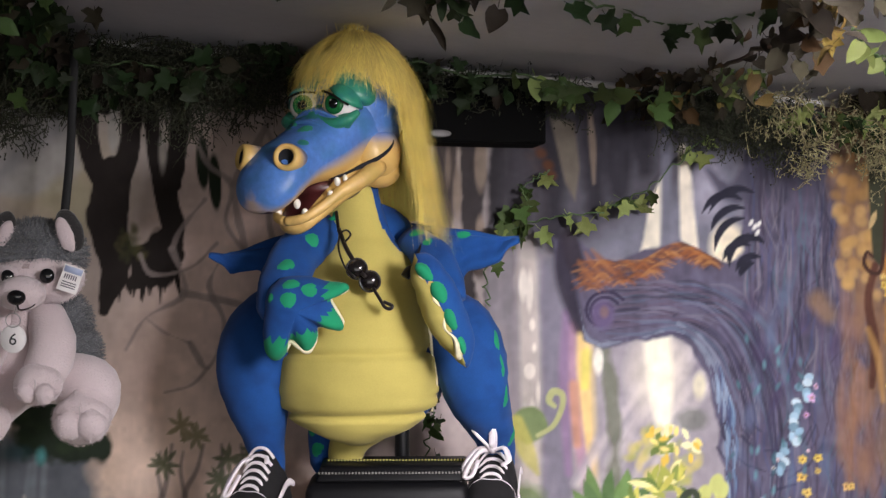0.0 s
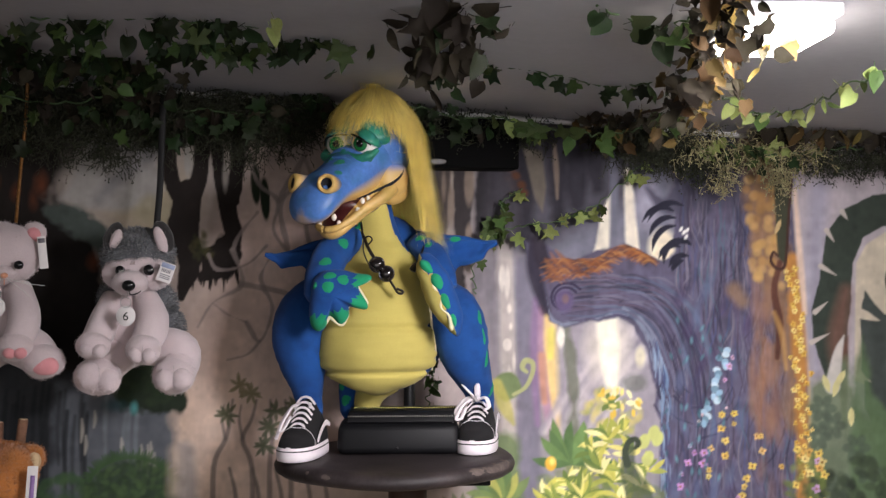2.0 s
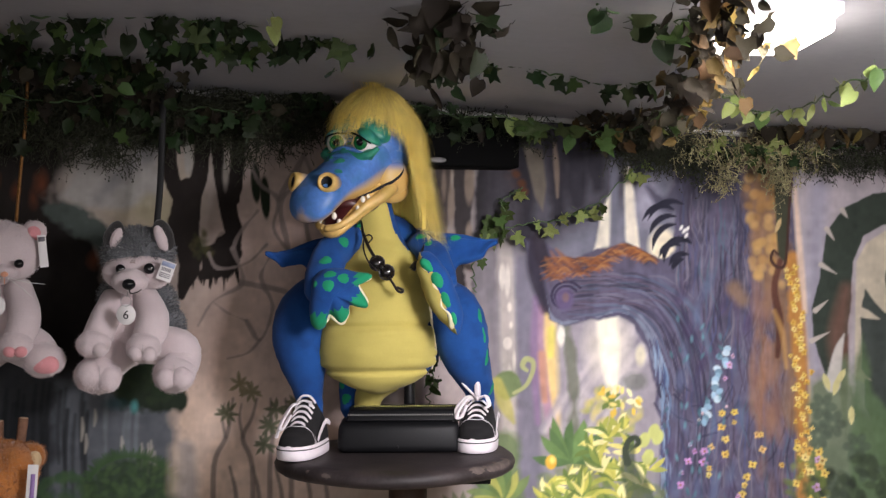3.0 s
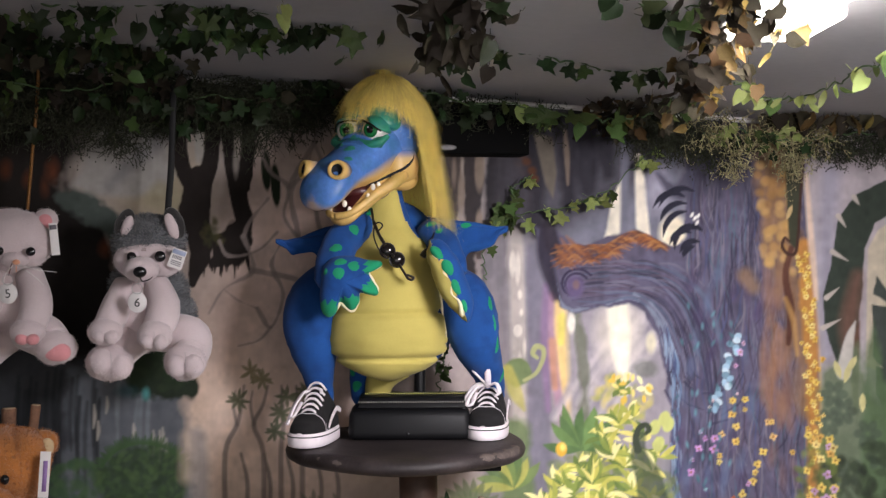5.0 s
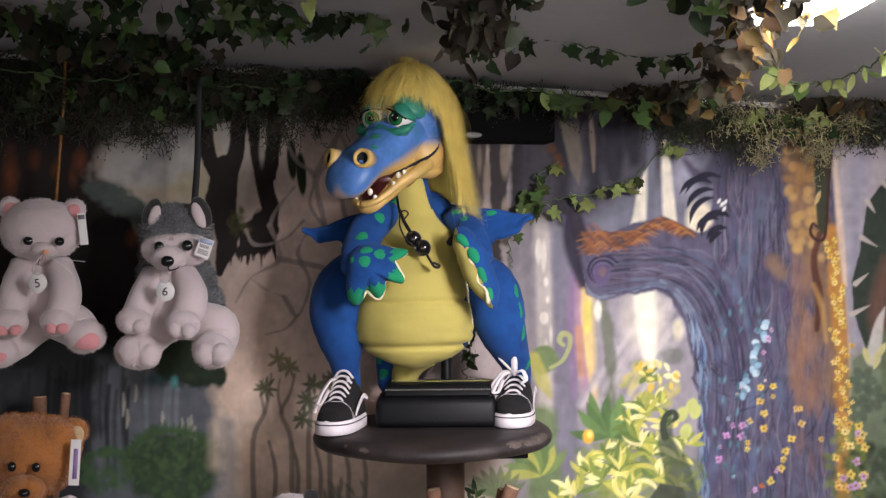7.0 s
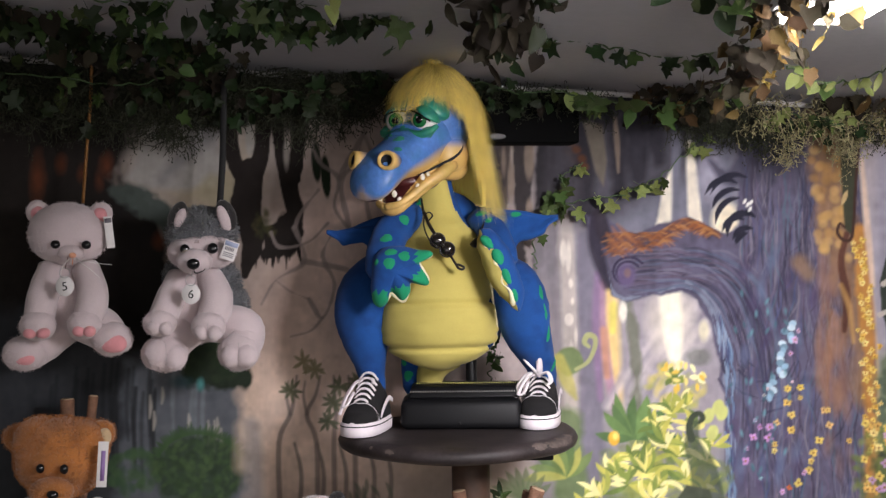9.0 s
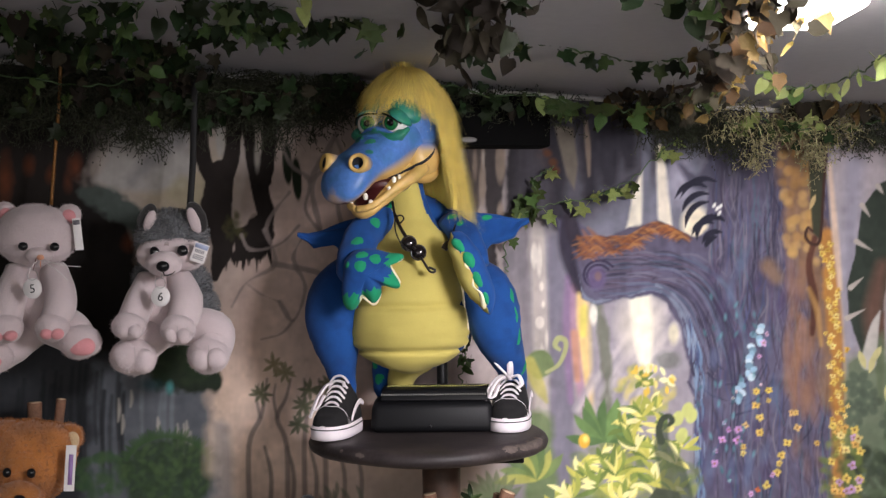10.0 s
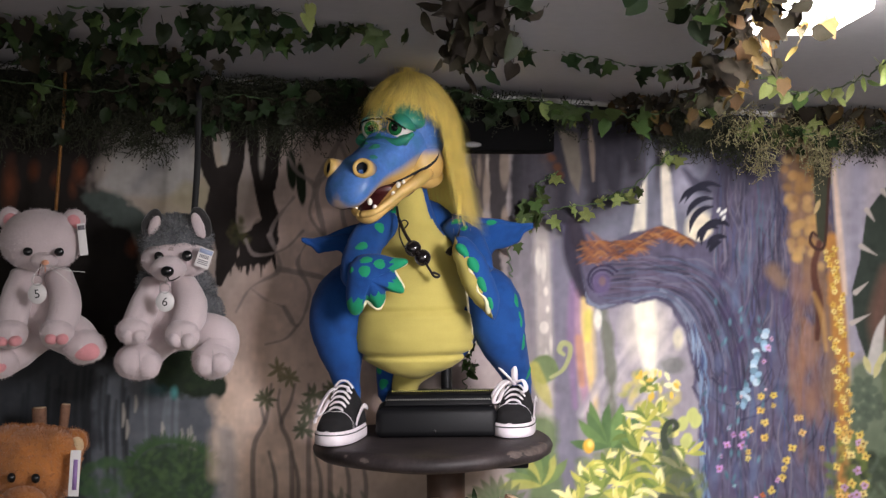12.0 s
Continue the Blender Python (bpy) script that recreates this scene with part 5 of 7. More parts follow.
def stand():
    t = thing("round_stand", (STAND.x, STAND.y, 0), "round padded black vinyl stand top on a brown wooden post", "stand")
    z = STAND.z
    bm = bmesh.new()
    prof = [(0.001, z), (0.10, z), (0.185, z - 0.0005), (0.200, z - 0.002), (0.208, z - 0.007), (0.2115, z - 0.014), (0.209, z - 0.022), (0.200, z - 0.028), (0.18, z - 0.030), (0.001, z - 0.030)]
    loft(bm, [[Vector((r * math.cos(w), r * math.sin(w), h + 0.0012 * math.sin(5 * w) * (r > 0.19))) for w in (2 * math.pi * k / 96 for k in range(96))] for r, h in prof])
    bm.normal_update()
    tree = BVHTree.FromBMesh(bm)
    top = part("top", bm, M["vinyl"], t)
    worn = bmesh.new()
    g = random.Random(3)
    for k in range(44):
        a = radians(g.gauss(-31, 9)) if k < 42 else radians(g.uniform(-150, -60))
        r = 0.204 + g.gauss(0, 0.003) if k < 42 else 0.209
        p = Vector((r * math.cos(a), r * math.sin(a), z + 0.05))
        decal(worn, tree, Vector((0.4 * math.cos(a), 0.4 * math.sin(a), z + 0.10)), Vector((r * math.cos(a), r * math.sin(a), z - 0.009 + g.gauss(0, 0.003))), g.uniform(0.002, 0.0065), 0, 0.0006, g.uniform(1, 2.6), g.uniform(-30, 30), 8)
    part("worn_patch", worn, material("rubbed_vinyl", (0.11, 0.085, 0.075), 0.8, vary=0.4, scale=60), top, "rubbed pale brown scuffs")["kind"] = "stuff"
    bm = bmesh.new()
    box(bm, (-0.06, -0.06, z - 0.048), (0.165, 0.06, z - 0.031), 0.003)
    part("bracket", bm, M["plastic"], t, "black mounting plate")
    bm = bmesh.new()
    tube(bm, [(0.022, 0, 0.0), (0.021, 0, 0.5), (0.023, 0, 1.0), (0.022, 0, z - 0.049)], [0.036, 0.034, 0.033, 0.034], 20, 6)
    part("post", bm, M["post"], t, "brown stained wooden post")
    return t


def shoe(name, m):
    """A skate shoe, toe to -y, its heel at the back; origin under the middle of the sole."""
    t = thing(name, m, "black canvas skate shoe with white sole and loose white laces", "shoe", "shoes of the dragon puppet")
    L = 0.150

    def half(s):
        return 0.0385 * (0.72 + 0.28 * math.sin(3.14 * min(1, max(0, (s - 0.0) / 0.62)) * 0.5 + 0.0)) * (1 if s < 0.62 else math.sqrt(max(0.0, 1 - ((s - 0.62) / 0.38) ** 2.6)))

    def outline(grow, n=40):
        pts = []
        for k in range(n):
            w = 2 * math.pi * k / n
            s = 0.5 - 0.5 * math.cos(w)          # heel 0, toe 1
            h = half(s) if 0.04 < s else 0.0385 * 0.72 * math.sqrt(max(0, s / 0.04))
            sg = 1 if math.sin(w) >= 0 else -1
            pts.append((sg * (h + grow * (h > 0.004)), 0.065 - (L + 2 * grow) * s + grow))
        return pts
    white = SHOE[0]
    bm = bmesh.new()
    loft(bm, [[Vector((x, y, z)) for x, y in outline(gr)] for gr, z in ((-0.004, 0.0), (0.0015, 0.002), (0.002, 0.010), (0.0018, 0.020), (0.0, 0.025), (-0.003, 0.026))])
    sole = part("sole", bm, white, t, "thick white rubber sole")
    bm = bmesh.new()
    ring = outline(0.0019, 60)
    tube(bm, [(x, y, 0.0195) for x, y in ring] + [(ring[0][0], ring[0][1], 0.0195)], [0.0011] * 61, 6, 1, 0, (1, 1), (0, 0, 1))
    part("foxing_line", bm, SHOE[1], sole, "thin dark line round the sole")
    # upper: arches from heel to toe
    bm = bmesh.new()
    rings = []
    for s, top in ((0.02, 0.074), (0.10, 0.086), (0.22, 0.094), (0.32, 0.102), (0.42, 0.096), (0.54, 0.078), (0.66, 0.059), (0.78, 0.047), (0.90, 0.041), (0.97, 0.033), (0.995, 0.027)):
        h, y = half(max(s, 0.05)) * 0.97, 0.065 - L * s
        rings.append([Vector((h * math.copysign(abs(math.cos(a)) ** 0.7, math.cos(a)) * (1 - 0.25 * math.sin(a) * (top > 0.06)), y, 0.022 + (top - 0.022) * math.sin(a) ** 0.8)) for a in (math.pi * k / 18 for k in range(19))])
    rings = [[Vector(p) for p in r] for r in np.array([spline([rings[i][k] for i in range(len(rings))], 3) for k in range(19)]).transpose(1, 0, 2)]
    loft(bm, rings, caps=False, closed=False)
    upper = part("upper", bm, SHOE[2], t, "black canvas and suede upper")
    bm = bmesh.new()
    for off in (0.0, 0.006):
        tube(bm, [((half(s) * 0.97 + 0.0004) * c, 0.065 - L * s + off, z) for s, c, z in ((0.66, -1, 0.026), (0.68, -0.86, 0.044), (0.70, -0.45, 0.0548), (0.715, 0, 0.0555), (0.70, 0.45, 0.0548), (0.68, 0.86, 0.044), (0.66, 1, 0.026))], [0.0006] * 7, 5, 4)
    part("stitching", bm, SHOE[0], upper, "pale stitched seam")
    for s in (-1, 1):
        bm = bmesh.new()
        tube(bm, [(s * 0.0355, 0.052, 0.052), (s * 0.036, 0.03, 0.058), (s * 0.0375, 0.008, 0.052), (s * 0.0385, -0.012, 0.040), (s * 0.0388, -0.022, 0.030)], [0.004, 0.0052, 0.0055, 0.005, 0.0035], 8, 4, 0, (0.3, 1.0), (0, 0, 1))
        part("side_stripe", bm, SHOE[0], upper, "white leather side stripe")
    # laces: cross bars, a loop and loose ends
    def lace(pts, r=0.0025):
        bm = bmesh.new()
        tube(bm, pts, [r] * len(pts), 7, 4, 0, (1.35, 0.7), (0, 0, 1))
        part("lace", bm, SHOE[0], t, "white flat lace")
    for k in range(6):
        s = 0.38 + 0.054 * k
        y, z = 0.065 - L * s, 0.1015 - 0.0085 * k
        w = 0.021
        lace([(-w, y, z - 0.010), (-w * 0.5, y - 0.001, z + 0.0005), (0, y - 0.0015, z + 0.003), (w * 0.5, y - 0.001, z + 0.0005), (w, y, z - 0.010)], 0.0031)
    return t, lace


SHOE = [material("white_rubber", (0.80, 0.73, 0.76), 0.55, vary=0.06, scale=30, bump=0.05), material("shoe_dark_line", (0.02, 0.02, 0.02), 0.7), material("black_canvas", (0.007, 0.006, 0.007), 0.9, vary=0.3, scale=40, fine=900, bump=0.3, dist=0.0006)]


def voice_box():
    """The black case between the shoes."""
    t = thing("black_case", STAND + Vector((0.007, 0, 0)), "low black plastic case with ribbed trim along its lid", "case")
    bm = bmesh.new()
    vs = box(bm, (-0.1085, -0.026, 0.0), (0.1085, 0.085, 0.054), 0.013)
    for v in vs:
        k = v.co.z / 0.054
        v.co.x *= 1 - 0.022 * k
        v.co.y += 0.006 * k * (1 if v.co.y < 0.03 else -1)
    part("body", bm, M["plastic"], t)
    bm = bmesh.new()
    vs = box(bm, (-0.093, -0.012, 0.0545), (0.113, 0.078, 0.074), 0.004)
    for v in vs:
        k = (v.co.z - 0.0545) / 0.02
        v.co.x *= 1 - 0.05 * k
        v.co.y += 0.012 * k * (v.co.y < 0.03)
    lid = part("lid", bm, M["plastic"], t)
    for y, z, hw, rgb, dx in ((-0.006, 0.0655, 0.098, (0.20, 0.19, 0.17), 0.009), (0.030, 0.0762, 0.097, (0.32, 0.29, 0.08), 0.018)):
        bm = bmesh.new()
        n = 46
        for k in range(n):
            x = dx - hw + 2 * hw * k / (n - 1)
            box(bm, (x - 0.0012, y - 0.0016, z - 0.0012), (x + 0.0012, y + 0.0016, z + 0.0014), 0.0005)
        part("ribbed_trim", bm, material("trim_teeth", rgb, 0.4, vary=0.3, scale=60), lid, "row of small pale teeth")
        bm = bmesh.new()
        tube(bm, [(dx - hw - 0.002, y + 0.002, z - 0.001), (dx, y + 0.002, z - 0.001), (dx + hw + 0.002, y + 0.002, z - 0.001)], [0.0022] * 3, 8, 3)
        part("bead", bm, M["plastic"], lid)
    bm = bmesh.new()
    ball(bm, (-0.003, -0.0255, 0.012), (0.0026, 0.0012, 0.0026), 0, 14)
    part("screw", bm, M["metal"], t, "small steel screw")
    return t


def neck_glasses():
    """Dark round glasses hung on a cord round the puppet's neck."""
    t = thing("neck_glasses", P(735, 445, -0.075) + STAND, "small round black glasses on a dark cord at the neck", "glasses")
    o = P(735, 445, -0.075)

    def q(u, v, dy):
        return P(u, v, dy) - o
    for u, v in ((731, 440), (748, 456)):
        bm = bmesh.new()
        ball(bm, q(u, v, -0.082), (0.0125, 0.009, 0.0125), 0, 20)
        part("lens", bm, GL[0], t, "glossy black lens")
        bm = bmesh.new()
        tube(bm, [q(u, v, -0.082) + Vector((0.0128 * math.cos(a), -0.002, 0.0128 * math.sin(a))) for a in (6.2832 * k / 16 for k in range(17))], [0.0014] * 17, 6, 1)
        part("rim", bm, GL[1], t)
    for name, pts, r in (("bridge", ((738, 446, -0.09), (740, 448, -0.092), (742, 450, -0.09)), 2.4), ("temple_arm", ((752, 464, -0.088), (762, 480, -0.096), (768, 489, -0.099), (775, 491, -0.10), (777, 487, -0.099), (766, 482, -0.097)), 2.2),
                         ("temple_arm", ((728, 432, -0.085), (716, 412, -0.07), (706, 388, -0.045)), 3.0), ("cord", ((706, 392, -0.048), (704, 378, -0.035), (702, 366, -0.02)), 2.2),
                         ("cord", ((714, 406, -0.068), (722, 396, -0.07), (716, 390, -0.06), (708, 396, -0.055), (707, 416, -0.07), (716, 438, -0.085), (730, 452, -0.09)), 1.3), ("cord", ((797, 446, -0.065), (806, 428, -0.055), (813, 410, -0.04), (818, 392, -0.02)), 1.8),
                         ("cord_clip", ((793, 450, -0.07), (797, 444, -0.068), (801, 440, -0.064)), 6.0)):
        bm = bmesh.new()
        tube(bm, [q(*p) for p in pts], [r / 1000] * len(pts), 8, 5)
        part(name, bm, GL[1], t)


GL = [material("dark_lens", (0.008, 0.006, 0.006), 0.12, vary=0.2, coat=0.5, bump=0), material("dark_brown_cord", (0.012, 0.009, 0.009), 0.35, vary=0.3)]


def back_pole():
    t = thing("support_pole", STAND + P(791, 735, 0.125) * 1.0, "black metal rod that holds the puppet up from the stand", "pole")
    base = P(791, 735, 0.125)
    t.location = STAND + Vector((base.x, base.y, 0))
    bm = bmesh.new()
    tube(bm, [(0, 0, 0.004), (0, 0, 0.1), (0, 0, 0.19)], [0.0105, 0.0105, 0.0105], 18, 2)
    part("rod", bm, M["metal"], t)
    bm = bmesh.new()
    tube(bm, [(0, 0, 0.0), (0, 0, 0.004), (0, 0, 0.007)], [0.030, 0.030, 0.026], 24, 1)
    part("flange", bm, M["metal"], t)


stand()
dragon()
left_shoe, lace = shoe("skate_shoe", Matrix.Translation(STAND + Vector((-0.156, -0.036, 0.0006))) @ Matrix.Rotation(radians(-17), 4, "Z") @ Matrix.Diagonal((0.83, 0.86, 0.98, 1)))
for pts in ([(-0.012, 0.004, 0.090), (-0.026, -0.004, 0.088), (-0.040, -0.020, 0.066), (-0.044, -0.040, 0.040), (-0.041, -0.050, 0.036)], [(-0.01, 0.002, 0.091), (-0.024, -0.012, 0.086), (-0.034, -0.030, 0.066), (-0.036, -0.046, 0.050), (-0.028, -0.044, 0.052), (-0.022, -0.022, 0.072)],
            [(-0.008, 0.004, 0.092), (-0.030, 0.006, 0.084), (-0.043, -0.012, 0.062), (-0.046, -0.030, 0.044)], [(0.0, 0.004, 0.092), (0.012, 0.0, 0.094), (0.018, -0.012, 0.088)]):
    lace(pts, 0.0028)
right_shoe, lace = shoe("skate_shoe", Matrix.Translation(STAND + Vector((0.150, 0.030, 0.0006))) @ Matrix.Rotation(radians(-13), 4, "Z") @ Matrix.Diagonal((0.88, 0.86, 1.0, 1)))
for pts in ([(0.0, -0.020, 0.088), (-0.006, -0.040, 0.100), (-0.022, -0.046, 0.116), (-0.030, -0.048, 0.128), (-0.022, -0.050, 0.140), (-0.006, -0.050, 0.138), (0.002, -0.048, 0.122), (0.002, -0.040, 0.098)], [(0.002, -0.020, 0.090), (0.006, -0.042, 0.112), (0.003, -0.048, 0.132), (0.001, -0.050, 0.156)],
            [(-0.002, -0.018, 0.092), (-0.020, -0.032, 0.094), (-0.038, -0.044, 0.076), (-0.046, -0.050, 0.052), (-0.042, -0.052, 0.040)], [(-0.004, -0.018, 0.092), (-0.016, -0.038, 0.092), (-0.030, -0.052, 0.076), (-0.036, -0.060, 0.060), (-0.026, -0.056, 0.062), (-0.018, -0.044, 0.080)],
            [(0.0, -0.020, 0.092), (-0.026, -0.030, 0.086), (-0.040, -0.036, 0.064)], [(0.004, -0.022, 0.092), (0.020, -0.034, 0.096), (0.028, -0.046, 0.082), (0.018, -0.052, 0.076)]):
    lace(pts, 0.0036)
voice_box()
neck_glasses()
back_pole()

# ---- plush prizes hanging and sitting along the wall ----
def plush_mat(name, rgb, vary=0.12, fine=420, bump=0.6):
    return material(name, rgb, 0.95, vary=vary, scale=26, fine=fine, bump=bump, dist=0.0022, sheen=0.5)


def fur(bm, wanted, n, length, mat, seed, droop=0.3, width=0.0007):
    """Loose tufts on the faces whose material is wanted."""
    bm.normal_update()
    bm.faces.ensure_lookup_table()
    pick = [f for f in bm.faces if f.material_index in wanted]
    area_ = np.cumsum([f.calc_area() for f in pick])
    g = np.random.default_rng(seed)
    for i in np.searchsorted(area_, g.random(n) * area_[-1]):
        f = pick[min(i, len(pick) - 1)]
        vs = f.verts
        w = g.dirichlet(np.ones(len(vs)))
        p = sum((v.co * x for v, x in zip(vs, w)), Vector())
        nrm = f.normal.copy()
        side = nrm.cross(Vector(g.standard_normal(3))).normalized()
        d = (nrm + side * 0.9 * g.standard_normal() * 0.6 + Vector((0, 0, -droop))).normalized()
        l = length * (0.6 + 0.8 * g.random())
        acr = d.cross(nrm + Vector((0.01, 0, 0.02)))
        acr = acr.normalized() * width if acr.length > 1e-6 else side * width
        mid = p + d * l * 0.55 + nrm * l * 0.12
        a, b, c, e, tip = (bm.verts.new(x) for x in (p - acr, p + acr, mid + acr * 0.7, mid - acr * 0.7, p + d * l))
        for q in ((a, b, c, e), (e, c, tip)):
            bm.faces.new(q).material_index = f.material_index if mat is None else mat


def toy(name, u, v, y, blobs, limbs, mats, label, furs=()):
    o = at(u, v, y)
    bm = bmesh.new()
    k = (y - EYE.y) / FOCAL
    for (bu, bv, dy, ru, rd, rv, mat, *tn) in blobs:
        ball(bm, at(bu, bv, y + dy) - o, (ru * k * 0.955, rd * k * 0.955, rv * k * 0.955), mat, 40 if max(ru, rv) > 20 else 14, Matrix.Rotation(radians(tn[0] if tn else 0), 4, "Y"))
    for rows, mat in limbs:
        tube(bm, [at(a, b, y + dy) - o for a, b, dy, r in rows], [r * k * 0.93 for *_, r in rows], 20, 5, mat)
    for v_ in bm.verts:
        c_ = v_.co
        v_.co = c_ + c_.normalized() * (0.0022 * noise.noise(c_ * 45) + 0.0011 * noise.noise(c_ * 130))
    for args in furs:
        fur(bm, *args)
    ob = part(name, bm, None, mats=mats)
    ob.location = o
    return tagged(ob, label, "plush toy", "plush prizes")


PINK, TOYBLACK = plush_mat("pink_plush", (0.72, 0.30, 0.32)), material("glossy_black_bead", (0.006, 0.006, 0.007), 0.12, vary=0.2, bump=0, coat=0.4)
WHITEFUR = plush_mat("white_plush", (0.62, 0.52, 0.53), 0.07)
toy("plush_cat", 73, 500, 1.56,
    [(73, 427, -0.02, 74, 60, 58, 0), (50, 445, -0.035, 38, 30, 30, 0), (98, 445, -0.035, 38, 30, 30, 0), (78, 460, -0.060, 24, 24, 16, 0), (18, 388, -0.02, 22, 12, 22, 0, -25), (131, 391, -0.02, 22, 12, 21, 0, 25), (19, 391, -0.028, 14, 8, 14, 1, -25), (130, 393, -0.028, 14, 8, 14, 1, 25),
     (73, 545, 0.0, 60, 50, 78, 0), (49, 445, -0.0775, 9, 6, 8, 2), (105, 446, -0.0755, 9, 6, 8, 2), (80, 465, -0.084, 7, 5, 5, 3), (17, 590, -0.085, 32, 30, 28, 0), (101, 588, -0.085, 30, 30, 26, 0), (4, 603, -0.106, 13, 12, 10, 1), (27, 604, -0.108, 12, 12, 10, 1), (91, 600, -0.109, 12, 11, 10, 1), (110, 601, -0.109, 12, 11, 10, 1),
     (-6, 640, -0.06, 40, 34, 32, 0), (150, 614, -0.06, 37, 34, 31, 0), (152, 622, -0.082, 25, 12, 17, 1), (-8, 650, -0.083, 20, 10, 12, 1)],
    [([(42, 490, -0.02, 26), (26, 540, -0.06, 29), (18, 588, -0.08, 27)], 0), ([(104, 490, -0.02, 26), (116, 540, -0.06, 29), (102, 588, -0.08, 26)], 0), ([(60, 590, 0.0, 40), (25, 620, -0.03, 38), (-2, 640, -0.05, 34)], 0), ([(95, 580, 0.0, 40), (130, 595, -0.03, 40), (148, 610, -0.05, 33)], 0),
     ([(86, 470, -0.10, 0.6), (115, 478, -0.11, 0.6), (150, 482, -0.10, 0.4)], 4), ([(86, 472, -0.10, 0.6), (112, 490, -0.11, 0.6), (128, 505, -0.10, 0.4)], 4), ([(74, 471, -0.10, 0.6), (62, 486, -0.11, 0.6), (58, 505, -0.10, 0.4)], 4), ([(80, 472, -0.105, 1.0), (80, 482, -0.10, 1.0)], 3)],
    [WHITEFUR, PINK, TOYBLACK, plush_mat("peach_nose", (0.75, 0.36, 0.22)), material("whisker_nylon", (0.8, 0.78, 0.75), 0.4)], "white plush cat with pink ears and pads on a cord", [((0,), 26000, 0.0034, 0, 21, 0.2, 0.0003)])

toy("plush_husky", 300, 510, 1.56,
    [(312, 428, 0.0, 64, 54, 48, 1), (313, 455, -0.012, 62, 52, 40, 0), (284, 462, -0.04, 34, 30, 26, 0), (336, 462, -0.035, 36, 30, 26, 0), (298, 476, -0.075, 32, 28, 23, 0), (306, 446, -0.045, 20, 16, 14, 5), (296, 481, -0.108, 12, 9, 10, 2), (281, 454, -0.0755, 9, 6, 9, 2), (331, 453, -0.069, 10, 6, 10, 2),
     (269, 396, -0.03, 17, 9, 27, 3, 22), (273, 401, -0.040, 10, 6, 20, 0, 22), (356, 394, -0.03, 17, 9, 30, 3, -24), (351, 400, -0.040, 10, 6, 24, 0, -24), (299, 555, 0.0, 52, 46, 72, 0), (350, 515, 0.035, 30, 34, 40, 1), (364, 556, 0.03, 30, 34, 38, 1), (268, 505, 0.02, 22, 30, 30, 1),
     (236, 586, -0.08, 30, 28, 25, 0), (323, 592, -0.085, 31, 28, 27, 0), (244, 640, -0.06, 42, 36, 33, 0), (377, 638, -0.055, 38, 34, 33, 0), (231, 640, -0.082, 24, 18, 24, 0), (262, 648, -0.08, 22, 16, 22, 0), (364, 645, -0.082, 20, 16, 20, 0), (390, 645, -0.082, 20, 16, 20, 0),
     (310, 602, -0.105, 13, 12, 14, 0), (333, 604, -0.106, 13, 12, 14, 0), (226, 594, -0.10, 13, 12, 13, 0), (246, 596, -0.10, 13, 12, 13, 0)],
    [([(270, 505, -0.01, 24), (252, 550, -0.05, 28), (238, 584, -0.07, 26)], 0), ([(325, 505, -0.01, 26), (338, 545, -0.05, 31), (326, 588, -0.07, 28)], 0), ([(290, 590, 0.0, 40), (262, 615, -0.03, 38), (246, 638, -0.05, 34)], 0), ([(330, 585, 0.0, 38), (385, 592, -0.02, 36), (390, 615, -0.03, 34), (379, 636, -0.05, 32)], 0),
     ([(297, 490, -0.106, 1.2), (300, 497, -0.10, 1.2), (312, 494, -0.092, 1.0), (318, 489, -0.085, 0.8)], 2), ([(318, 578, -0.104, 0.5), (322, 590, -0.112, 0.5), (321, 600, -0.112, 0.5)], 6), ([(376, 620, -0.088, 0.5), (377, 634, -0.096, 0.5), (377, 648, -0.096, 0.5)], 6), ([(246, 622, -0.09, 0.5), (247, 640, -0.098, 0.5), (247, 655, -0.096, 0.5)], 6)],
    [WHITEFUR, plush_mat("grey_long_fur", (0.105, 0.11, 0.12), 0.45), TOYBLACK, plush_mat("black_plush", (0.02, 0.018, 0.018)), material("blue_eye_ring", (0.12, 0.15, 0.24), 0.3), plush_mat("rose_grey_plush", (0.36, 0.28, 0.27)), plush_mat("paw_seam", (0.42, 0.37, 0.37))],
    "grey and white plush husky with black nose, hanging by a strap", [((1,), 16000, 0.0075, 1, 22, 0.2, 0.0006), ((0,), 26000, 0.0034, 0, 23, 0.2, 0.0003)])

toy("plush_bear", 57, 840, 1.50,
    [(57, 826, 0.0, 84, 70, 76, 0), (20, 800, 0.0, 50, 50, 50, 0), (95, 805, 0.0, 48, 50, 50, 0), (131, 782, 0.01, 25, 15, 25, 0), (136, 789, -0.004, 14, 8, 17, 1, 20), (-22, 790, 0.01, 25, 15, 25, 0), (40, 886, -0.065, 40, 30, 26, 0), (42, 893, -0.098, 11, 8, 8, 2), (20, 846, -0.072, 8, 6, 9, 2), (63, 847, -0.073, 8, 6, 9, 2), (57, 990, 0.0, 70, 52, 95, 3), (120, 925, -0.01, 26, 24, 30, 3), (0, 925, -0.01, 26, 24, 30, 3), (57, 1060, -0.03, 84, 60, 30, 0)], [],
    [plush_mat("ginger_fur", (0.42, 0.155, 0.035), 0.3), plush_mat("cream_plush", (0.62, 0.45, 0.26)), TOYBLACK, fabric("white_shirt_cloth", (0.66, 0.62, 0.66))], "ginger plush bear in a white shirt, sitting on the ledge", [((0,), 32000, 0.0050, 0, 24, 0.15, 0.0004)])
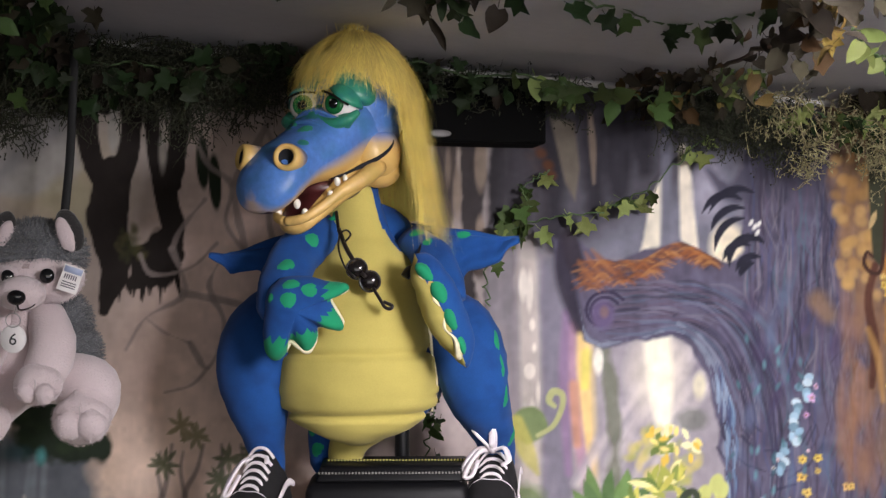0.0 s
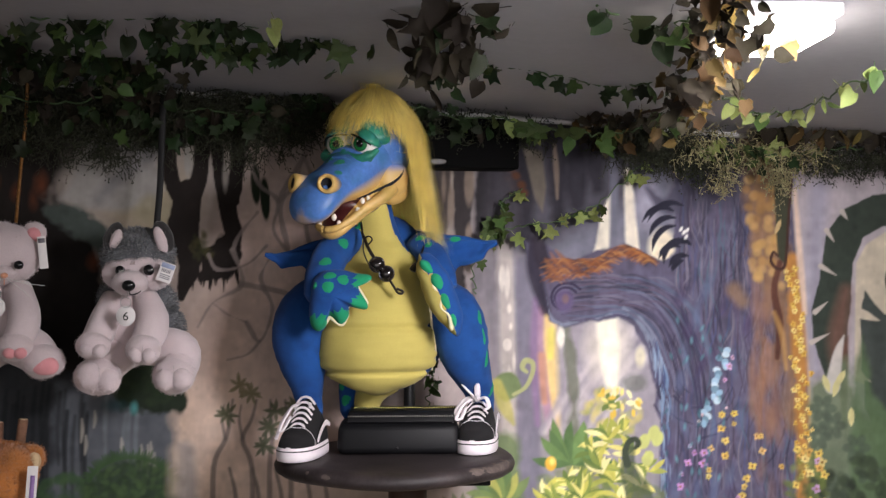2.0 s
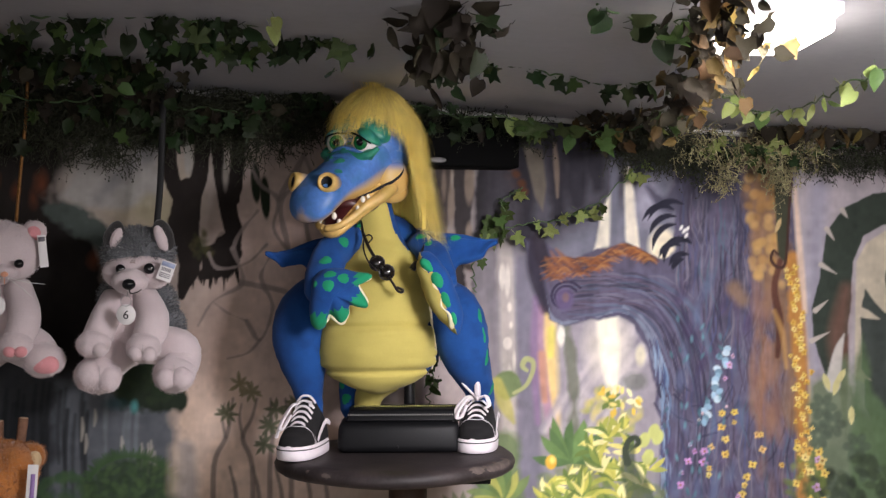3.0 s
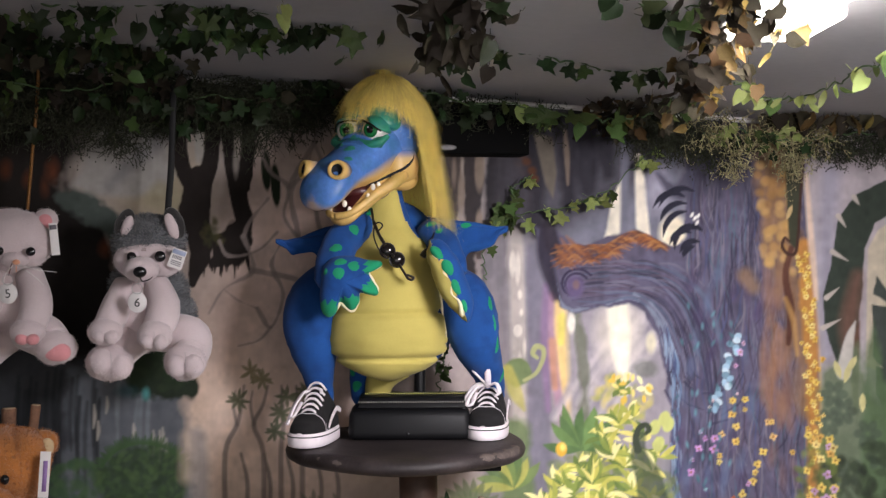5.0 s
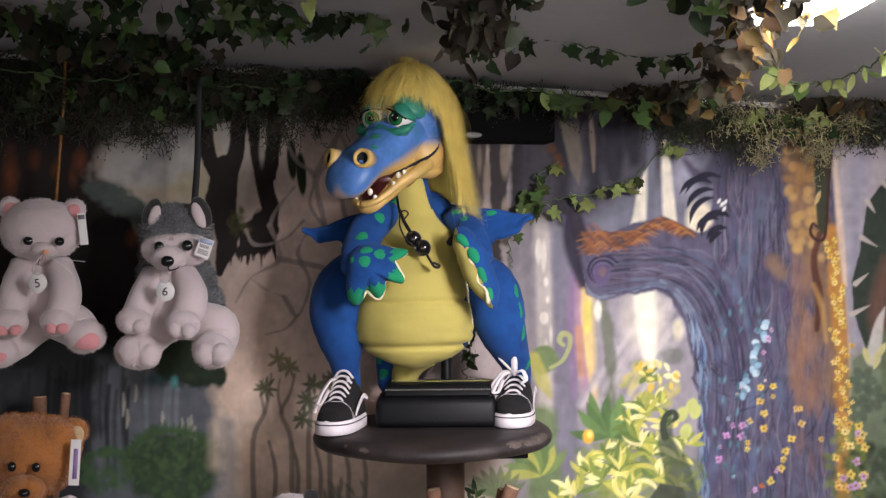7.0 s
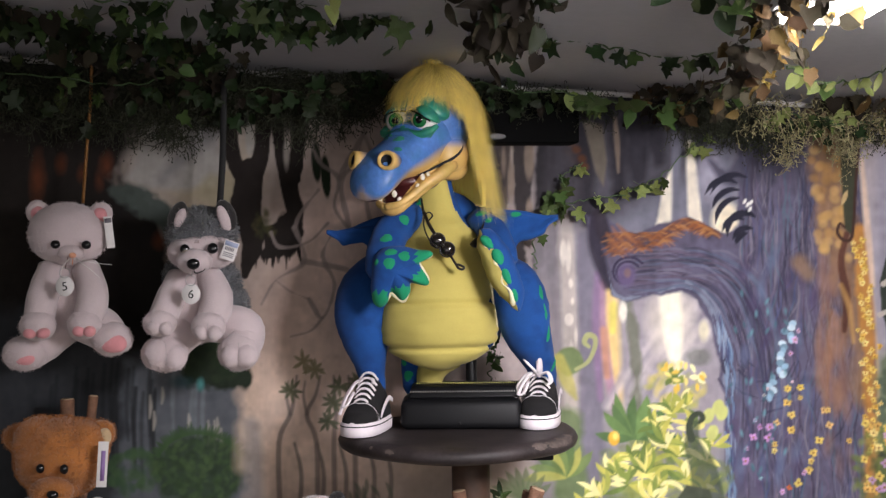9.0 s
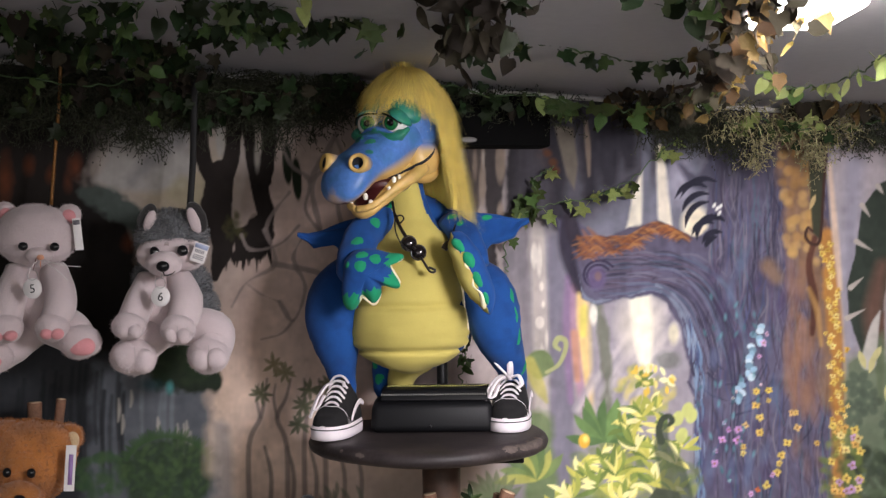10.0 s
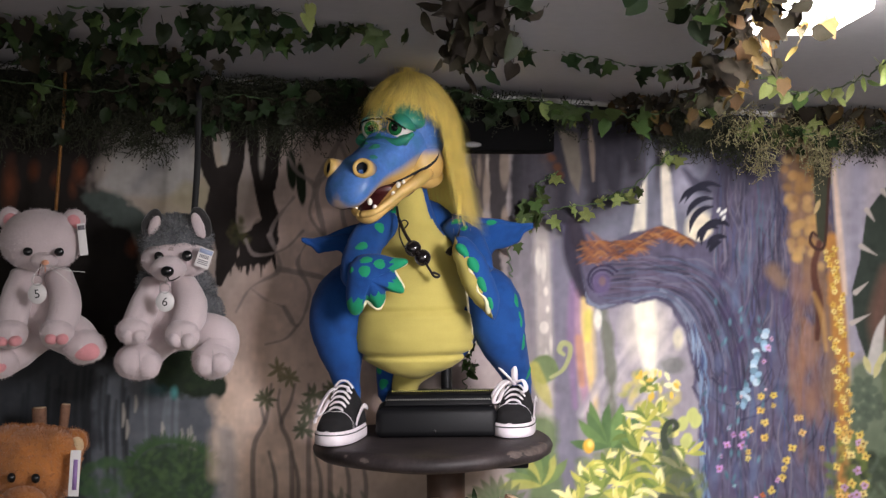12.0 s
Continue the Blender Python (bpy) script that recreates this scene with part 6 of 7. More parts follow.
toy("plush_panda", 516, 945, 1.50,
    [(516, 948, 0.0, 58, 50, 58, 0), (551, 899, 0.0, 15, 10, 15, 1), (474, 918, 0.0, 15, 10, 15, 1), (512, 1020, 0.02, 56, 46, 50, 1), (494, 940, -0.043, 12, 6, 14, 1), (530, 940, -0.043, 12, 6, 14, 1), (512, 960, -0.05, 8, 5, 6, 1)], [],
    [WHITEFUR, plush_mat("black_panda_plush", (0.015, 0.014, 0.015))], "white plush panda with black ears, sitting on the ledge", [((0, 1), 2500, 0.0028, None, 25, 0.2, 0.0007)])

ledge_z = at(57, 1076, 1.50).z
bm = bmesh.new()
box(bm, (-1.1, 1.36, ledge_z - 0.024), (0.35, 1.615, ledge_z), 0.003)
tagged(part("ledge", bm, M["stick_end"]), "plain wooden ledge below the mural for the prizes", "shelf")


def peg(u, v, u2, y, r):
    """A short cut branch, its pale sawn end up."""
    top = at(u, v, y)
    low = at(u2, 900, y)
    low = low + (low - top).normalized() * max(0, (low.z - ledge_z) / max(1e-3, -(low - top).normalized().z)) * 0.999
    t = thing("cut_stick", low, "short cut branch with bark and a pale sawn end", "stick", "cut sticks on the ledge")
    bm = bmesh.new()
    d = top - low
    tube(bm, [d * k / 5 + Vector((0.0015 * math.sin(7 * k), 0, 0)) for k in range(6)], [r * (1 + 0.05 * math.sin(3 * k)) for k in range(6)], 14, 3)
    part("bark", bm, M["stick"], t)
    bm = bmesh.new()
    n = d.normalized()
    tube(bm, [d - n * 0.001, d + n * 0.0012], [r * 0.9, r * 0.88], 14, 1)
    part("sawn_end", bm, M["stick_end"], t, "pale sawn end grain")


for args in ((70, 722, 70, 1.585, 0.0125), (117, 716, 94, 1.58, 0.0085), (768, 884, 770, 1.50, 0.012), (908, 880, 900, 1.50, 0.013), (890, 884, 886, 1.53, 0.008)):
    peg(*args)

PAPER, INK = material("white_card", (0.74, 0.71, 0.70), 0.6, vary=0.05), material("black_ink", (0.01, 0.01, 0.012), 0.5, bump=0)


def digits(text, size, parent, place, mat):
    cu = bpy.data.curves.new("digit", "FONT")
    cu.body, cu.size, cu.align_x, cu.align_y, cu.extrude = text, size, "CENTER", "CENTER", 0.0002
    tmp = bpy.data.objects.new("digit", cu)
    scene.collection.objects.link(tmp)
    bpy.context.view_layer.update()
    me = bpy.data.meshes.new_from_object(tmp.evaluated_get(bpy.context.evaluated_depsgraph_get()))
    bpy.data.objects.remove(tmp)
    me.materials.clear()
    me.materials.append(mat)
    ob = new("digit", me)
    ob.parent, ob.matrix_local = parent, place


def number_tag(u, v, y, text, cord_rgb):
    o = at(u, v, y)
    t = thing("number_tag", o, "round white card tag with handwritten %s on wire" % text, "tag", "number tags")
    bm = bmesh.new()
    rings = [[Vector((r * math.cos(w), z, 1.08 * r * math.sin(w))) for w in (6.28319 * k / 28 for k in range(28))] for r, z in ((0.0155, 0.0008), (0.0162, 0.0), (0.0155, -0.0008))]
    loft(bm, rings)
    part("disc", bm, PAPER, t)
    digits(text, 0.021, t, pose(0, -0.0011, -0.001, 90, 8 if text == "6" else -6, 0), INK)
    bm = bmesh.new()
    tube(bm, [(0.009 * math.cos(a), -0.001, 0.023 + 0.009 * math.sin(a)) for a in (6.28319 * k / 14 for k in range(15))], [0.0006] * 15, 6, 1)
    part("ring", bm, M["steel"], t, "thin wire ring")
    bm = bmesh.new()
    tube(bm, [(0.001, 0.0, 0.030), (0.003, 0.002, 0.040), (0.002, 0.012, 0.05)], [0.0007] * 3, 6, 2)
    part("string", bm, material("tag_string", cord_rgb, 0.8), t)


number_tag(66, 520, 1.455, "5", (0.12, 0.02, 0.02))
number_tag(292, 534, 1.46, "6", (0.4, 0.38, 0.36))


def shop_tag(u, v, y, w, h, tilt, label, bars):
    """A printed swing tag; its unreadable print is plain bars."""
    t = thing("shop_tag", Matrix.Translation(at(u, v, y)) @ Matrix.Rotation(radians(tilt), 4, "Y") @ Matrix.Rotation(radians(14), 4, "Z"), label, "tag", "shop tags")
    bm = bmesh.new()
    box(bm, (-w / 2, -0.0006, -h / 2), (w / 2, 0.0006, h / 2), 0.0004)
    part("card", bm, PAPER, t)
    for x0, x1, z0, z1, mat in bars:
        bm = bmesh.new()
        box(bm, (x0 * w, -0.0012, z0 * h), (x1 * w, -0.0007, z1 * h))
        part("printed_bar", bm, mat, t)


LILAC, GREYINK, SKYBLUE = material("lilac_print", (0.30, 0.18, 0.42), 0.5), material("grey_print", (0.16, 0.15, 0.17), 0.5), material("pale_blue_print", (0.38, 0.44, 0.62), 0.5)
shop_tag(361, 457, 1.49, 0.025, 0.034, 20, "white and pale blue printed card tag with grey bars", [(-0.45, 0.45, 0.22, 0.45, SKYBLUE)] + [(-0.34 + 0.11 * k, -0.28 + 0.11 * k, -0.02, 0.16, GREYINK) for k in range(6)] + [(-0.36, 0.36, -0.16 - 0.09 * k, -0.12 - 0.09 * k, GREYINK) for k in range(3)])
shop_tag(146, 424, 1.515, 0.014, 0.056, -6, "narrow grey card tag seen from its edge", [(-0.4, 0.4, 0.3, 0.44, GREYINK)])
shop_tag(132, 838, 1.445, 0.017, 0.078, 4, "narrow white card tag with a lilac printed stripe", [(-0.16, 0.26, -0.36, 0.30, LILAC)])


def hanger(name, pts, r, mat, label, flat=(1, 1)):
    o = pts[-1]
    t = thing(name, o, label, "cord")
    bm = bmesh.new()
    tube(bm, [p - o for p in pts], [r] * len(pts), 8, 6, 0, flat)
    part("cord", bm, mat, t)


hanger("gold_cord", [at(116, 120, 1.60), at(113, 195, 1.60), at(106, 280, 1.59), at(99, 372, 1.575)], 0.0032, material("gold_braid", (0.22, 0.10, 0.025), 0.4, 0.4, vary=0.5, scale=200, fine=500, bump=0.6), "twisted gold braid cord holding the plush cat")
hanger("black_strap", [at(352, 150, 1.61), at(351, 215, 1.61), at(349, 300, 1.60), at(343, 388, 1.585)], 0.006, material("black_webbing", (0.008, 0.008, 0.009), 0.7, vary=0.2), "flat black webbing strap holding the plush husky", (1, 0.3))
hanger("thin_wire", [on_wall(826, 270, 0.05), on_wall(827, 330, 0.05), on_wall(832, 400, 0.05)], 0.0009, M["steel"], "thin pale wire hanging under the loudspeaker")

# ---- loudspeaker and lamp ----
def loudspeaker():
    a, b = on_wall(800, 268, 0.07), on_wall(982, 268, 0.07)
    w, h = (b - a).length, on_wall(890, 178, 0.07).z - on_wall(890, 268, 0.07).z
    mid = (a + b) / 2
    t = thing("loudspeaker", Matrix.Translation(mid) @ Matrix.Rotation(WALL_TURN, 4, "Z"), "long black loudspeaker box under the ceiling with an oval badge", "loudspeaker")
    bm = bmesh.new()
    box(bm, (-w / 2, 0.0, 0.0), (w / 2, 0.066, h), 0.004)
    part("cabinet", bm, material("matt_black_cabinet", (0.004, 0.004, 0.004), 0.9, vary=0.2, spec=0.1), t)
    bm = bmesh.new()
    box(bm, (-w / 2 + 0.004, -0.006, 0.002), (w / 2 - 0.004, -0.0005, h - 0.004), 0.002)
    part("grille", bm, material("black_grille_cloth", (0.004, 0.004, 0.004), 0.95, vary=0.2, fine=900, bump=0.3, spec=0.1), t)
    bm = bmesh.new()
    ball(bm, (-w / 2 + 0.040, -0.0065, 0.012), (0.017, 0.0012, 0.0055), 0, 20)
    part("badge", bm, material("silver_badge", (0.13, 0.125, 0.125), 0.5, 0.2), t, "small oval silver badge")


loudspeaker()


def flood_lamp(c, label, turn=0):
    t = thing("ceiling_lamp", Matrix.Translation(c) @ Matrix.Rotation(radians(turn), 4, "Z"), label, "lamp", "ceiling lamps")
    bm = bmesh.new()
    box(bm, (-0.058, -0.086, 0.020), (0.058, 0.086, 0.036), 0.003)
    part("housing", bm, material("white_lamp_housing", (0.6, 0.6, 0.6), 0.4), t)
    bm = bmesh.new()
    box(bm, (-0.052, -0.078, 0.0), (0.052, 0.078, 0.0195), 0.008)
    part("diffuser", bm, glow("lit_diffuser", (1.0, 0.93, 0.88), 14), t, "glowing white diffuser")


flood_lamp(LAMP_AT, "glaring white flat lamp on the ceiling behind dry leaves")
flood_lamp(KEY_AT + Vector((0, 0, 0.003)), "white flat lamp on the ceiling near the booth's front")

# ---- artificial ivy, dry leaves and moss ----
# ivy greens hold light: the first darkened for shade, the last brightened as lit
IVY = [material("ivy_shaded_green", (0.015, 0.026, 0.009), 0.5, vary=0.45, scale=60, fine=240, bump=0.2, spec=0.2, random_tint=0.45), material("ivy_mid_green", (0.050, 0.078, 0.022), 0.5, vary=0.4, scale=60, fine=240, bump=0.2, spec=0.2, random_tint=0.4),
       material("ivy_lit_green", (0.19, 0.23, 0.07), 0.5, vary=0.35, scale=60, fine=240, bump=0.2, spec=0.2, random_tint=0.3)]
# the last dry leaf colour is paled to show the lamp's glare on it
DRY = [material("dry_leaf_brown", (0.075, 0.046, 0.014), 0.65, vary=0.45, scale=50, fine=240, bump=0.3, spec=0.2, random_tint=0.45), material("dry_leaf_gold", (0.24, 0.155, 0.04), 0.6, vary=0.5, scale=50, fine=240, bump=0.3, spec=0.2, random_tint=0.35), material("dry_leaf_dark", (0.022, 0.017, 0.010), 0.7, vary=0.4, scale=50, bump=0.3, spec=0.2, random_tint=0.4), material("dry_leaf_lamplit", (0.54, 0.40, 0.15), 0.6, vary=0.3, scale=50, fine=240, bump=0.3, spec=0.2, random_tint=0.3)]
VINE = [material("vine_green", (0.05, 0.09, 0.03), 0.6, vary=0.3, scale=80), material("vine_brown", (0.06, 0.038, 0.022), 0.8, vary=0.4, scale=80)]
OUTLINES = {"ivy": ((0.0, 0.0), (0.27, -0.14), (0.55, 0.02), (0.31, 0.25), (0.50, 0.54), (0.19, 0.60), (0.0, 1.05)), "heart": ((0.0, 0.0), (0.20, -0.08), (0.38, 0.10), (0.40, 0.34), (0.30, 0.60), (0.14, 0.84), (0.0, 1.0)),
            "maple": ((0.0, 0.0), (0.26, -0.08), (0.44, 0.14), (0.37, 0.34), (0.42, 0.56), (0.22, 0.74), (0.0, 1.05)), "long": ((0.0, 0.0), (0.10, 0.08), (0.17, 0.28), (0.18, 0.48), (0.14, 0.70), (0.07, 0.88), (0.0, 1.0))}
LEAF_MESH = {}


def leaf_mesh(kind, mat, k):
    """A leaf one unit long, folded along its rib and curled at the rim, on a short stalk."""
    key = (kind, mat.name, k)
    if key not in LEAF_MESH:
        g = random.Random(k * 7 + len(kind))
        half_ = OUTLINES[kind]
        dry = "dry" in mat.name
        fold, curlv, skew = g.uniform(0.1, 0.4) + 0.25 * dry, g.uniform(-0.35, 0.35) * (2.2 if dry else 1), g.uniform(-0.15, 0.15)
        bm = bmesh.new()

        def vert(x, y):
            return bm.verts.new((x + skew * y * y, y, fold * abs(x) + curlv * (y - 0.4) ** 2 + 0.05 * math.sin(5 * x + 6 * y + k)))
        ribs = [vert(0, y) for y in (0.0, 0.2, 0.4, 0.65)] + [vert(0, half_[-1][1])]
        for s in (-1, 1):
            rim = [vert(s * x * g.uniform(0.88, 1.08), y) for x, y in half_[1:-1]]
            seq = [ribs[0]] + rim + [ribs[-1]]
            for a, b, c in ((seq[0], seq[1], ribs[1]), (seq[1], seq[2], ribs[1]), (seq[2], seq[3], ribs[2]), (ribs[1], seq[2], ribs[2]), (seq[3], seq[4], ribs[3]), (ribs[2], seq[3], ribs[3]), (seq[4], seq[5], ribs[3]), (seq[5], seq[6], ribs[3])):
                bm.faces.new((a, b, c) if s > 0 else (c, b, a))
        for w in (0, 2.1, 4.2):
            a, b = (Vector((0.018 * math.cos(x), 0, 0.018 * math.sin(x) + fold * 0.0)) for x in (w, w + 2.1))
            bm.faces.new([bm.verts.new(p) for p in (a, b, b + Vector((0.05, -0.42, -0.1)), a + Vector((0.05, -0.42, -0.1)))])
        me = bpy.data.meshes.new("leaf")
        bm.normal_update()
        bm.to_mesh(me)
        bm.free()
        me.materials.append(mat)
        me.polygons.foreach_set("use_smooth", [True] * len(me.polygons))
        LEAF_MESH[key] = me
    return LEAF_MESH[key]


def add_leaf(parent, origin, place, size, kind, mat, g, tip=None, face=None):
    ob = new("leaf", leaf_mesh(kind, mat, g.randrange(5)))
    d = Vector(tip or (g.gauss(0, 0.75), g.gauss(-0.1, 0.45), -0.9 + g.gauss(0, 0.5))).normalized()
    f = Vector(face or (g.gauss(0, 0.65), -1, g.gauss(-0.3, 0.75)))
    x = d.cross(f).normalized()
    z = x.cross(d)
    m = Matrix((x, d, z)).transposed().to_4x4()
    ob.parent = parent
    ob.matrix_local = Matrix.Translation(place - origin) @ m @ Matrix.Scale(size, 4)
    return ob


def garland(name, pts, n, size, mats, kinds, seed, label, spread=0.02, vine=1.6, vmat=0, waves=0.008):
    """A strand of artificial leaves along a curve."""
    g = random.Random(seed)
    o = pts[0]
    t = thing(name, o, label, "garland", "leaf garlands")
    path = spline([tuple(p) for p in pts], 8)
    if vine:
        bm = bmesh.new()
        tube(bm, [Vector(p) - o + Vector((g.gauss(0, waves * 0.3), g.gauss(0, waves * 0.3), g.gauss(0, waves * 0.3))) for p in path], [vine / 1000] * len(path), 6, 2)
        part("vine", bm, VINE[vmat], t)
    for _ in range(n):
        p = Vector(path[g.randrange(len(path))])
        q = p + Vector((g.gauss(0, spread), g.gauss(0, spread), g.gauss(0, spread) - spread * 0.4))
        q.z = min(q.z, ceiling_z(q.x, q.y) - 0.006)
        q.y = min(q.y, WALL_Y + WALL_T * q.x - 0.02)
        add_leaf(t, o, q, g.uniform(*size), g.choice(kinds), g.choice(mats), g)
    return t


def moss(name, spots, n, length, mats, seed, label):
    """Dried moss: forked fine twigs, too many to count."""
    g = random.Random(seed)
    o = spots[0][0]
    verts, faces = [], []

    for _ in range(n):
        c, sx, sz = spots[g.randrange(len(spots))]
        p = c + Vector((g.gauss(0, sx), g.gauss(0, 0.012), g.gauss(0, sz)))
        p.z = min(p.z, ceiling_z(p.x, p.y) - 0.004)
        p.y = min(p.y, WALL_Y + WALL_T * p.x - 0.012)
        grow(p, Vector((g.gauss(0, 0.8), g.gauss(-0.35, 0.4), g.gauss(-0.5, 0.6))).normalized(), g.uniform(*length), g, verts, faces, o, 2)
    me = bpy.data.meshes.new(name)
    me.from_pydata(verts, [], faces)
    me.materials.append(mats)
    ob = new(name, me)
    ob.location = o
    return tagged(ob, label, "moss", kind="stuff")


def grow(p, d, l, g, verts, faces, o, depth, w=0.0012):
    """One twig with its forks, as a narrow strip that ends in a small bud."""
    acr = d.cross(Vector((g.gauss(0, 1), g.gauss(0, 1), g.gauss(0, 1)))).normalized() * w
    last = None
    for k in range(4):
        q, s = p - o, 1 - 0.2 * k
        verts.extend([tuple(q - acr * s), tuple(q + acr * s)])
        now = len(verts) - 2
        if last is not None:
            faces.append((last, last + 1, now + 1, now))
        last = now
        if depth and k and g.random() < 0.7:
            grow(p, (d + Vector((g.gauss(0, 0.8), g.gauss(0, 0.6), g.gauss(0, 0.8)))).normalized(), l * 0.5, g, verts, faces, o, depth - 1, w * 0.85)
        d = (d + Vector((g.gauss(0, 0.3), g.gauss(0, 0.3), g.gauss(-0.06, 0.3)))).normalized()
        p = p + d * (l / 4)
    if g.random() < 0.22:
        q = p - o
        r = 0.0016
        i = len(verts)
        verts.extend([tuple(q + Vector(x) * r) for x in ((1, 0, 0), (0, 1, 0), (-1, 0, 0), (0, -1, 0), (0, 0, 1.4), (0, 0, -1.4))])
        faces.extend([(i + a, i + (a + 1) % 4, i + b) for a in range(4) for b in (4, 5)])


C, W = on_ceiling, on_wall
MOSS_DARK = material("dark_olive_moss", (0.024, 0.026, 0.012), 0.9, vary=0.4, scale=40, bump=0, random_tint=0.5, island=True)
MOSS_PALE = material("dry_pale_moss", (0.28, 0.245, 0.13), 0.9, vary=0.4, scale=40, bump=0, random_tint=0.4, island=True)


def strip(u0, u1, v0, v1, n, off, sx, sz):
    return [(W(u0 + (u1 - u0) * k / (n - 1), v0 + (v1 - v0) * k / (n - 1), off), sx, sz) for k in range(n)]


moss("moss", strip(-120, 330, 155, 175, 14, 0.05, 0.03, 0.022), 1500, (0.03, 0.07), MOSS_DARK, 31, "dark olive dried moss along the ceiling's edge")
moss("moss", strip(300, 600, 165, 175, 9, 0.05, 0.03, 0.020), 900, (0.03, 0.07), MOSS_DARK, 32, "dark olive dried moss along the ceiling's edge")
moss("moss", [(W(u, v, 0.05), 0.02, 0.012) for u, v in ((20, 225), (90, 215), (170, 228), (235, 232), (262, 245), (330, 215), (470, 222), (505, 232), (590, 210))], 420, (0.03, 0.06), MOSS_DARK, 38, "dark olive moss wisps hanging over the mural")
moss("moss", strip(600, 1000, 165, 200, 10, 0.06, 0.03, 0.012), 600, (0.025, 0.05), MOSS_DARK, 33, "dark olive dried moss above the loudspeaker")
moss("moss", strip(1160, 1330, 205, 240, 7, 0.06, 0.028, 0.022), 900, (0.025, 0.05), MOSS_DARK, 34, "dark olive dried moss over the painted trunk")
moss("moss", strip(1290, 1500, 215, 235, 8, 0.10, 0.022, 0.016), 190, (0.03, 0.06), MOSS_PALE, 35, "pale dry moss tufts over the painted trunk")
moss("moss", [(W(1345, 285, 0.08), 0.012, 0.02), (W(1350, 262, 0.08), 0.012, 0.02), (W(1450, 280, 0.08), 0.012, 0.016), (W(1440, 255, 0.08), 0.014, 0.016)], 170, (0.02, 0.04), MOSS_PALE, 36, "pale dry moss hanging in small tufts")
moss("moss", strip(1490, 1700, 235, 240, 8, 0.06, 0.025, 0.018), 520, (0.025, 0.055), MOSS_DARK, 37, "brownish dried moss along the ceiling's edge")

garland("ivy_garland", [C(-120, 25), C(-10, 20), C(70, 45), C(140, 75), C(210, 60), C(270, 85), C(330, 95)], 110, (0.022, 0.044), [IVY[0], IVY[0], DRY[2], IVY[1]], ["ivy", "ivy", "heart"], 41, "dense artificial ivy under the ceiling, green darkened for shade", 0.024)
garland("ivy_garland", [C(120, 10), C(230, 15), C(330, 10), C(440, 15), C(530, 25)], 36, (0.020, 0.036), [IVY[0], IVY[1], IVY[0]], ["ivy", "ivy", "heart"], 42, "artificial ivy under the ceiling in shade-darkened green", 0.018)
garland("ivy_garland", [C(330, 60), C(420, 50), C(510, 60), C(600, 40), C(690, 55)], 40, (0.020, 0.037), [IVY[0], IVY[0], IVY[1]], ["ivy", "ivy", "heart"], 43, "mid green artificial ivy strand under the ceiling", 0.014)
garland("ivy_garland", [W(-120, 130, 0.10), W(60, 150, 0.10), W(200, 160, 0.10), W(300, 130, 0.12), W(340, 170, 0.10)], 80, (0.020, 0.040), [IVY[0], IVY[0], IVY[1], DRY[2]], ["ivy", "ivy", "heart"], 44, "artificial ivy along the wall's top in shade-darkened green", 0.028)
garland("ivy_garland", [W(330, 170, 0.08), W(430, 170, 0.08), W(520, 175, 0.08), W(620, 160, 0.08)], 52, (0.020, 0.036), [IVY[0], IVY[0], DRY[2]], ["ivy", "ivy", "heart"], 45, "artificial ivy along the wall's top in shade-darkened green", 0.022)
garland("ivy_garland", [W(600, 150, 0.10), W(700, 165, 0.10), W(790, 160, 0.10), W(870, 178, 0.12), W(940, 180, 0.12)], 34, (0.020, 0.036), [IVY[0], IVY[0], DRY[2]], ["ivy", "ivy", "heart"], 46, "artificial ivy drooping over the loudspeaker in shade-darkened green", 0.016)
garland("dry_leaf_spray", [C(860, -40), C(845, 10), C(835, 45), C(832, 75)], 84, (0.022, 0.042), [DRY[2], DRY[2], DRY[2], IVY[0]], ["heart", "long", "ivy"], 47, "dark brown and green dry leaf spray under the ceiling", 0.027, 2.2, 1)
garland("ivy_strand", [C(890, 60), C(930, 85), C(1000, 92), C(1060, 102), C(1130, 118), C(1200, 112), C(1270, 100)], 17, (0.026, 0.040), [IVY[0], IVY[1]], ["ivy", "ivy", "heart"], 48, "thin strand of mid green ivy across the ceiling", 0.008)
garland("ivy_strand", [W(930, 175, 0.16), W(1010, 190, 0.16), W(1080, 200, 0.16), W(1140, 205, 0.16), W(1200, 190, 0.17), W(1260, 160, 0.19)], 26, (0.026, 0.042), [IVY[1], IVY[2], IVY[1]], ["ivy", "ivy", "heart"], 49, "ivy strand along the wall's top, coloured as lit green", 0.012)
garland("dry_branch", [W(1090, 195, 0.10), W(1150, 180, 0.14), W(1210, 165, 0.22), C(1265, 145, 0.05), C(1300, 110, 0.05), C(1325, 50, 0.025), C(1345, -10, 0.025), C(1360, -70, 0.025)], 190, (0.014, 0.030), [DRY[2], DRY[2], DRY[2], DRY[0]], ["heart", "long", "maple"], 50, "dark dry leaf branch running up to the lamp", 0.024, 3.0, 1)
garland("autumn_spray", [C(1322, 118, 0.05), C(1330, 95, 0.025), C(1338, 60, 0.025), C(1345, 25, 0.025), C(1350, -5, 0.025), C(1352, -40, 0.025)], 46, (0.014, 0.028), [DRY[0], DRY[2], DRY[1], DRY[1]], ["maple", "ivy", "long"], 51, "golden brown autumn leaves lit by the lamp beside them", 0.018, 2.0, 1)
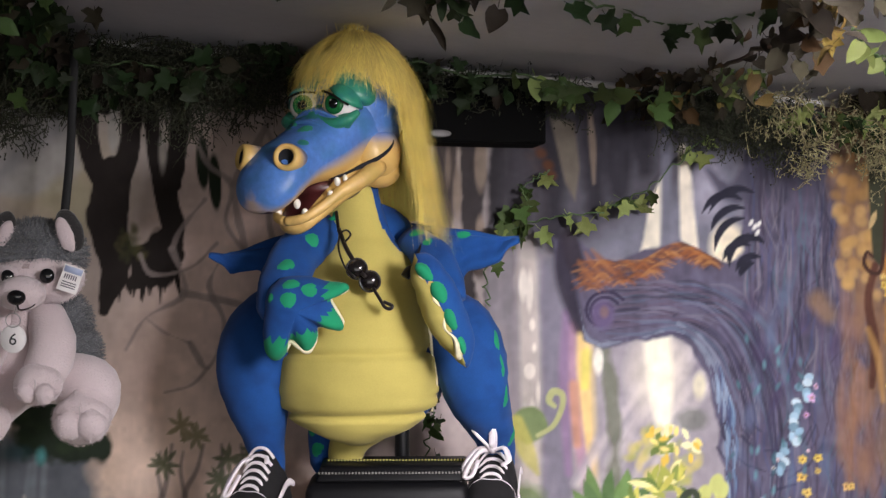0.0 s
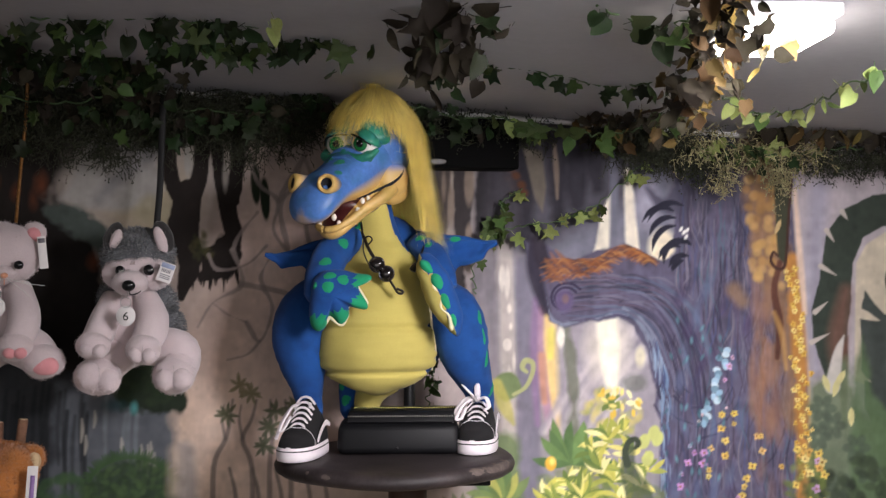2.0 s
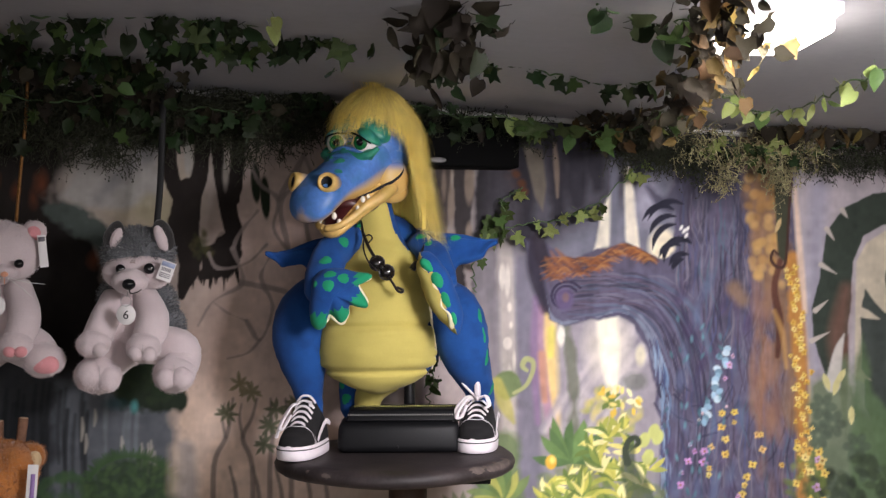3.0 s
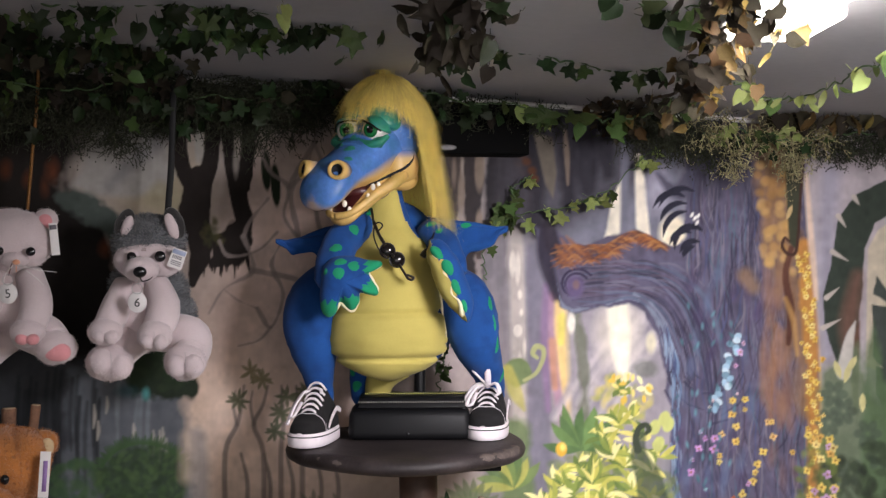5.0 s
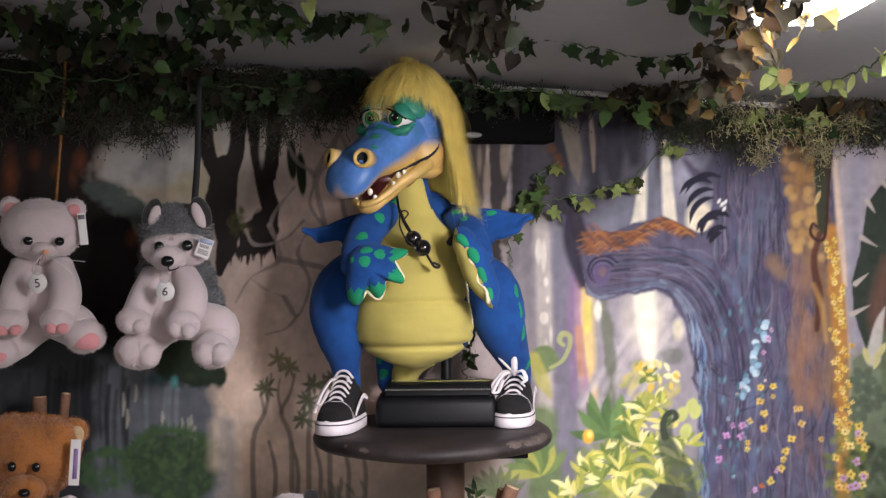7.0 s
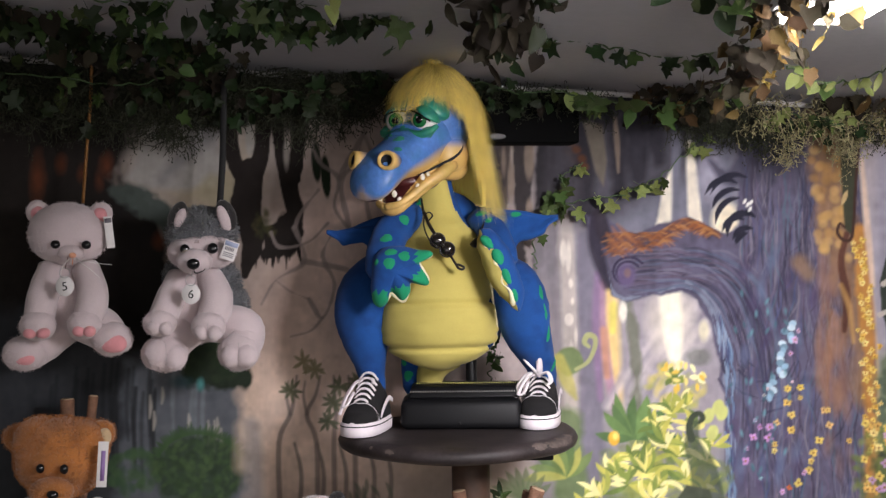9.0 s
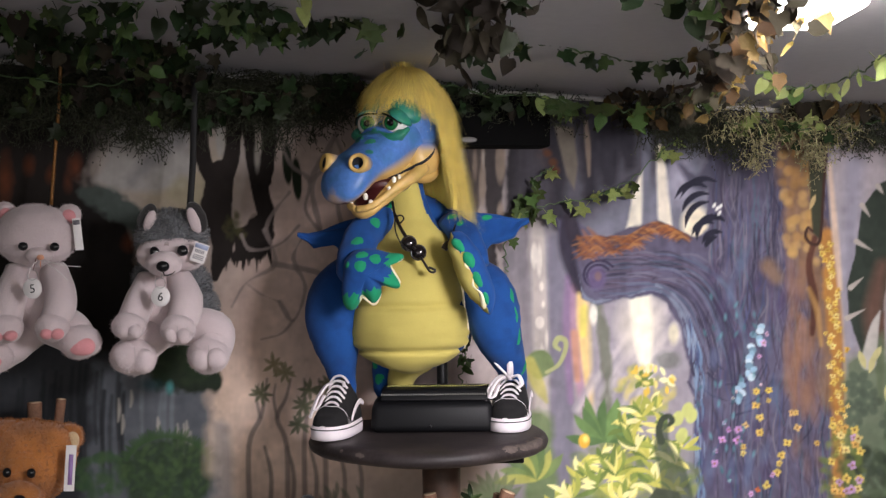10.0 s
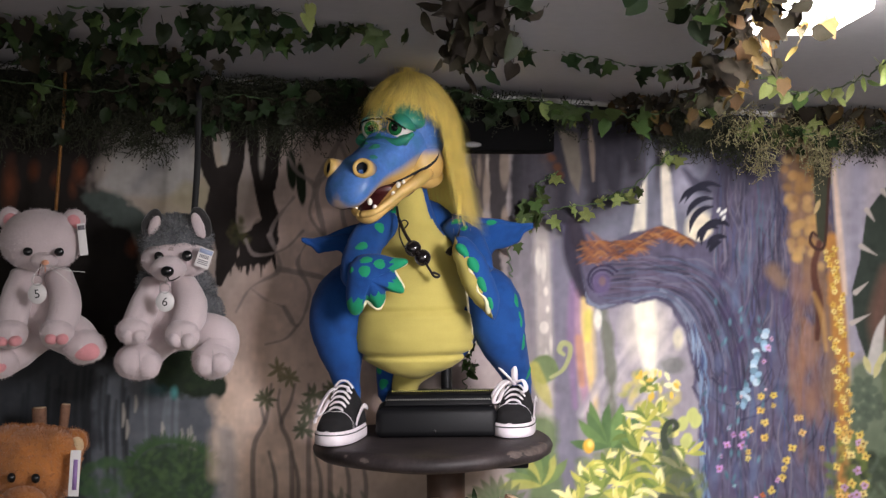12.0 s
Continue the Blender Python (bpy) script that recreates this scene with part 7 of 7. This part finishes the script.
garland("autumn_spray", [C(1395, 22, 0.025), C(1420, 26, 0.025), C(1445, 22, 0.025), C(1470, 8, 0.025)], 8, (0.016, 0.028), [DRY[3], DRY[3], DRY[1]], ["maple", "ivy"], 60, "dry leaves hanging along the lamp's edge, coloured pale as lit", 0.008, 1.4, 1)
garland("autumn_spray", [C(1335, -25, 0.025), C(1355, -5, 0.025), C(1378, 10, 0.025), C(1400, 15, 0.025)], 22, (0.015, 0.028), [DRY[1], DRY[1], DRY[0], DRY[3]], ["maple", "heart", "ivy"], 59, "golden brown autumn leaves in front of the lamp", 0.012, 1.6, 1)
garland("ivy_strand", [C(1345, 135, 0.05), C(1385, 158, 0.05), C(1430, 164, 0.05), C(1480, 158, 0.05), C(1530, 135, 0.05), C(1580, 104, 0.05), C(1680, 80, 0.05)], 26, (0.018, 0.032), [IVY[2], IVY[2], IVY[1]], ["heart", "long"], 52, "thin ivy strand below the lamp, green brightened as if lit", 0.006, 1.3)
garland("dry_branch", [W(1420, 190, 0.10), W(1480, 160, 0.14), W(1540, 140, 0.16), W(1620, 130, 0.16), W(1720, 120, 0.16)], 46, (0.028, 0.050), [DRY[2], DRY[0], DRY[2]], ["heart", "long", "maple"], 53, "dark brown dry leaf branch along the wall's top", 0.020, 2.4, 1)
garland("ivy_garland", [W(1290, 225, 0.10), W(1370, 225, 0.11), W(1440, 240, 0.11), W(1500, 230, 0.10), W(1600, 225, 0.10)], 24, (0.024, 0.038), [IVY[1], IVY[0], IVY[2]], ["ivy", "ivy", "heart"], 54, "green ivy leaves among pale moss", 0.018)
garland("ivy_strand", [W(1210, 250, 0.05), W(1165, 290, 0.04), W(1115, 335, 0.04), W(1050, 360, 0.04), W(990, 368, 0.04), W(930, 385, 0.04)], 18, (0.020, 0.034), [IVY[1], IVY[2], IVY[2]], ["ivy"], 55, "green ivy strand trailing down the mural", 0.009, 1.2)
garland("ivy_strand", [W(985, 300, 0.04), W(950, 330, 0.04), W(960, 360, 0.04), W(920, 400, 0.04), W(900, 440, 0.05), W(905, 490, 0.05)], 14, (0.020, 0.034), [IVY[1], IVY[1], IVY[2]], ["ivy"], 56, "green ivy strand trailing down the mural beside the puppet", 0.009, 1.2)
garland("ivy_strand", [W(850, 560, 0.05), W(838, 610, 0.05), W(828, 650, 0.05), W(822, 690, 0.05), W(815, 740, 0.05)], 15, (0.018, 0.030), [IVY[0], IVY[1], IVY[2]], ["ivy", "ivy", "heart"], 57, "short green ivy strand behind the stand", 0.009, 1.2)
garland("ivy_strand", [C(1120, -30), C(1180, 0), C(1230, 10), C(1290, -10)], 9, (0.026, 0.040), [IVY[0], IVY[1]], ["heart", "ivy"], 58, "few green leaves on a strand under the ceiling", 0.008)
bm = bmesh.new()
q0 = W(1420, 128, 0.12)
tube(bm, [W(u, v, 0.12) - q0 for u, v in ((1420, 128), (1480, 114), (1540, 103), (1640, 88))], [0.0018] * 4, 8, 4)
twig_ob = part("bare_twig", bm, VINE[1])
twig_ob.location = q0
tagged(twig_ob, "thin bare reddish twig along the ceiling", "twig")
one = thing("hanging_leaf", C(543, -10), "single pale yellow-green ivy leaf hanging from the ceiling", "leaf")
g1 = random.Random(9)
for u, v, s in ((540, 24, 0.026), (546, 8, 0.022)):
    add_leaf(one, one.location, C(u, v, 0.03), s, "heart", IVY[2], g1, (0.2, 0, -1), (0.8, -1, 0.0))


def small_plant():
    """A little leafy sprig beside the post."""
    foot = at(842, 930, 1.575)
    base = Vector((foot.x, foot.y, ledge_z))
    t = thing("small_plant", base, "small dark green leafy sprig beside the wooden post", "plant")
    top = at(842, 884, 1.575) - base
    bm = bmesh.new()
    tube(bm, [Vector((0, 0, 0)), top * 0.5 + Vector((0.003, 0, 0)), top], [0.0022, 0.0018, 0.0012], 8, 4)
    part("stem", bm, VINE[0], t)
    g = random.Random(61)
    for k in range(16):
        a = radians(25 + 130 * k / 15 + g.gauss(0, 6))
        add_leaf(t, base, base + top * g.uniform(0.75, 1.0), g.uniform(0.018, 0.030), "long", g.choice([IVY[0], IVY[1]]), g, (math.cos(a), g.gauss(0, 0.3), math.sin(a)), (g.gauss(0, 0.4), -1, 0.3))


small_plant()
